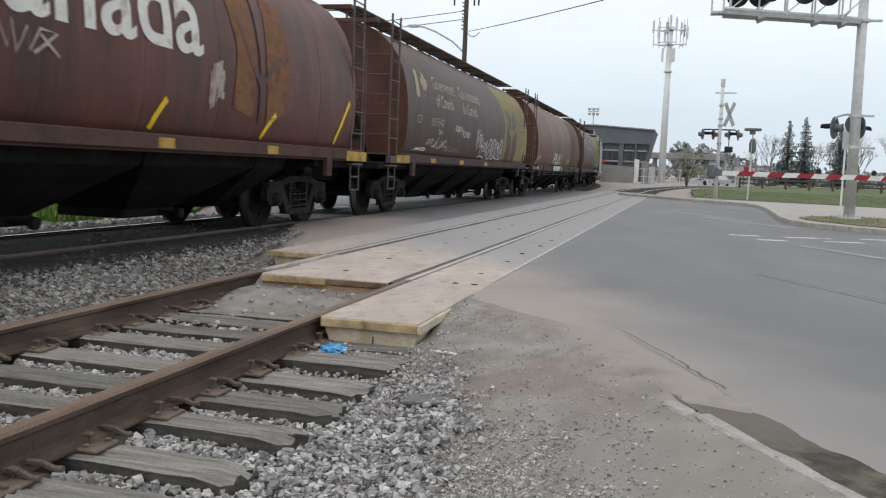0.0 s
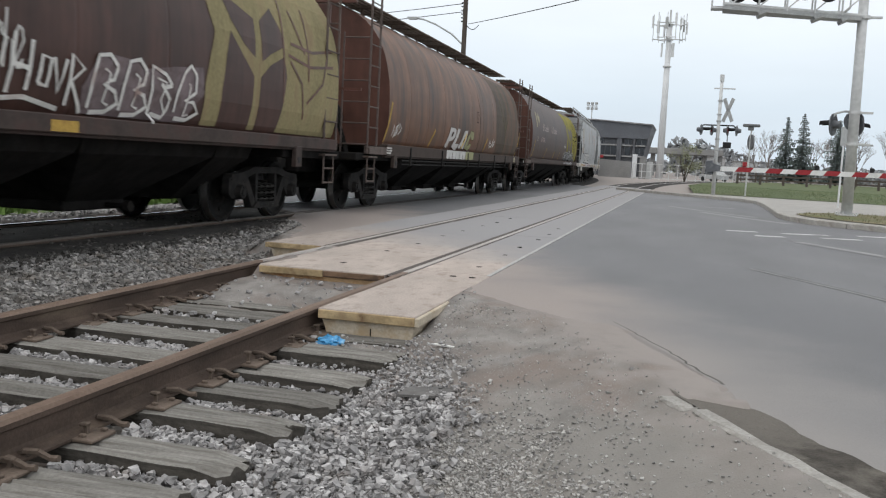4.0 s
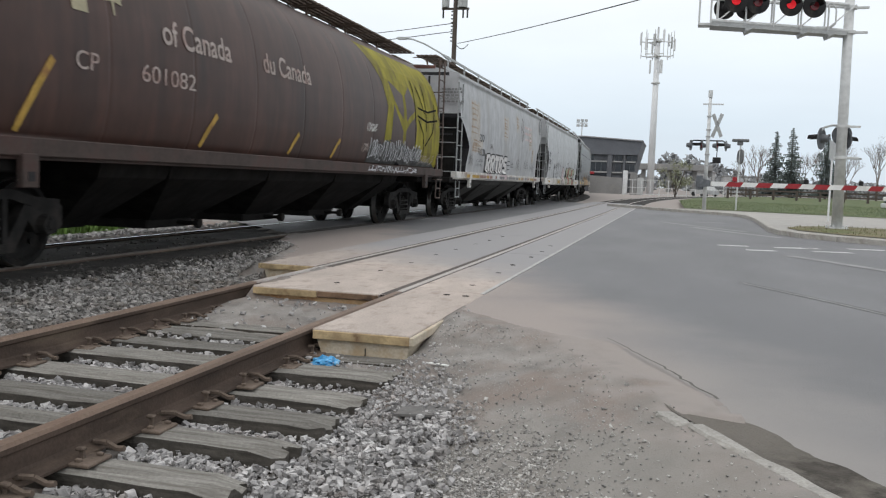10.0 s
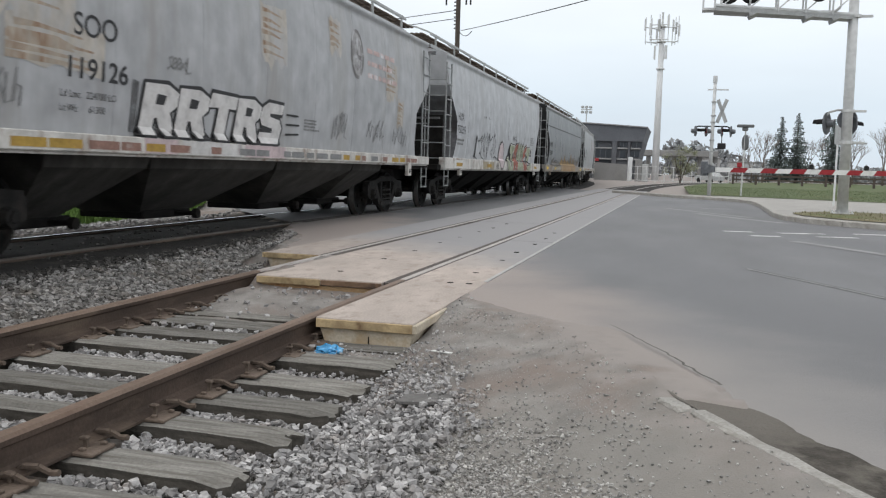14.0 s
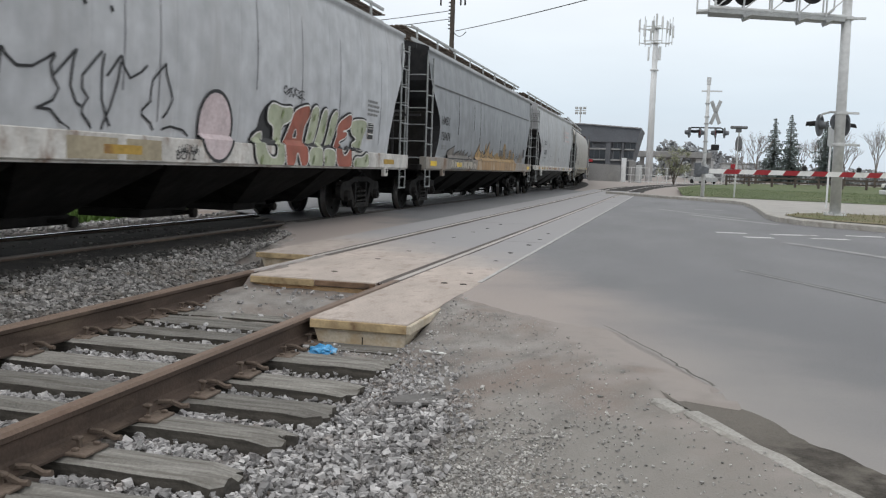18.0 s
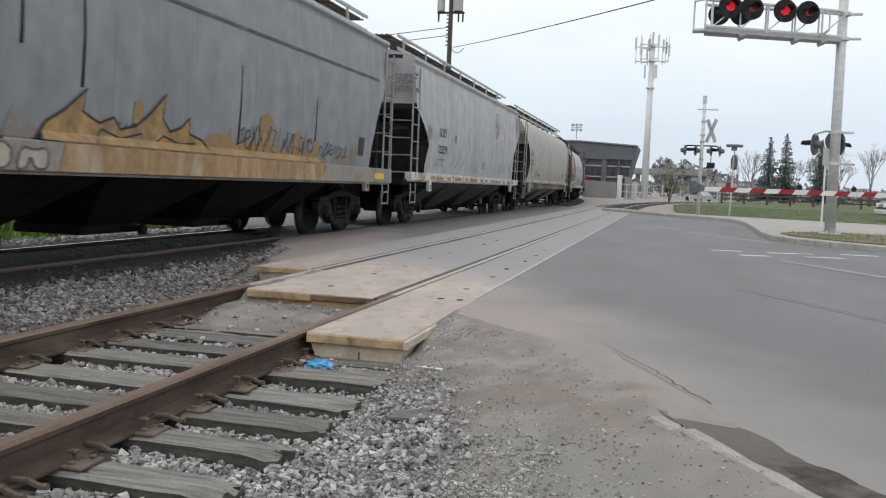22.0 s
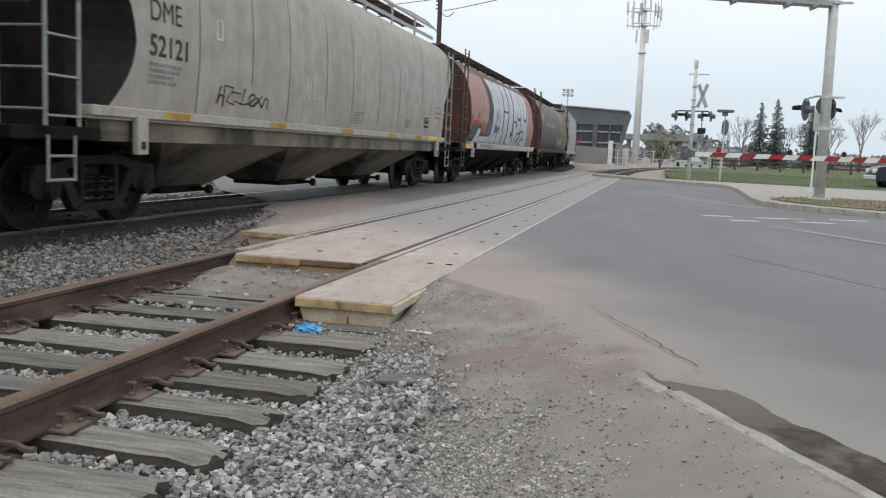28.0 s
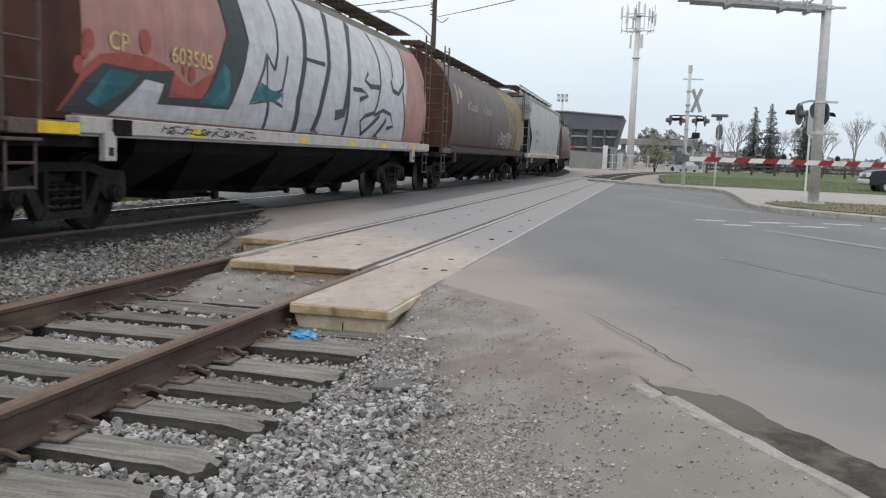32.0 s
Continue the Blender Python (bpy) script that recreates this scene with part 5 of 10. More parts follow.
def tag_scrawl(bm, y, z, w, h, seed, line=0.03, loops=9):
    """A hand-sprayed illegible tag: one running line of slanted, pointed strokes with hooks and flicks."""
    rnd = random.Random(seed)
    dy = w / loops
    pts = []
    for k in range(loops):
        y0 = y + w * k / loops
        lo, hi = z + h * rnd.uniform(0, 0.25), z + h * rnd.uniform(0.7, 1.05)
        mid, lean = (lo + hi) / 2, dy * rnd.uniform(0.15, 0.5)
        shape = rnd.choice("znxhsle")
        pts += {"z": [(y0 - dy * 0.2, hi), (y0 + dy * 0.9, hi - h * 0.05), (y0 + dy * 0.1, lo + h * 0.1), (y0 + dy * 1.1, lo)],
                "n": [(y0, lo), (y0 + lean, hi), (y0 + dy * 0.6, lo + h * 0.1), (y0 + dy * 0.6 + lean, hi)],
                "x": [(y0 + dy * 0.9, hi), (y0 - dy * 0.2, lo), (y0 + dy * 0.4, mid), (y0 + dy * 0.1, hi - h * 0.1), (y0 + dy, lo)],
                "h": [(y0 + lean, hi), (y0, lo), (y0 + dy * 0.3, lo + h * 0.45), (y0 + dy * 0.8, lo + h * 0.4), (y0 + dy * 0.7, lo - h * 0.1)],
                "s": [(y0 + dy, hi), (y0 + dy * 0.2, hi - h * 0.15), (y0 + dy * 0.9, lo + h * 0.3), (y0 - dy * 0.1, lo)],
                "l": [(y0 + lean, hi), (y0 + dy * 0.1, lo), (y0 + dy * 1.1, lo + h * 0.12)],
                "e": arc(y0 + dy * 0.5, mid, dy * 0.45, h * 0.32, 20, 330, 8)}[shape]
    stroke(bm, pts, line)


def bubble(bm_fill, bm_line, pts, line):
    poly(bm_fill, pts)
    stroke(bm_line, list(pts) + [pts[0], pts[1]], line)


# sprayed block letters in a unit square: outline, and the slit left open in it
BLOCK = {
    "P": ([(0, 0), (0.02, 1), (0.72, 1), (1, 0.86), (1, 0.56), (0.72, 0.4), (0.4, 0.38), (0.38, 0)], [(0.36, 0.6), (0.42, 0.82), (0.66, 0.8), (0.6, 0.6)]),
    "L": ([(0, 0), (0.1, 1), (0.5, 1), (0.42, 0.3), (1, 0.3), (0.96, 0)], None),
    "A": ([(0, 0), (0.28, 0.96), (0.8, 1), (1, 0), (0.66, 0), (0.62, 0.2), (0.42, 0.2), (0.34, 0)], [(0.45, 0.4), (0.52, 0.74), (0.6, 0.4)]),
    "C": ([(0.3, 0), (0, 0.25), (0.03, 0.75), (0.32, 1), (0.8, 0.98), (1, 0.78), (1, 0.58), (0.66, 0.6), (0.6, 0.72), (0.44, 0.72), (0.36, 0.6), (0.36, 0.4), (0.44, 0.26),
           (0.6, 0.28), (0.66, 0.38), (1, 0.36), (0.95, 0.12), (0.75, 0)], None),
    "R": ([(0, 0), (0.04, 0.98), (0.66, 1), (1, 0.86), (0.98, 0.6), (0.8, 0.46), (1.02, 0.02), (0.64, 0), (0.46, 0.34), (0.38, 0.34), (0.36, 0)], [(0.36, 0.6), (0.38, 0.8), (0.64, 0.78), (0.6, 0.6)]),
    "T": ([(0.3, 0), (0.34, 0.7), (0, 0.68), (0.06, 1), (1, 0.98), (0.98, 0.7), (0.7, 0.7), (0.66, 0)], None),
    "S": ([(0, 0), (0.05, 0.27), (0.58, 0.27), (0.58, 0.38), (0.1, 0.44), (0, 0.6), (0.05, 0.86), (0.3, 1), (1, 0.98), (0.96, 0.74), (0.42, 0.74), (0.42, 0.66), (0.86, 0.6), (1, 0.42), (0.95, 0.14), (0.72, 0)], None)}


def block_letters(car, kind, text, y, z, w, h, slant, fill, line, gap, outline, lift=0.01):
    """Sprayed letters one by one: filled shape, dark edge, dark slit."""
    for i, ch in enumerate(text):
        y0 = y + i * (w + gap)
        shape, slit = BLOCK[ch]
        put = lambda pts: [(y0 + a * w + slant * b * h, z + b * h) for a, b in pts]
        pts = put(shape)
        bm = bm_new()
        stroke(bm, pts + pts[:2], outline)
        decal(car, kind, "spray_outline", bm, line, lift)
        bm = bm_new()
        poly(bm, pts)
        decal(car, kind, "spray_piece", bm, fill[i % len(fill)], lift + 0.004, "sprayed block letter")
        if slit:
            bm = bm_new()
            poly(bm, put(slit))
            decal(car, kind, "spray_slit", bm, line, lift + 0.008)


def rounded(pts, times=2):
    """Corner cutting that turns an angular closed outline into a soft sprayed one."""
    for _ in range(times):
        pts = [(a[0] * u + b[0] * (1 - u), a[1] * u + b[1] * (1 - u)) for a, b in zip(pts, pts[1:] + pts[:1]) for u in (0.75, 0.25)]
    return pts


def trim_low(bm):
    """Cuts a drawing off at the lower edge of the side sill."""
    bmesh.ops.bisect_plane(bm, geom=bm.verts[:] + bm.edges[:] + bm.faces[:], plane_co=(0, 0, 1.035), plane_no=(0, 0, 1), clear_inner=True)


def round_letter(car, kind, fill, rim, pts, hole=None):
    """One soft-edged sprayed letter: black edge, fill, pale rim, dark opening."""
    soft = rounded(pts)
    for name, w, m, lift in (("spray_outline", 0.09, M_INK, 0.022), ("spray_rim", 0.024, rim, 0.036)):
        bm = bm_new()
        stroke(bm, soft + soft[:2], w)
        trim_low(bm)
        decal(car, kind, name, bm, m, lift)
    bm = bm_new()
    poly(bm, soft)
    trim_low(bm)
    decal(car, kind, "spray_piece", bm, fill, 0.03, "soft-edged sprayed letter")
    if hole:
        bm = bm_new()
        poly(bm, rounded(hole, 1))
        decal(car, kind, "spray_slit", bm, M_INK, 0.036)
        bm = bm_new()
        edge = rounded(hole, 1)
        stroke(bm, edge + edge[:2], 0.018)
        decal(car, kind, "spray_rim", bm, rim, 0.04)


# ---- running gear


def m_sideframe():
    """Cast frame: top chord, two slanting struts, columns, spring seat and the pedestals over the axles."""
    bm = bm_new()
    prism(bm, [(-1.12, 0.63), (-1.12, 0.72), (-0.75, 0.75), (-0.42, 0.83), (0.42, 0.83), (0.75, 0.75), (1.12, 0.72), (1.12, 0.63), (0.7, 0.65), (0.4, 0.73), (-0.4, 0.73), (-0.7, 0.65)], "x", -0.07, 0.07)
    prism(bm, [(-0.46, 0.2), (0.46, 0.2), (0.36, 0.29), (-0.36, 0.29)], "x", -0.09, 0.09)
    for s in (-1, 1):
        prism(bm, [(s * 0.76, 0.68), (s * 0.62, 0.7), (s * 0.32, 0.27), (s * 0.46, 0.21)], "x", -0.06, 0.06)
        prism(bm, [(s * 0.36, 0.28), (s * 0.36, 0.75), (s * 0.29, 0.75), (s * 0.29, 0.28)], "x", -0.065, 0.065)
        prism(bm, [(s * 1.18, 0.44), (s * 1.18, 0.64), (s * 1.1, 0.7), (s * 0.68, 0.68), (s * 0.62, 0.55), (s * 0.78, 0.38), (s * 1.08, 0.36)], "x", -0.055, 0.055)
    bmesh.ops.recalc_face_normals(bm, faces=bm.faces[:])
    return bm


def m_axlebox():
    bm = bm_new()
    rod(bm, (0.0, 0, 0), (0.13, 0, 0), 0.12, 0.1, 12)
    rod(bm, (0.13, 0, 0), (0.15, 0, 0), 0.06, 0.05, 8)
    for k in range(3):
        a = radians(90 + 120 * k)
        rod(bm, (0.12, 0.07 * math.cos(a), 0.07 * math.sin(a)), (0.145, 0.07 * math.cos(a), 0.07 * math.sin(a)), 0.014, n=6)
    return bm


def m_spring():
    bm = bm_new()
    for k in range(3):
        pts = [(0.11 * math.cos(a * 0.8), (k - 1) * 0.19 + 0.085 * math.sin(a * 0.8), 0.24 + 0.37 * a / 30) for a in range(31)]
        for a, b in zip(pts, pts[1:]):
            rod(bm, a, b, 0.018, n=4, caps=False)
    return bm


def m_wheelset():
    bm = bm_new()
    for s in (-1, 1):
        x = s * 0.75
        prof = [(-0.075, 0.485), (-0.045, 0.487), (-0.035, 0.46), (0.06, 0.452), (0.062, 0.4), (0.02, 0.37), (-0.01, 0.2), (0.05, 0.15), (0.06, 0.0)]
        prev = None
        n = 32
        for dx, r in prof:
            ring = [bm.verts.new((x + s * dx, r * math.cos(6.28318 * k / n), r * math.sin(6.28318 * k / n))) for k in range(n)]
            if prev:
                for k in range(n):
                    f = bm.faces.new((prev[k], prev[(k + 1) % n], ring[(k + 1) % n], ring[k]))
                    f.material_index = 1 if prof_mat(prof, dx, r) else 0
                    f.smooth = r < 0.36
            prev = ring
        for k in range(5):
            a = 6.28318 * k / 5
            rod(bm, (x + s * 0.0, 0.27 * math.cos(a), 0.27 * math.sin(a)), (x + s * 0.03, 0.27 * math.cos(a), 0.27 * math.sin(a)), 0.035, n=6)
    rod(bm, (-1.1, 0, 0), (1.1, 0, 0), 0.075, n=10)
    bmesh.ops.recalc_face_normals(bm, faces=bm.faces[:])
    return bm


def prof_mat(prof, dx, r):
    return (dx, r) in ((0.06, 0.452),)


def m_ladder(rungs, z0, z1, w):
    def build():
        bm = bm_new()
        for s in (0, w):
            rod(bm, (0, s, z0), (0, s, z1), 0.022, n=6)
        for k in range(rungs):
            z = z0 + 0.1 + (z1 - z0 - 0.25) * k / (rungs - 1)
            rod(bm, (0.02, 0, z), (0.02, w, z), 0.014, n=6)
        return bm
    return build


def m_end_ladder():
    bm = bm_new()
    rod(bm, (-0.52, 0, 1.14), (-0.52, 0, 3.4), 0.018, n=6)
    for k in range(6):
        rod(bm, (-0.52, 0, 1.3 + 0.4 * k), (0, 0, 1.3 + 0.4 * k), 0.014, n=6)
    return bm


def m_stirrup():
    bm = bm_new()
    for y in (0, 0.42):
        rod(bm, (0, y, 1.05), (0.0, y, 0.58), 0.016, n=6)
    for z in (0.6, 0.84):
        rod(bm, (0, 0, z), (0, 0.42, z), 0.016, n=6)
    return bm


def m_coupler():
    bm = bm_new()
    box(bm, -0.09, 0.09, 0, 0.5, 0.78, 0.96, 0.02)
    box(bm, -0.14, 0.12, 0.45, 0.68, 0.72, 1.0, 0.04)
    rod(bm, (0.25, 0.1, 0.75), (0.18, 0.6, 0.55), 0.025, n=6)
    return bm


def m_bay():
    """One hopper bay below the sill: upright skirt, then narrowing to its gate."""
    bm = bm_new()
    rings = []
    for hx, hy, z in ((1.36, 1.5, 1.12), (1.3, 1.45, 0.96), (0.44, 0.52, 0.34)):
        rings.append([bm.verts.new(p) for p in ((-hx, -hy, z), (hx, -hy, z), (hx, hy, z), (-hx, hy, z))])
    bm.faces.new(rings[0])
    bm.faces.new(rings[-1][::-1])
    for a, b in zip(rings, rings[1:]):
        for i in range(4):
            bm.faces.new((a[i], b[i], b[(i + 1) % 4], a[(i + 1) % 4]))
    bmesh.ops.recalc_face_normals(bm, faces=bm.faces[:])
    return bm


def m_gate():
    bm = bm_new()
    box(bm, -0.5, 0.5, -0.6, 0.6, 0.26, 0.38, 0.02)
    rod(bm, (-0.8, 0.2, 0.32), (0.85, 0.2, 0.32), 0.03, n=6)
    rod(bm, (0.78, 0.2, 0.32), (0.86, 0.2, 0.32), 0.07, n=8)
    return bm


def m_hatch():
    bm = bm_new()
    box(bm, -0.3, 0.3, -0.9, 0.9, 0, 0.1, 0.03)
    return bm


def m_walk_panel():
    bm = bm_new()
    for k in range(5):
        box(bm, -0.3 + k * 0.125, -0.22 + k * 0.125, -1.0, 1.0, 0.0, 0.03)
    for y in (-0.95, 0.0, 0.95):
        box(bm, -0.3, 0.36, y - 0.02, y + 0.02, -0.03, 0.0)
    return bm


def m_bracket():
    bm = bm_new()
    box(bm, -0.02, 0.02, -0.02, 0.02, -0.2, 0.0)
    box(bm, -0.42, 0.42, -0.02, 0.02, -0.02, 0.0)
    return bm


M_RUNG = mat("dull_grey_ladder", (0.3, 0.31, 0.31), 0.6, 0.2, 0.2, 5, 40, 0.05, (0.2, 0.19, 0.18), 0.3, 4)
M_SPRING = mat("spring_steel_grime", (0.045, 0.043, 0.041), 0.7, 0.2, 0.3, 8, 40, 0.1)


M_LADDER = mat("dull_ladder_paint", (0.11, 0.085, 0.075), 0.7, 0.1, 0.25, 5, 40, 0.05, (0.1, 0.07, 0.055), 0.3, 4)


def add_bogie(car, y):
    bm_key = shared("bolster", lambda: box(box(bm_new(), -0.95, 0.95, -0.2, 0.2, 0.42, 0.72, 0.03), -0.3, 0.3, -0.3, 0.3, 0.7, 0.86, 0.02), M_TRUCK)
    bogie = part("bogie", bm_key, None, car, "dark grimy two-axle truck")
    bogie.location = (0, y, 0)
    for s in (1, -1):
        f = part("side_frame", shared("side_frame", m_sideframe, M_TRUCK), None, bogie)
        f.matrix_basis = pose(1.02 * s, 0, 0, 0, 0, 0 if s > 0 else 180)
        sp = part("spring", shared("spring", m_spring, M_SPRING), None, bogie)
        sp.location = (1.0 * s, 0, 0)
        for yy in (-0.89, 0.89):
            a = part("bearing_cap", shared("bearing_cap", m_axlebox, M_TRUCK), None, bogie)
            a.matrix_basis = pose(1.03 * s, yy, 0.457, 0, 0, 0 if s > 0 else 180)
    for yy in (-0.89, 0.89):
        w = part("wheelset", shared("wheelset", m_wheelset, [M_WHEEL, M_TREAD]), None, bogie, "dark steel wheels with polished treads")
        w.location = (0, yy, 0.457)
        w["axle"] = yy
    return bogie


# where one hopper bay ends and the next begins, along each kind of car
BAYS = {"round": (-5.4, -4.0, -1.2, 1.6, 4.4, 5.4), "curved": (-5.2, -3.35, 0.1, 3.5, 5.2), "tank": (-5.4, -3.96, -1.32, 1.32, 3.96, 5.4), "long": (-6.2, -2.2, 2.2, 6.2)}


def build_car(n, kind, label, paint, roof, dark, sill_paint, seams=9, hopper=None, end_paint=None, deep=False, cut=None, roof_from=3.93):
    """One covered hopper car, its origin on the rail top at mid length."""
    half = (COUPLINGS[n] - COUPLINGS[n - 1]) / 2
    car = thing("hopper_car", label, "freight car", group="cars of the grain train")
    hl = half - HALF_GAP
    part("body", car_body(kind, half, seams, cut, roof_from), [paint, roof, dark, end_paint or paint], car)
    # sills and underframe
    sz0, sz1 = ((1.1, 1.34) if deep else (1.15, 1.33)) if kind == "round" else (1.03, 1.33) if deep else (1.27, 1.385) if kind == "long" else (1.12, 1.31)
    for s in (1, -1):
        bm = bm_new()
        x0, x1 = sorted((s * 1.44, s * 1.62))
        ya, yb = -half + (1.9 if kind == "round" else 1.5 if kind == "long" else 0.78), half - (1.62 if kind == "long" else 0.8)
        box(bm, x0, x1, ya, yb, sz0, sz1, 0.012)
        box(bm, x0, x1 - (0.05 if s > 0 else 0), ya, yb, sz0 - 0.03, sz0, 0.004)
        part("side_sill", bm, sill_paint, car)
        # plate added to block the light slit between sill and hoppers
        if kind == "long":
            bm = bm_new()
            x0, x1 = sorted((s * 1.3, s * 1.5))
            box(bm, x0, x1, ya + 0.3, yb - 0.3, 1.0, 1.268, 0.01)
            part("hopper_skirt", bm, hopper or M_UNDER, car, "added plate closing the gap between sill and hoppers")
        if kind == "round":
            bm = bm_new()
            x0, x1 = sorted((s * 1.5, s * 1.615))
            box(bm, x0, x1, -half + 0.85, ya - 0.004, 1.12, 1.27, 0.01)
            part("corner_sill", bm, M_LADDER, car, "dark corner beam below the ladder")
    bm = bm_new()
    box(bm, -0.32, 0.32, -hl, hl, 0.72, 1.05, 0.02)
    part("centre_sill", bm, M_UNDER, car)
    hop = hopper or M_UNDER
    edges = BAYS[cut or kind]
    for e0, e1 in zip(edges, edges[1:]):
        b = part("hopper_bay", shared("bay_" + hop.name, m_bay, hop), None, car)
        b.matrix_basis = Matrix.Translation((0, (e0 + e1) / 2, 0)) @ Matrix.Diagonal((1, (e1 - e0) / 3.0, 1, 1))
        if e1 - e0 > 1.7:
            g = part("outlet_gate", shared("gate", m_gate, M_UNDER), None, car)
            g.location = (0, (e0 + e1) / 2, 0)
    for s in (1, -1):
        # end platform, posts, coupler, draft gear
        bm = bm_new()
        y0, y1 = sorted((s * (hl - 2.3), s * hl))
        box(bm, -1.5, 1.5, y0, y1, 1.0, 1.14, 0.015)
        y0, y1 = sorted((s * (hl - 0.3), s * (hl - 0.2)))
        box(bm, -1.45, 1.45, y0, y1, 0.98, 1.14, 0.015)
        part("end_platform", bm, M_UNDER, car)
        c = part("coupler", shared("coupler", m_coupler, M_TRUCK), None, car)
        c.matrix_basis = pose(0, s * (hl - 0.2), 0, 0, 0, 0 if s > 0 else 180)
        bm = bm_new()
        for x in (-0.75, 0.75):
            box(bm, x - 0.025, x + 0.025, s * (hl - 0.3) - 0.025, s * (hl - 0.3) + 0.025, 1.14, 3.9)
        box(bm, -1.45, 1.45, s * (hl - 0.3) - 0.02, s * (hl - 0.3) + 0.02, 2.3, 2.35)
        box(bm, -1.3, 1.3, s * (hl - 0.3) - 0.04, s * (hl - 0.3) + 0.04, 3.92, 4.0)
        part("end_frame", bm, dark, car)
        bm = bm_new()
        for a, b in (((-0.9, 1.1), (-0.3, 2.6)), ((0.9, 1.1), (0.3, 2.6))):
            rod(bm, (a[0], s * (hl - 1.1), a[1]), (b[0], s * (hl - 1.4), b[1]), 0.05, n=6)
        rod(bm, (-0.35, s * (hl - 0.75), 1.4), (-0.35, s * (hl - 1.35), 1.4), 0.22, n=14)
        rod(bm, (-0.5, s * (hl - 0.9), 1.14), (-0.5, s * (hl - 0.9), 2.2), 0.09, n=8)
        # dark sheet added across the end, filling the opening as shade would
        if kind != "round":
            y0, y1 = sorted((s * (hl - 1.0), s * (hl - 0.96)))
            box(bm, -1.36, 1.36, y0, y1, 1.12, 2.45, 0.01)
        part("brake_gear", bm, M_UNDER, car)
        if kind == "round":
            bm = bm_new()
            ye = s * (half - (1.95 if s < 0 else 1.2)) + s * 0.012
            port = [(0.42 + 0.2 * math.cos(6.283 * k / 20) * (1 - 0.25 * math.sin(6.283 * k / 20)), 1.88 + 0.27 * math.sin(6.283 * k / 20)) for k in range(20)]
            prism(bm, port, "y", ye - 0.008, ye + 0.008)
            part("end_port", bm, M_BLACK, car, "dark oval opening in the end sheet")
        # ladders on the corners: one on the side, one round the corner
        lad_mat = M_LADDER if kind == "round" else M_RUNG
        top = 4.1 if kind == "round" else 3.75
        for sx in (1, -1):
            yl = -half + 0.8 if s < 0 else half - 1.33
            l = part("ladder", shared("ladder_" + lad_mat.name + kind, m_ladder(8 if kind == "round" else 7, 1.14, top, 0.52), lad_mat), None, car)
            l.location = (sx * 1.58, yl, 0)
            l2 = part("end_ladder", shared("end_ladder_" + lad_mat.name, m_end_ladder, lad_mat), None, car)
            l2.matrix_basis = pose(sx * 1.56, yl if s < 0 else yl + 0.52, 0, 0, 0, 0 if sx > 0 else 180)
            st = part("step", shared("step_" + lad_mat.name, m_stirrup, lad_mat), None, car)
            st.location = (sx * 1.57, yl + 0.05, 0)
            if kind == "round":
                bm = bm_new()
                x0, x1 = sorted((sx * 1.3, sx * 1.62))
                box(bm, x0, x1, yl, yl + 0.52, 1.05, 1.085, 0.008)
                part("corner_step", bm, M_LADDER, car)
        # jacking pad plate under the sill
        bm = bm_new()
        box(bm, 1.56, 1.64, s * (hl - 2.0) - 0.11, s * (hl - 2.0) + 0.11, 0.86, sz0 + 0.03, 0.01)
        part("jacking_plate", bm, sill_paint, car)
        bm = bm_new()
        box(bm, 1.635, 1.645, s * (hl - 2.0) - 0.045, s * (hl - 2.0) + 0.045, 0.92, 1.01)
        part("jacking_hole", bm, M_BLACK, car)
        add_bogie(car, s * (hl - 1.98))
    # roof walkway on brackets, roof hatches
    zr = PROFILE[kind][-1][0]
    k, y = 0, -hl + 1.4
    xs = (0.62, -0.62) if kind != "round" else (0.55, -0.55)
    while y < hl - 0.6:
        for x in xs:
            w = part("walkway_panel", shared("walkway_panel", m_walk_panel, M_ALU if kind != "round" else M_IRON), None, car)
            w.location = (x, y, zr + (0.11 if kind == "round" else 0.2))
            b = part("walkway_bracket", shared("walkway_bracket", m_bracket, M_ALU if kind != "round" else M_IRON), None, car)
            b.location = (x, y - 0.9, zr + (0.08 if kind == "round" else 0.17))
            if kind != "round" and x > 0:
                p = part("walkway_post", shared("walkway_post", lambda: box(bm_new(), -0.02, 0.02, -0.03, 0.03, -0.3, 0.32), M_ALU), None, car)
                p.location = (0.98, y, zr + 0.0)
        y += 2.05
    if kind != "round":
        bm = bm_new()
        box(bm, 0.96, 1.0, -hl + 0.9, hl - 0.5, zr + 0.25, zr + 0.31)
        box(bm, 0.965, 0.995, -hl + 0.9, hl - 0.5, zr - 0.06, zr + 0.02)
        part("walkway_rail", bm, M_ALU, car)
    y = -hl + 2.6
    while y < hl - 2.2:
        h = part("roof_hatch", shared("roof_hatch" + roof.name, m_hatch, roof), None, car)
        h.location = (0, y, zr - 0.02)
        y += 2.4
    car["half"] = half
    car["centre"] = (COUPLINGS[n] + COUPLINGS[n - 1]) / 2
    return car


def seam_stains(car, kind, places, m, w=0.03):
    """Dark run-down lines on the weld seams."""
    for y, z0, z1 in places:
        bm = bm_new()
        stroke(bm, [(y, z0), (y + 0.01, (z0 + z1) / 2), (y, z1)], w * 0.4, w1=w)
        decal(car, kind, "seam_stain", bm, m, 0.005)


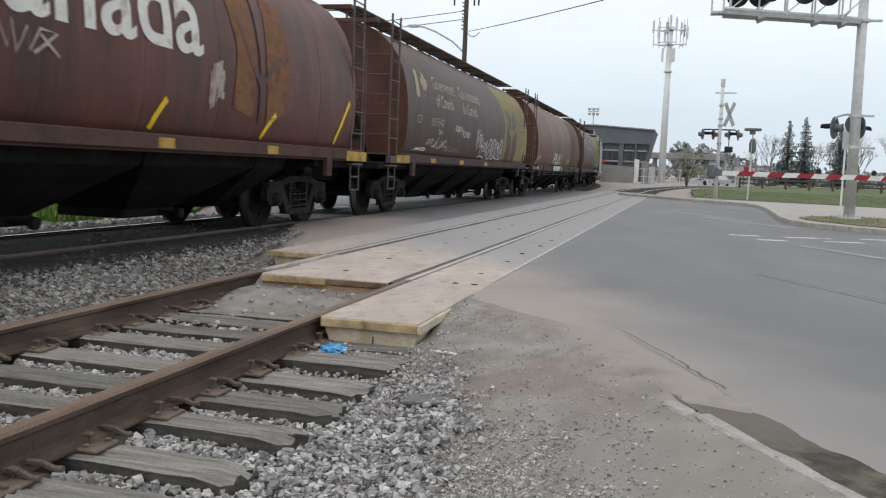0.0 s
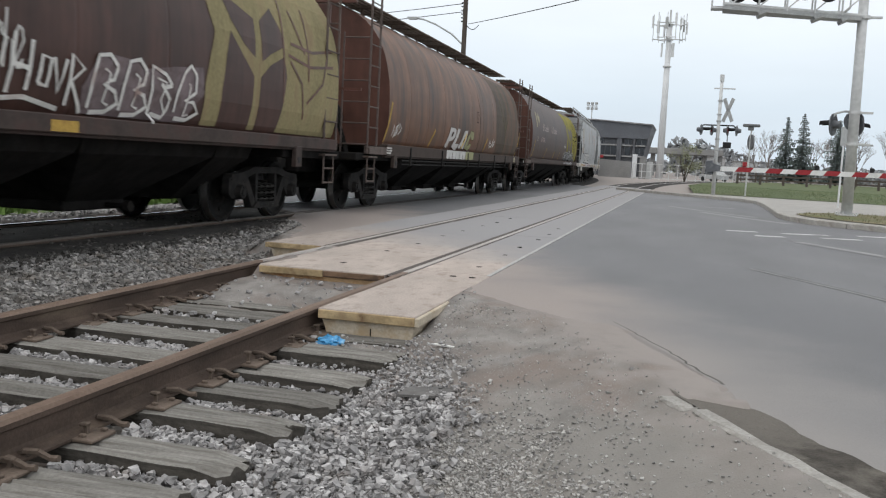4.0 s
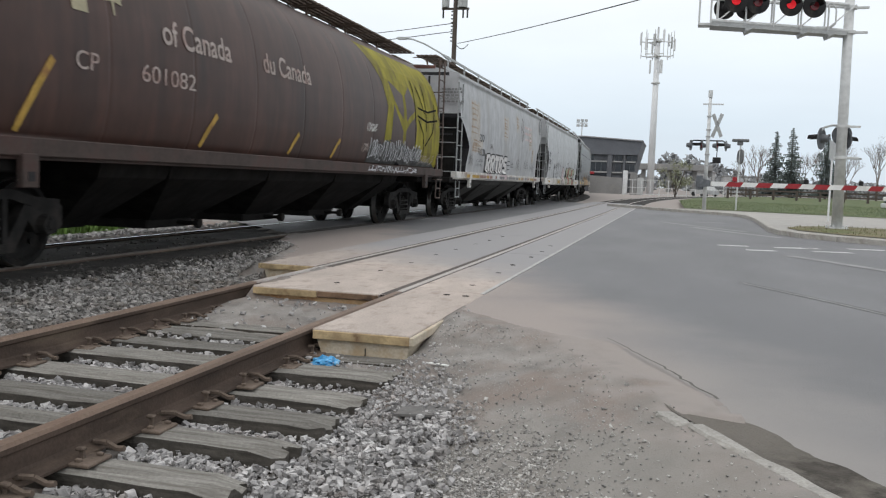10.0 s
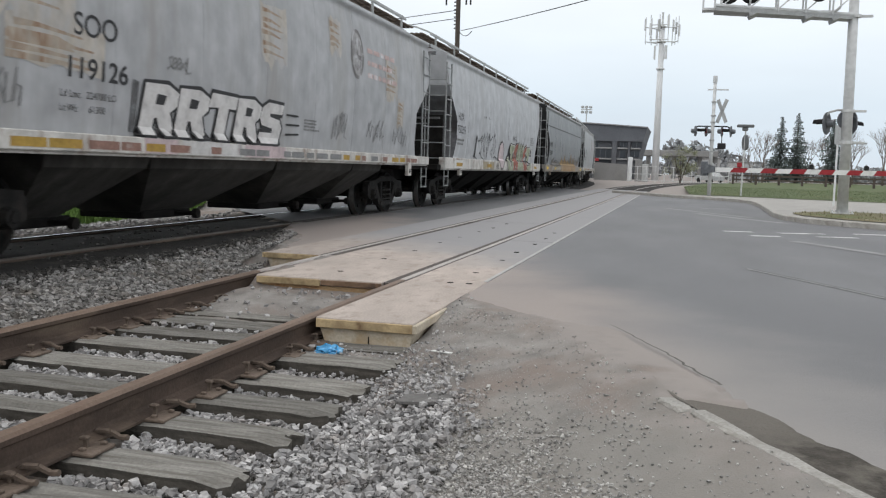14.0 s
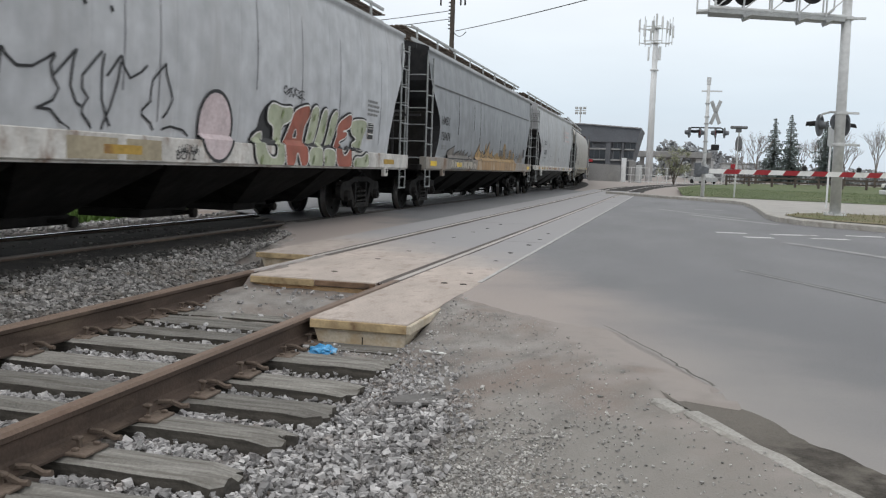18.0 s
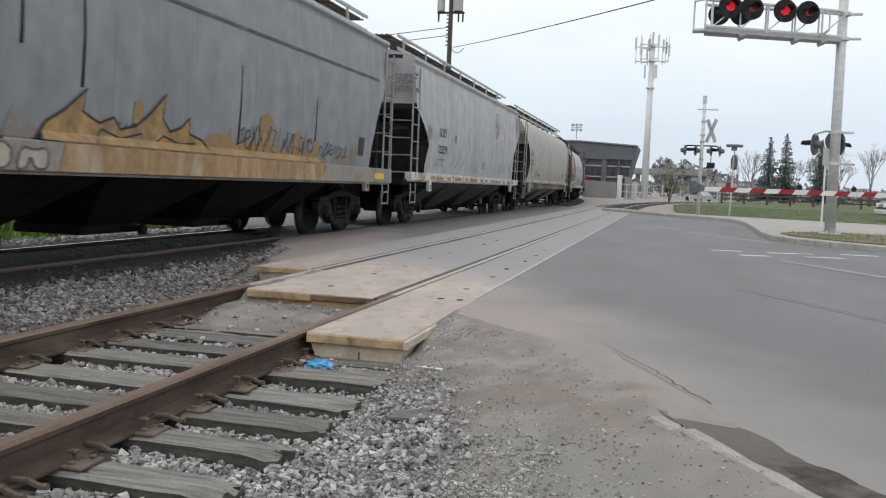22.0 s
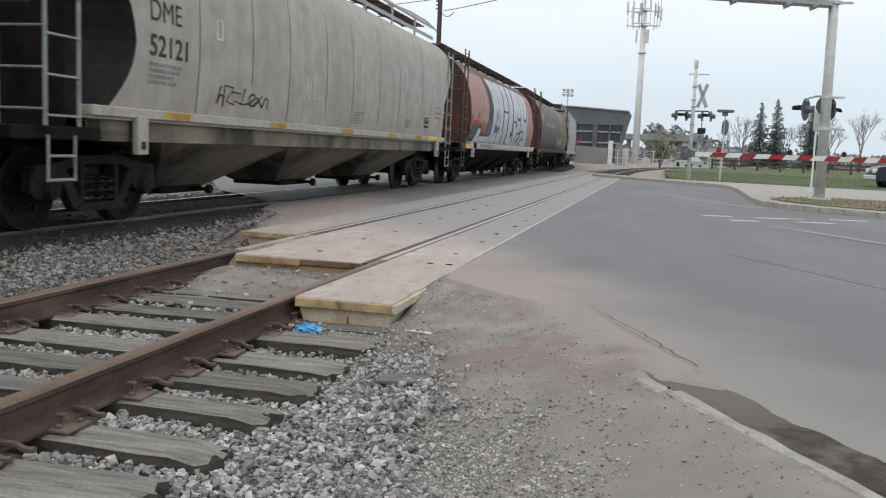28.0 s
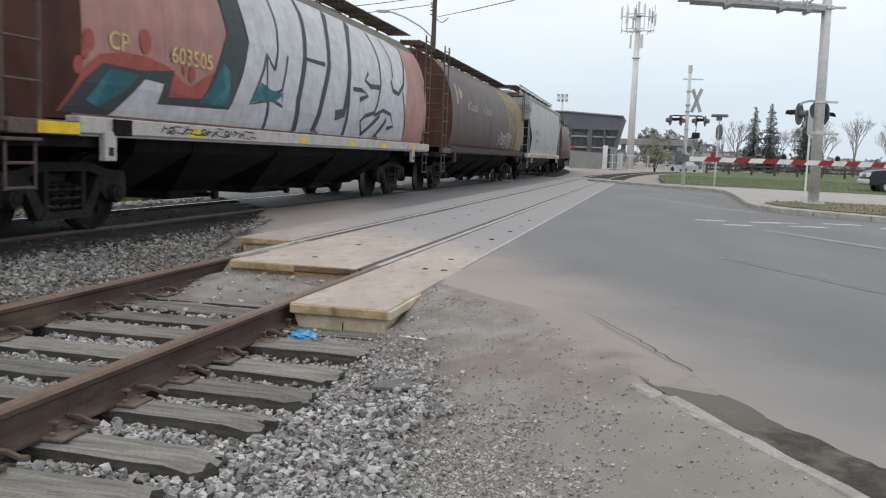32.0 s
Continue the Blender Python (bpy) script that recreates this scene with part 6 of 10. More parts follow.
def glyphs(bm):
    """Takes a line of lettering apart into its letters, a dot staying with its stem."""
    bm.verts.index_update()
    seen, spans = set(), []
    for v in bm.verts:
        if v.index in seen:
            continue
        todo, piece = [v], []
        seen.add(v.index)
        while todo:
            q = todo.pop()
            piece.append(q)
            for e in q.link_edges:
                o = e.other_vert(q)
                if o.index not in seen:
                    seen.add(o.index)
                    todo.append(o)
        spans.append([min(p.co.y for p in piece), max(p.co.y for p in piece), [p.index for p in piece]])
    spans.sort(key=lambda k: k[0])
    groups = []
    for lo, hi, ids in spans:
        if groups and lo < groups[-1][1] - 0.6 * (hi - lo):
            groups[-1] = [groups[-1][0], max(hi, groups[-1][1]), groups[-1][2] | set(ids)]
        else:
            groups.append([lo, hi, set(ids)])
    for _, _, ids in groups:
        one, made = bm_new(), {}
        for v in bm.verts:
            if v.index in ids:
                made[v.index] = one.verts.new(v.co)
        for f in bm.faces:
            if f.verts[0].index in ids:
                one.faces.new([made[v.index] for v in f.verts])
        yield one
    bm.free()


def decal(car, kind, name, bm, material, lift, label=""):
    if name == "lettering":
        for one in glyphs(bm):
            part("letter", wrap(one, kind, lift), material, car, label)
        return None
    return part(name, wrap(bm, kind, lift), material, car, label)


def reflectors(car, places, material=None, z=1.2, h=0.09, w=0.45):
    for y in places:
        bm = bm_new()
        poly(bm, [(y, z - h / 2), (y + w, z - h / 2), (y + w, z + h / 2), (y, z + h / 2)])
        for v in bm.verts:
            v.co.x = 1.624
        part("reflector", bm, material or M_YELLOW, car, "yellow reflective strip")


def data_plate(car, kind, y, z, w, h):
    """Black two-row stencil plate with white rules and marks."""
    bm = bm_new()
    poly(bm, [(y, z), (y + w, z), (y + w, z + h), (y, z + h)])
    decal(car, kind, "data_plate", bm, M_INK, 0.008, "black stencil plate")
    bm = bm_new()
    stroke(bm, [(y + w * 0.5, z + h * 0.35), (y + w * 0.5, z + h)], 0.014)
    stroke(bm, [(y, z + h * 0.33), (y + w, z + h * 0.33)], 0.02)
    stroke(bm, [(y, z), (y + w, z), (y + w, z + h), (y, z + h), (y, z)], 0.016)
    print_bars(bm, y + 0.03, z + h * 0.9, 3, w * 0.36, 0.014, 71, 3.2)
    print_bars(bm, y + w * 0.56, z + h * 0.9, 3, w * 0.36, 0.014, 72, 3.2)
    tagged(decal(car, kind, "plate_marks", bm, M_LETTER, 0.012), kind="stuff")


def slashes(car, kind, places, material, w=0.085):
    for y0, z0, y1, z1 in places:
        bm = bm_new()
        pts = [(y0 + (y1 - y0) * (k / 6) ** 1.4, z0 + (z1 - z0) * k / 6) for k in range(7)]
        stroke(bm, pts, w)
        decal(car, kind, "painted_slash", bm, material, 0.008, "slanted yellow painted stripe")


def maple_leaf(bm, cy, cz, s):
    half = [(0.0, 1.0), (0.16, 0.68), (0.38, 0.78), (0.32, 0.35), (0.6, 0.55), (0.68, 0.4), (0.98, 0.42), (0.85, 0.18), (0.95, 0.05), (0.5, -0.3), (0.54, -0.48), (0.06, -0.42), (0.06, -0.9)]
    poly(bm, [(cy + s * a, cz + s * b) for a, b in half] + [(cy - s * a, cz + s * b) for a, b in half[::-1]])


M_FLAG = mat("cream_flag_paint", (0.36, 0.325, 0.225), 0.7, 0, 0.12, 3, 25, 0.02, (0.4, 0.34, 0.22), 0.3, 3)


def government_marks(car, lead, dim, bold=0.012):
    """Flag mark and the two-language lettering of the round cars."""
    k = "round"
    bm = bm_new()
    poly(bm, [(-6.2, 2.62), (-5.95, 2.62), (-5.95, 3.22), (-6.2, 3.22)])
    decal(car, k, "flag_bar", bm, M_FLAG, 0.008, "pale cream flag bar")
    bm = bm_new()
    maple_leaf(bm, -5.5, 2.95, 0.3)
    decal(car, k, "leaf_mark", bm, M_FLAG, 0.008, "pale cream leaf mark")
    for text, y, z in (("Government", -4.75, 2.93), ("of Canada", -4.6, 2.53), ("Gouvernement", -2.2, 2.93), ("du Canada", -1.98, 2.53)):
        if lead is dim and z > 2.7:
            continue        # the upper line has worn away
        decal(car, k, "lettering", letters(text, y, z, 0.3, 0.98, bold), dim, 0.008)


RED_ROOF = mat("sooty_red_roof", (0.085, 0.055, 0.048), 0.85, 0, 0.25, 1.5, 20, 0.1, (0.05, 0.042, 0.04), 0.4, 1.2, (1, 1.5, 1))
BROWN_END = car_paint("rust_brown_end", (0.15, 0.066, 0.048), (0.08, 0.045, 0.035), 0.35)
GREY_ROOF = mat("dull_grey_roof", (0.42, 0.43, 0.44), 0.7, 0, 0.12, 1.5, 20, 0.05, (0.3, 0.3, 0.3), 0.3, 1)
BLACK_END = mat("black_end_sheet", (0.022, 0.022, 0.024), 0.75, 0, 0.35, 3, 30, 0.1, (0.045, 0.04, 0.038), 0.3, 2)
WHITE_SILL = mat("grimy_white_sill", (0.55, 0.53, 0.5), 0.75, 0, 0.25, 2, 25, 0.1, (0.24, 0.17, 0.13), 0.35, 2.2, (1, 1.5, 0.8))

M_INKDARK = mat("worn_stencil_ink", (0.09, 0.09, 0.092), 0.7, 0, 0.3, 6, 20, 0.02, (0.22, 0.23, 0.24), 0.3, 8)
# grey end sheet with the shade between the cars painted into its colour
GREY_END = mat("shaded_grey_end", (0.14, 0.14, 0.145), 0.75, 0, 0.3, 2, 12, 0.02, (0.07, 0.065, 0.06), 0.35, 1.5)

# grimy grey hopper paint, darkened for the shade below the sill
GREY_HOPPER = mat("shaded_grimy_hopper", (0.065, 0.062, 0.057), 0.8, 0, 0.35, 1.2, 20, 0.05, (0.03, 0.028, 0.026), 0.45, 0.9, (1, 1, 0.5))

CARS = []


def car_canada(n):
    p = car_paint("maroon_car_paint", (0.13, 0.044, 0.034), (0.075, 0.034, 0.028), 0.4, 0.3)
    c = build_car(n, "round", "maroon round-sided grain hopper car with large white lettering", p, RED_ROOF, BROWN_END,
                  mat("maroon_sill", (0.075, 0.042, 0.035), 0.8, 0, 0.3, 2, 20, 0.1, (0.08, 0.04, 0.03), 0.4, 2))
    decal(c, "round", "lettering", letters("Canada", -2.0, 2.33, 0.95, 1.12, 0.014), M_LETTER, 0.008, "large white letters")
    bm = bm_new()
    poly(bm, [(3.1, 3.35), (3.3, 2.5), (3.2, 1.75), (3.75, 1.65), (3.85, 2.5), (3.7, 3.35)])
    poly(bm, [(4.25, 3.35), (4.15, 2.5), (4.2, 1.6), (4.75, 1.75), (4.95, 2.4), (4.8, 3.35)])
    decal(c, "round", "grain_emblem", bm, mat("faint_ochre_emblem", (0.2, 0.1, 0.05), 0.8, 0, 0.3, 3, 20, 0.02, (0.13, 0.05, 0.035), 0.5, 3), 0.008, "faded ochre grain emblem")
    bm = bm_new()
    stroke(bm, [(4.0, 1.6), (4.0, 2.3), (3.95, 3.3)], 0.12)
    stroke(bm, [(4.0, 2.1), (3.7, 2.4), (3.4, 3.0)], 0.1)
    stroke(bm, [(4.0, 2.1), (4.35, 2.4), (4.75, 2.6)], 0.1)
    decal(c, "round", "emblem_branch", bm, p, 0.014)
    slashes(c, "round", [(1.42, 1.38, 1.66, 1.74), (4.17, 1.38, 4.5, 1.74), (6.9, 1.4, 7.4, 2.15), (-1.6, 1.38, -1.3, 1.74)], M_YELLOW)
    for k, (y, z, w, h) in enumerate(((-1.9, 1.9, 1.7, 0.35), (2.6, 1.7, 0.35, 0.6))):
        bm = bm_new()
        tag_scrawl(bm, y, z, w, h, 40 + k, 0.035, 6)
        decal(c, "round", "spray_tag", bm, M_LETTERDIM, 0.01, "faint grey sprayed scrawl")
    reflectors(c, (1.45, 4.2), M_OCHRE, 1.23, 0.12, 0.34)
    reflectors(c, (7.3,), M_OCHRE, 1.21, 0.17, 1.0)
    return c


def car_cream(n, label, base, emblem, lines, number, tags, flag):
    p = car_paint("brown_car_paint", base, (0.045, 0.024, 0.02), 0.35, 0.3)
    c = build_car(n, "round", label, p, RED_ROOF, BROWN_END, mat("brown_sill", (0.06, 0.045, 0.04), 0.8, 0, 0.3, 2, 20, 0.1, (0.07, 0.04, 0.035), 0.4, 2))
    if flag:
        government_marks(c, M_LETTER if flag > 1 else M_LETTERDIM, M_LETTERDIM)
    # end field with the ear of grain
    bm = bm_new()
    poly(bm, [(3.66, 1.36), (3.63, 1.87), (3.71, 2.2), (3.84, 2.54), (3.64, 3.05), (3.2, 3.49), (2.9, 3.75), (7.9, 3.75), (8.0, 3.0), (8.02, 1.36)])
    decal(c, "round", "end_field", bm, emblem, 0.006, "painted end field with an ear of grain")
    for pts in ([(4.05, 1.36), (4.05, 1.85), (4.13, 2.3), (4.24, 2.62), (4.55, 2.36), (4.9, 2.1), (4.9, 1.36)],
                [(5.1, 1.36), (5.1, 2.1), (5.4, 2.3), (5.85, 2.47), (5.95, 2.2), (5.78, 1.36)],
                [(4.3, 2.75), (4.05, 3.12), (4.95, 2.88), (4.93, 2.35), (4.6, 2.5)],
                [(5.12, 2.88), (5.54, 3.12), (5.8, 2.85), (5.88, 2.62), (5.4, 2.45), (5.14, 2.32)]):
        bm = bm_new()
        poly(bm, pts)
        decal(c, "round", "emblem_ground", bm, p, 0.01)
    for pts in ([(5.86, 1.8), (5.84, 2.6), (5.9, 3.3)], [(6.0, 2.52), (6.8, 2.42), (7.75, 2.52)], [(6.07, 2.43), (6.49, 2.13), (6.62, 1.6)], [(6.74, 3.3), (6.74, 2.2)],
                [(7.6, 2.9), (7.3, 2.2), (6.7, 1.85)], [(6.2, 3.2), (6.6, 2.6)], [(7.75, 2.78), (6.9, 2.66), (6.1, 2.7)]):
        bm = bm_new()
        stroke(bm, pts, 0.045)
        decal(c, "round", "grain_line", bm, lines, 0.014)
    if number:
        decal(c, "round", "lettering", letters("CP", -6.18, 2.05, 0.19, 1.2), M_LETTERDIM, 0.008)
        decal(c, "round", "lettering", letters(number, -5.05, 2.05, 0.2, 1.42), M_LETTERDIM, 0.008)
    for k, (y, z, w, h, lw, m, cnt) in enumerate(tags):
        bm = bm_new()
        tag_scrawl(bm, y, z, w, h, 60 + 7 * k + n, lw, cnt)
        decal(c, "round", "spray_tag", bm, m, 0.018, "pale sprayed scrawl")
    return c


def car_rust(n):
    p = car_paint("rusted_orange_brown_paint", (0.2, 0.088, 0.043), (0.075, 0.042, 0.029), 0.42, 0.4)
    c = build_car(n, "round", "rust-streaked brown round-sided hopper car with white sprayed letters", p, RED_ROOF, BROWN_END,
                  mat("rusty_sill", (0.062, 0.046, 0.039), 0.85, 0, 0.3, 2, 20, 0.1, (0.045, 0.034, 0.029), 0.4, 2), seams=10, deep=True)
    white = mat("white_spray_paint", (0.55, 0.54, 0.52), 0.7, 0, 0.12, 3, 6, 0.01, (0.4, 0.36, 0.32), 0.3, 3)
    olive = mat("olive_spray_paint", (0.3, 0.3, 0.16), 0.7, 0, 0.15, 3, 6, 0.01)
    block_letters(c, "round", "PLAC", -2.32, 1.35, 0.66, 0.57, 0.62, (white, white, white, olive), mat("brown_spray_edge", (0.06, 0.035, 0.026), 0.7), 0.03, 0.035)
    # feet of the letters running down over the sill
    for y0, y1, notch, m in ((-2.34, -1.78, 0.3, white), (-1.72, -1.02, 0.2, white), (-0.98, -0.34, 0.45, white), (-0.3, 0.62, 0.3, olive)):
        bm = bm_new()
        mid = y0 + (y1 - y0) * (0.35 + notch * 0.5)
        poly(bm, [(y0, 1.13), (mid - 0.04, 1.115), (mid, 1.125 + 0.3 * notch), (mid + 0.05, 1.115), (y1, 1.13), (y1 + 0.06, 1.335), (y0 + 0.04, 1.335)])
        for v in bm.verts:
            v.co.x = 1.624
        part("sill_spray", bm, m, c, "sprayed foot of a letter on the sill")
    bm = bm_new()
    stroke(bm, [(-0.55, 1.4), (-0.22, 1.82)], 0.07)
    decal(c, "round", "spray_slit", bm, M_YELLOW, 0.024)
    # the brake pipes hung under this car's sill
    for z in (1.02, 0.94):
        bm = bm_new()
        rod(bm, (1.6, -6.0, z), (1.6, 5.6, z), 0.016, n=6)
        part("brake_pipe", bm, M_TRUCK, c)
    for yy in (-5.4, -2.74, 0.0, 1.42, 3.6, 5.4):
        bm = bm_new()
        box(bm, 1.6, 1.64, yy - 0.03, yy + 0.03, 0.92, 1.3)
        part("pipe_hanger", bm, M_TRUCK, c)
    slashes(c, "round", [(-7.0, 1.38, -6.75, 2.2), (-3.69, 1.38, -3.36, 1.79), (2.3, 1.38, 2.6, 1.8)], M_OCHRE)
    for k, (y, z, w, h) in enumerate(((-6.6, 1.5, 0.55, 0.28), (2.85, 1.5, 0.8, 0.32))):
        bm = bm_new()
        tag_scrawl(bm, y, z, w, h, 80 + k, 0.035, 4)
        decal(c, "round", "spray_tag", bm, M_LETTER, 0.012, "white sprayed scrawl")
    bm = bm_new()
    poly(bm, [(4.0, 1.36), (3.7, 2.2), (3.9, 3.0), (3.6, 3.75), (7.6, 3.75), (7.68, 2.2), (7.68, 1.36)])
    decal(c, "round", "end_field", bm, mat("dark_olive_end", (0.068, 0.046, 0.03), 0.6, 0, 0.35, 1.2, 6, 0.01, (0.125, 0.062, 0.034), 0.4, 0.9, (1, 1.4, 0.4)), 0.006, "dark olive worn end field")
    bm = bm_new()
    stroke(bm, [(5.2, 1.4), (5.2, 2.3), (5.1, 3.6)], 0.1)
    stroke(bm, [(5.2, 2.1), (4.8, 2.5), (4.5, 3.1)], 0.09)
    stroke(bm, [(5.2, 2.1), (5.6, 2.5), (5.9, 3.1)], 0.09)
    decal(c, "round", "grain_stalk", bm, mat("faint_olive_stalk", (0.09, 0.078, 0.045), 0.8, 0, 0.2, 3, 10, 0.01), 0.012)
    slashes(c, "round", [(7.59, 1.38, 7.9, 2.19)], M_OCHRE)
    reflectors(c, (6.95,), M_FLAG, 1.22, 0.17, 0.22)
    bm = bm_new()
    stroke(bm, [(1.0, 2.2), (1.0, 2.5), (1.16, 2.5), (1.16, 2.2), (1.0, 2.2)], 0.03)
    stroke(bm, [(1.35, 1.4), (1.42, 2.0), (1.35, 2.6), (1.2, 3.0)], 0.03)
    decal(c, "round", "sprayed_lines", bm, M_UNDER, 0.012)
    bm = bm_new()
    print_bars(bm, -7.1, 1.25, 3, 0.35, 0.03, 8)
    decal(c, "round", "data_panel", bm, M_LETTER, 0.03)
    return c


def rust_runs(car, kind, places, seed):
    """Rusty run-down stains where cargo has been patched."""
    rnd = random.Random(seed)
    m = mat("rust_run_stain", (0.4, 0.345, 0.285), 0.8, 0, 0.15, 4, 8, 0.01, (0.27, 0.17, 0.11), 0.45, 4, (1, 2, 0.5))
    faint = mat("faint_rust_wash", (0.44, 0.405, 0.36), 0.75, 0, 0.15, 3, 8, 0.01, (0.46, 0.455, 0.455), 0.5, 2.2, (1, 1.5, 0.6))
    for y, z, w, h in places:
        bm = bm_new()
        edge = [(y + w * 1.1 * q / 8, z + rnd.uniform(0.02, 0.14)) for q in range(9)] + [(y + w * 1.1 * (8 - q) / 8, z - h * rnd.uniform(0.85, 1.25)) for q in range(9)]
        poly(bm, edge)
        decal(car, kind, "rust_wash", bm, faint, 0.004, "faint rusty wash")
        bm = bm_new()
        for k in range(6):
            zz = z - h * k / 6 + rnd.uniform(-0.03, 0.03)
            stroke(bm, [(y + rnd.uniform(0, 0.1), zz), (y + w * rnd.uniform(0.3, 0.6), zz + rnd.uniform(-0.02, 0.02)), (y + w * rnd.uniform(0.7, 1), zz - 0.03)], 0.07, w1=0.02)
        decal(car, kind, "rust_stain", bm, m, 0.005, "rusty run-down stain")


def car_soo(n, number, graff, emblem_colour):
    p = car_paint("light_grey_car_paint", (0.5, 0.505, 0.52), (0.42, 0.41, 0.4), 0.3, 0.09)
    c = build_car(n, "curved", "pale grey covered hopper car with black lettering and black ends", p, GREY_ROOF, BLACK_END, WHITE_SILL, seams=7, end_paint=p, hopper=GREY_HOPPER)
    k = "curved"
    decal(c, k, "lettering", letters("SOO", -5.08, 2.28, 0.23, 1.08, 0.006), M_INK, 0.006)
    decal(c, k, "lettering", letters(number, -5.2, 1.86, 0.21, 1.2, 0.016), M_INK, 0.006)
    bm = bm_new()
    print_bars(bm, 0.6, 1.75, 4, 0.6, 0.03, n + 5)
    tagged(decal(c, k, "small_print", bm, M_INKDIM, 0.006), kind="stuff")
    for line, z in (("Ld Lmt   " + ("224700" if graff else "224800") + " LO", 1.66), ("Lt Wt      " + ("61300" if graff else "61200"), 1.52)):
        decal(c, k, "lettering", letters(line, -5.25, z, 0.075, 1.05), M_INKDARK, 0.006)
    bm = bm_new()
    poly(bm, arc(2.95, 3.1, 0.33, 0.45, 0, 360, 24)[:-1])
    decal(c, k, "emblem_ground", bm, mat("faded_crest_ground", tuple(0.55 * v + 0.22 for v in emblem_colour), 0.75, 0, 0.25, 6, 20, 0.02, (0.42, 0.41, 0.41), 0.4, 6), 0.005, "faded round crest")
    bm = bm_new()
    stroke(bm, arc(2.95, 3.1, 0.3, 0.42, 0, 360, 20), 0.07)
    stroke(bm, arc(2.95, 3.1, 0.19, 0.28, 0, 360, 16), 0.03)
    stroke(bm, [(2.95, 2.8), (2.95, 3.4)], 0.1)
    stroke(bm, [(2.75, 3.05), (3.15, 3.05)], 0.08)
    decal(c, k, "round_emblem", bm, mat("faded_round_emblem", emblem_colour, 0.7, 0, 0.2, 3, 20, 0.02, (0.6, 0.6, 0.62), 0.3, 3), 0.006, "faded round emblem")
    bm = bm_new()
    print_bars(bm, 3.5, 3.2, 3, 1.7, 0.09, n + 9, 2.6)
    decal(c, k, "faded_lettering", bm, mat("faint_red_lettering", (0.55, 0.42, 0.4), 0.8, 0, 0.15, 3, 20, 0.02, (0.66, 0.67, 0.69), 0.4, 3), 0.006)
    # coloured strips along the sill
    rnd = random.Random(n)
    strips, y = [], -6.7
    while y < 6.6:
        q = len(strips)
        m = M_OCHRE if q < 3 else rnd.choice((M_FADERED, M_INKDIM, M_FADERED, M_OCHRE, M_INKDIM))
        w = rnd.uniform(0.2, 0.55)
        strips.append((m, y, w))
        y += w + rnd.choice((0.03, 0.1, 0.3, 0.5))
    for m, y, w in strips:
        reflectors(c, (y,), m, 1.2, 0.09, w)
    bm = bm_new()
    print_bars(bm, -7.55, 3.05, 5, 0.6, 0.05, n + 3)
    for v in bm.verts:
        v.co = Vector((v.co.y + 8.6, -c["half"] + 0.98, v.co.z + 0.5))
    part("end_print", bm, M_INKDIM, c)
    if graff:
        rust_runs(c, k, [(-6.25, 3.35, 1.1, 1.0), (-6.0, 2.25, 1.3, 0.3), (-1.0, 3.25, 0.8, 0.7), (1.6, 3.5, 0.5, 0.5), (4.6, 3.1, 0.7, 0.6), (5.4, 2.4, 0.4, 0.5)], 3)
        pale = mat("pale_spray_fill", (0.6, 0.585, 0.575), 0.7, 0, 0.12, 3, 20, 0.02, (0.4, 0.385, 0.385), 0.35, 5)
        block_letters(c, k, "RRTRS", -3.95, 1.34, 0.74, 0.6, 0.16, (pale,), M_INK, -0.01, 0.1)
        fill, line = bm_new(), bm_new()
        poly(fill, [(-4.1, 1.36), (-3.99, 1.36), (-3.95, 1.92), (-4.06, 1.94)])
        stroke(line, [(-0.1, 1.5), (0.4, 1.52)], 0.03)
        stroke(line, [(-0.1, 1.65), (0.4, 1.66)], 0.03)
        stroke(line, [(-0.1, 1.8), (0.35, 1.8)], 0.03)
        decal(c, k, "spray_shadow", fill, M_INKDARK, 0.008, "dark sprayed side of the first letter")
        for y0, y1, m in ((-3.9, -3.2, "dusty_pink_spray"), (-3.1, -1.6, "pale_grey_spray"), (-1.5, -0.2, "dusty_pink_spray")):
            bm = bm_new()
            poly(bm, [(y0, 1.135), (y1, 1.135), (y1, 1.305), (y0, 1.305)])
            for v in bm.verts:
                v.co.x = 1.6225
            part("sill_spray", bm, mat(m, (0.52, 0.42, 0.43) if "pink" in m else (0.55, 0.54, 0.53), 0.7, 0, 0.15, 4, 20, 0.02, (0.35, 0.3, 0.3), 0.3, 5), c, "sprayed patch on the sill")
        decal(c, k, "spray_outline", line, M_INK, 0.014)
        for j, (y, z, w, h) in enumerate(((-6.35, 1.5, 0.6, 0.35), (1.8, 1.5, 0.7, 0.5), (-3.4, 2.1, 0.5, 0.2), (3.6, 1.5, 1.0, 0.5), (5.2, 1.5, 1.0, 0.45))):
            bm = bm_new()
            tag_scrawl(bm, y, z, w, h, 90 + j, 0.025, 5)
            decal(c, k, "spray_tag", bm, M_INKDIM, 0.01, "dark sprayed scrawl")
    else:
        for j, (y, z, w, h) in enumerate(((-6.3, 2.05, 0.5, 0.5), (-3.6, 1.5, 1.6, 0.35), (-1.2, 1.45, 1.3, 0.3), (3.4, 1.5, 1.4, 0.35), (5.5, 1.5, 0.5, 0.4))):
            bm = bm_new()
            tag_scrawl(bm, y, z, w, h, 190 + j, 0.016, 5)
            decal(c, k, "spray_tag", bm, M_INKDIM, 0.01, "thin dark sprayed scrawl")
        bm = bm_new()
        poly(bm, [(-3.35, 2.2), (-3.15, 2.2), (-3.15, 2.42), (-3.35, 2.42)])
        decal(c, k, "data_plate", bm, M_INKDIM, 0.01)
    return c


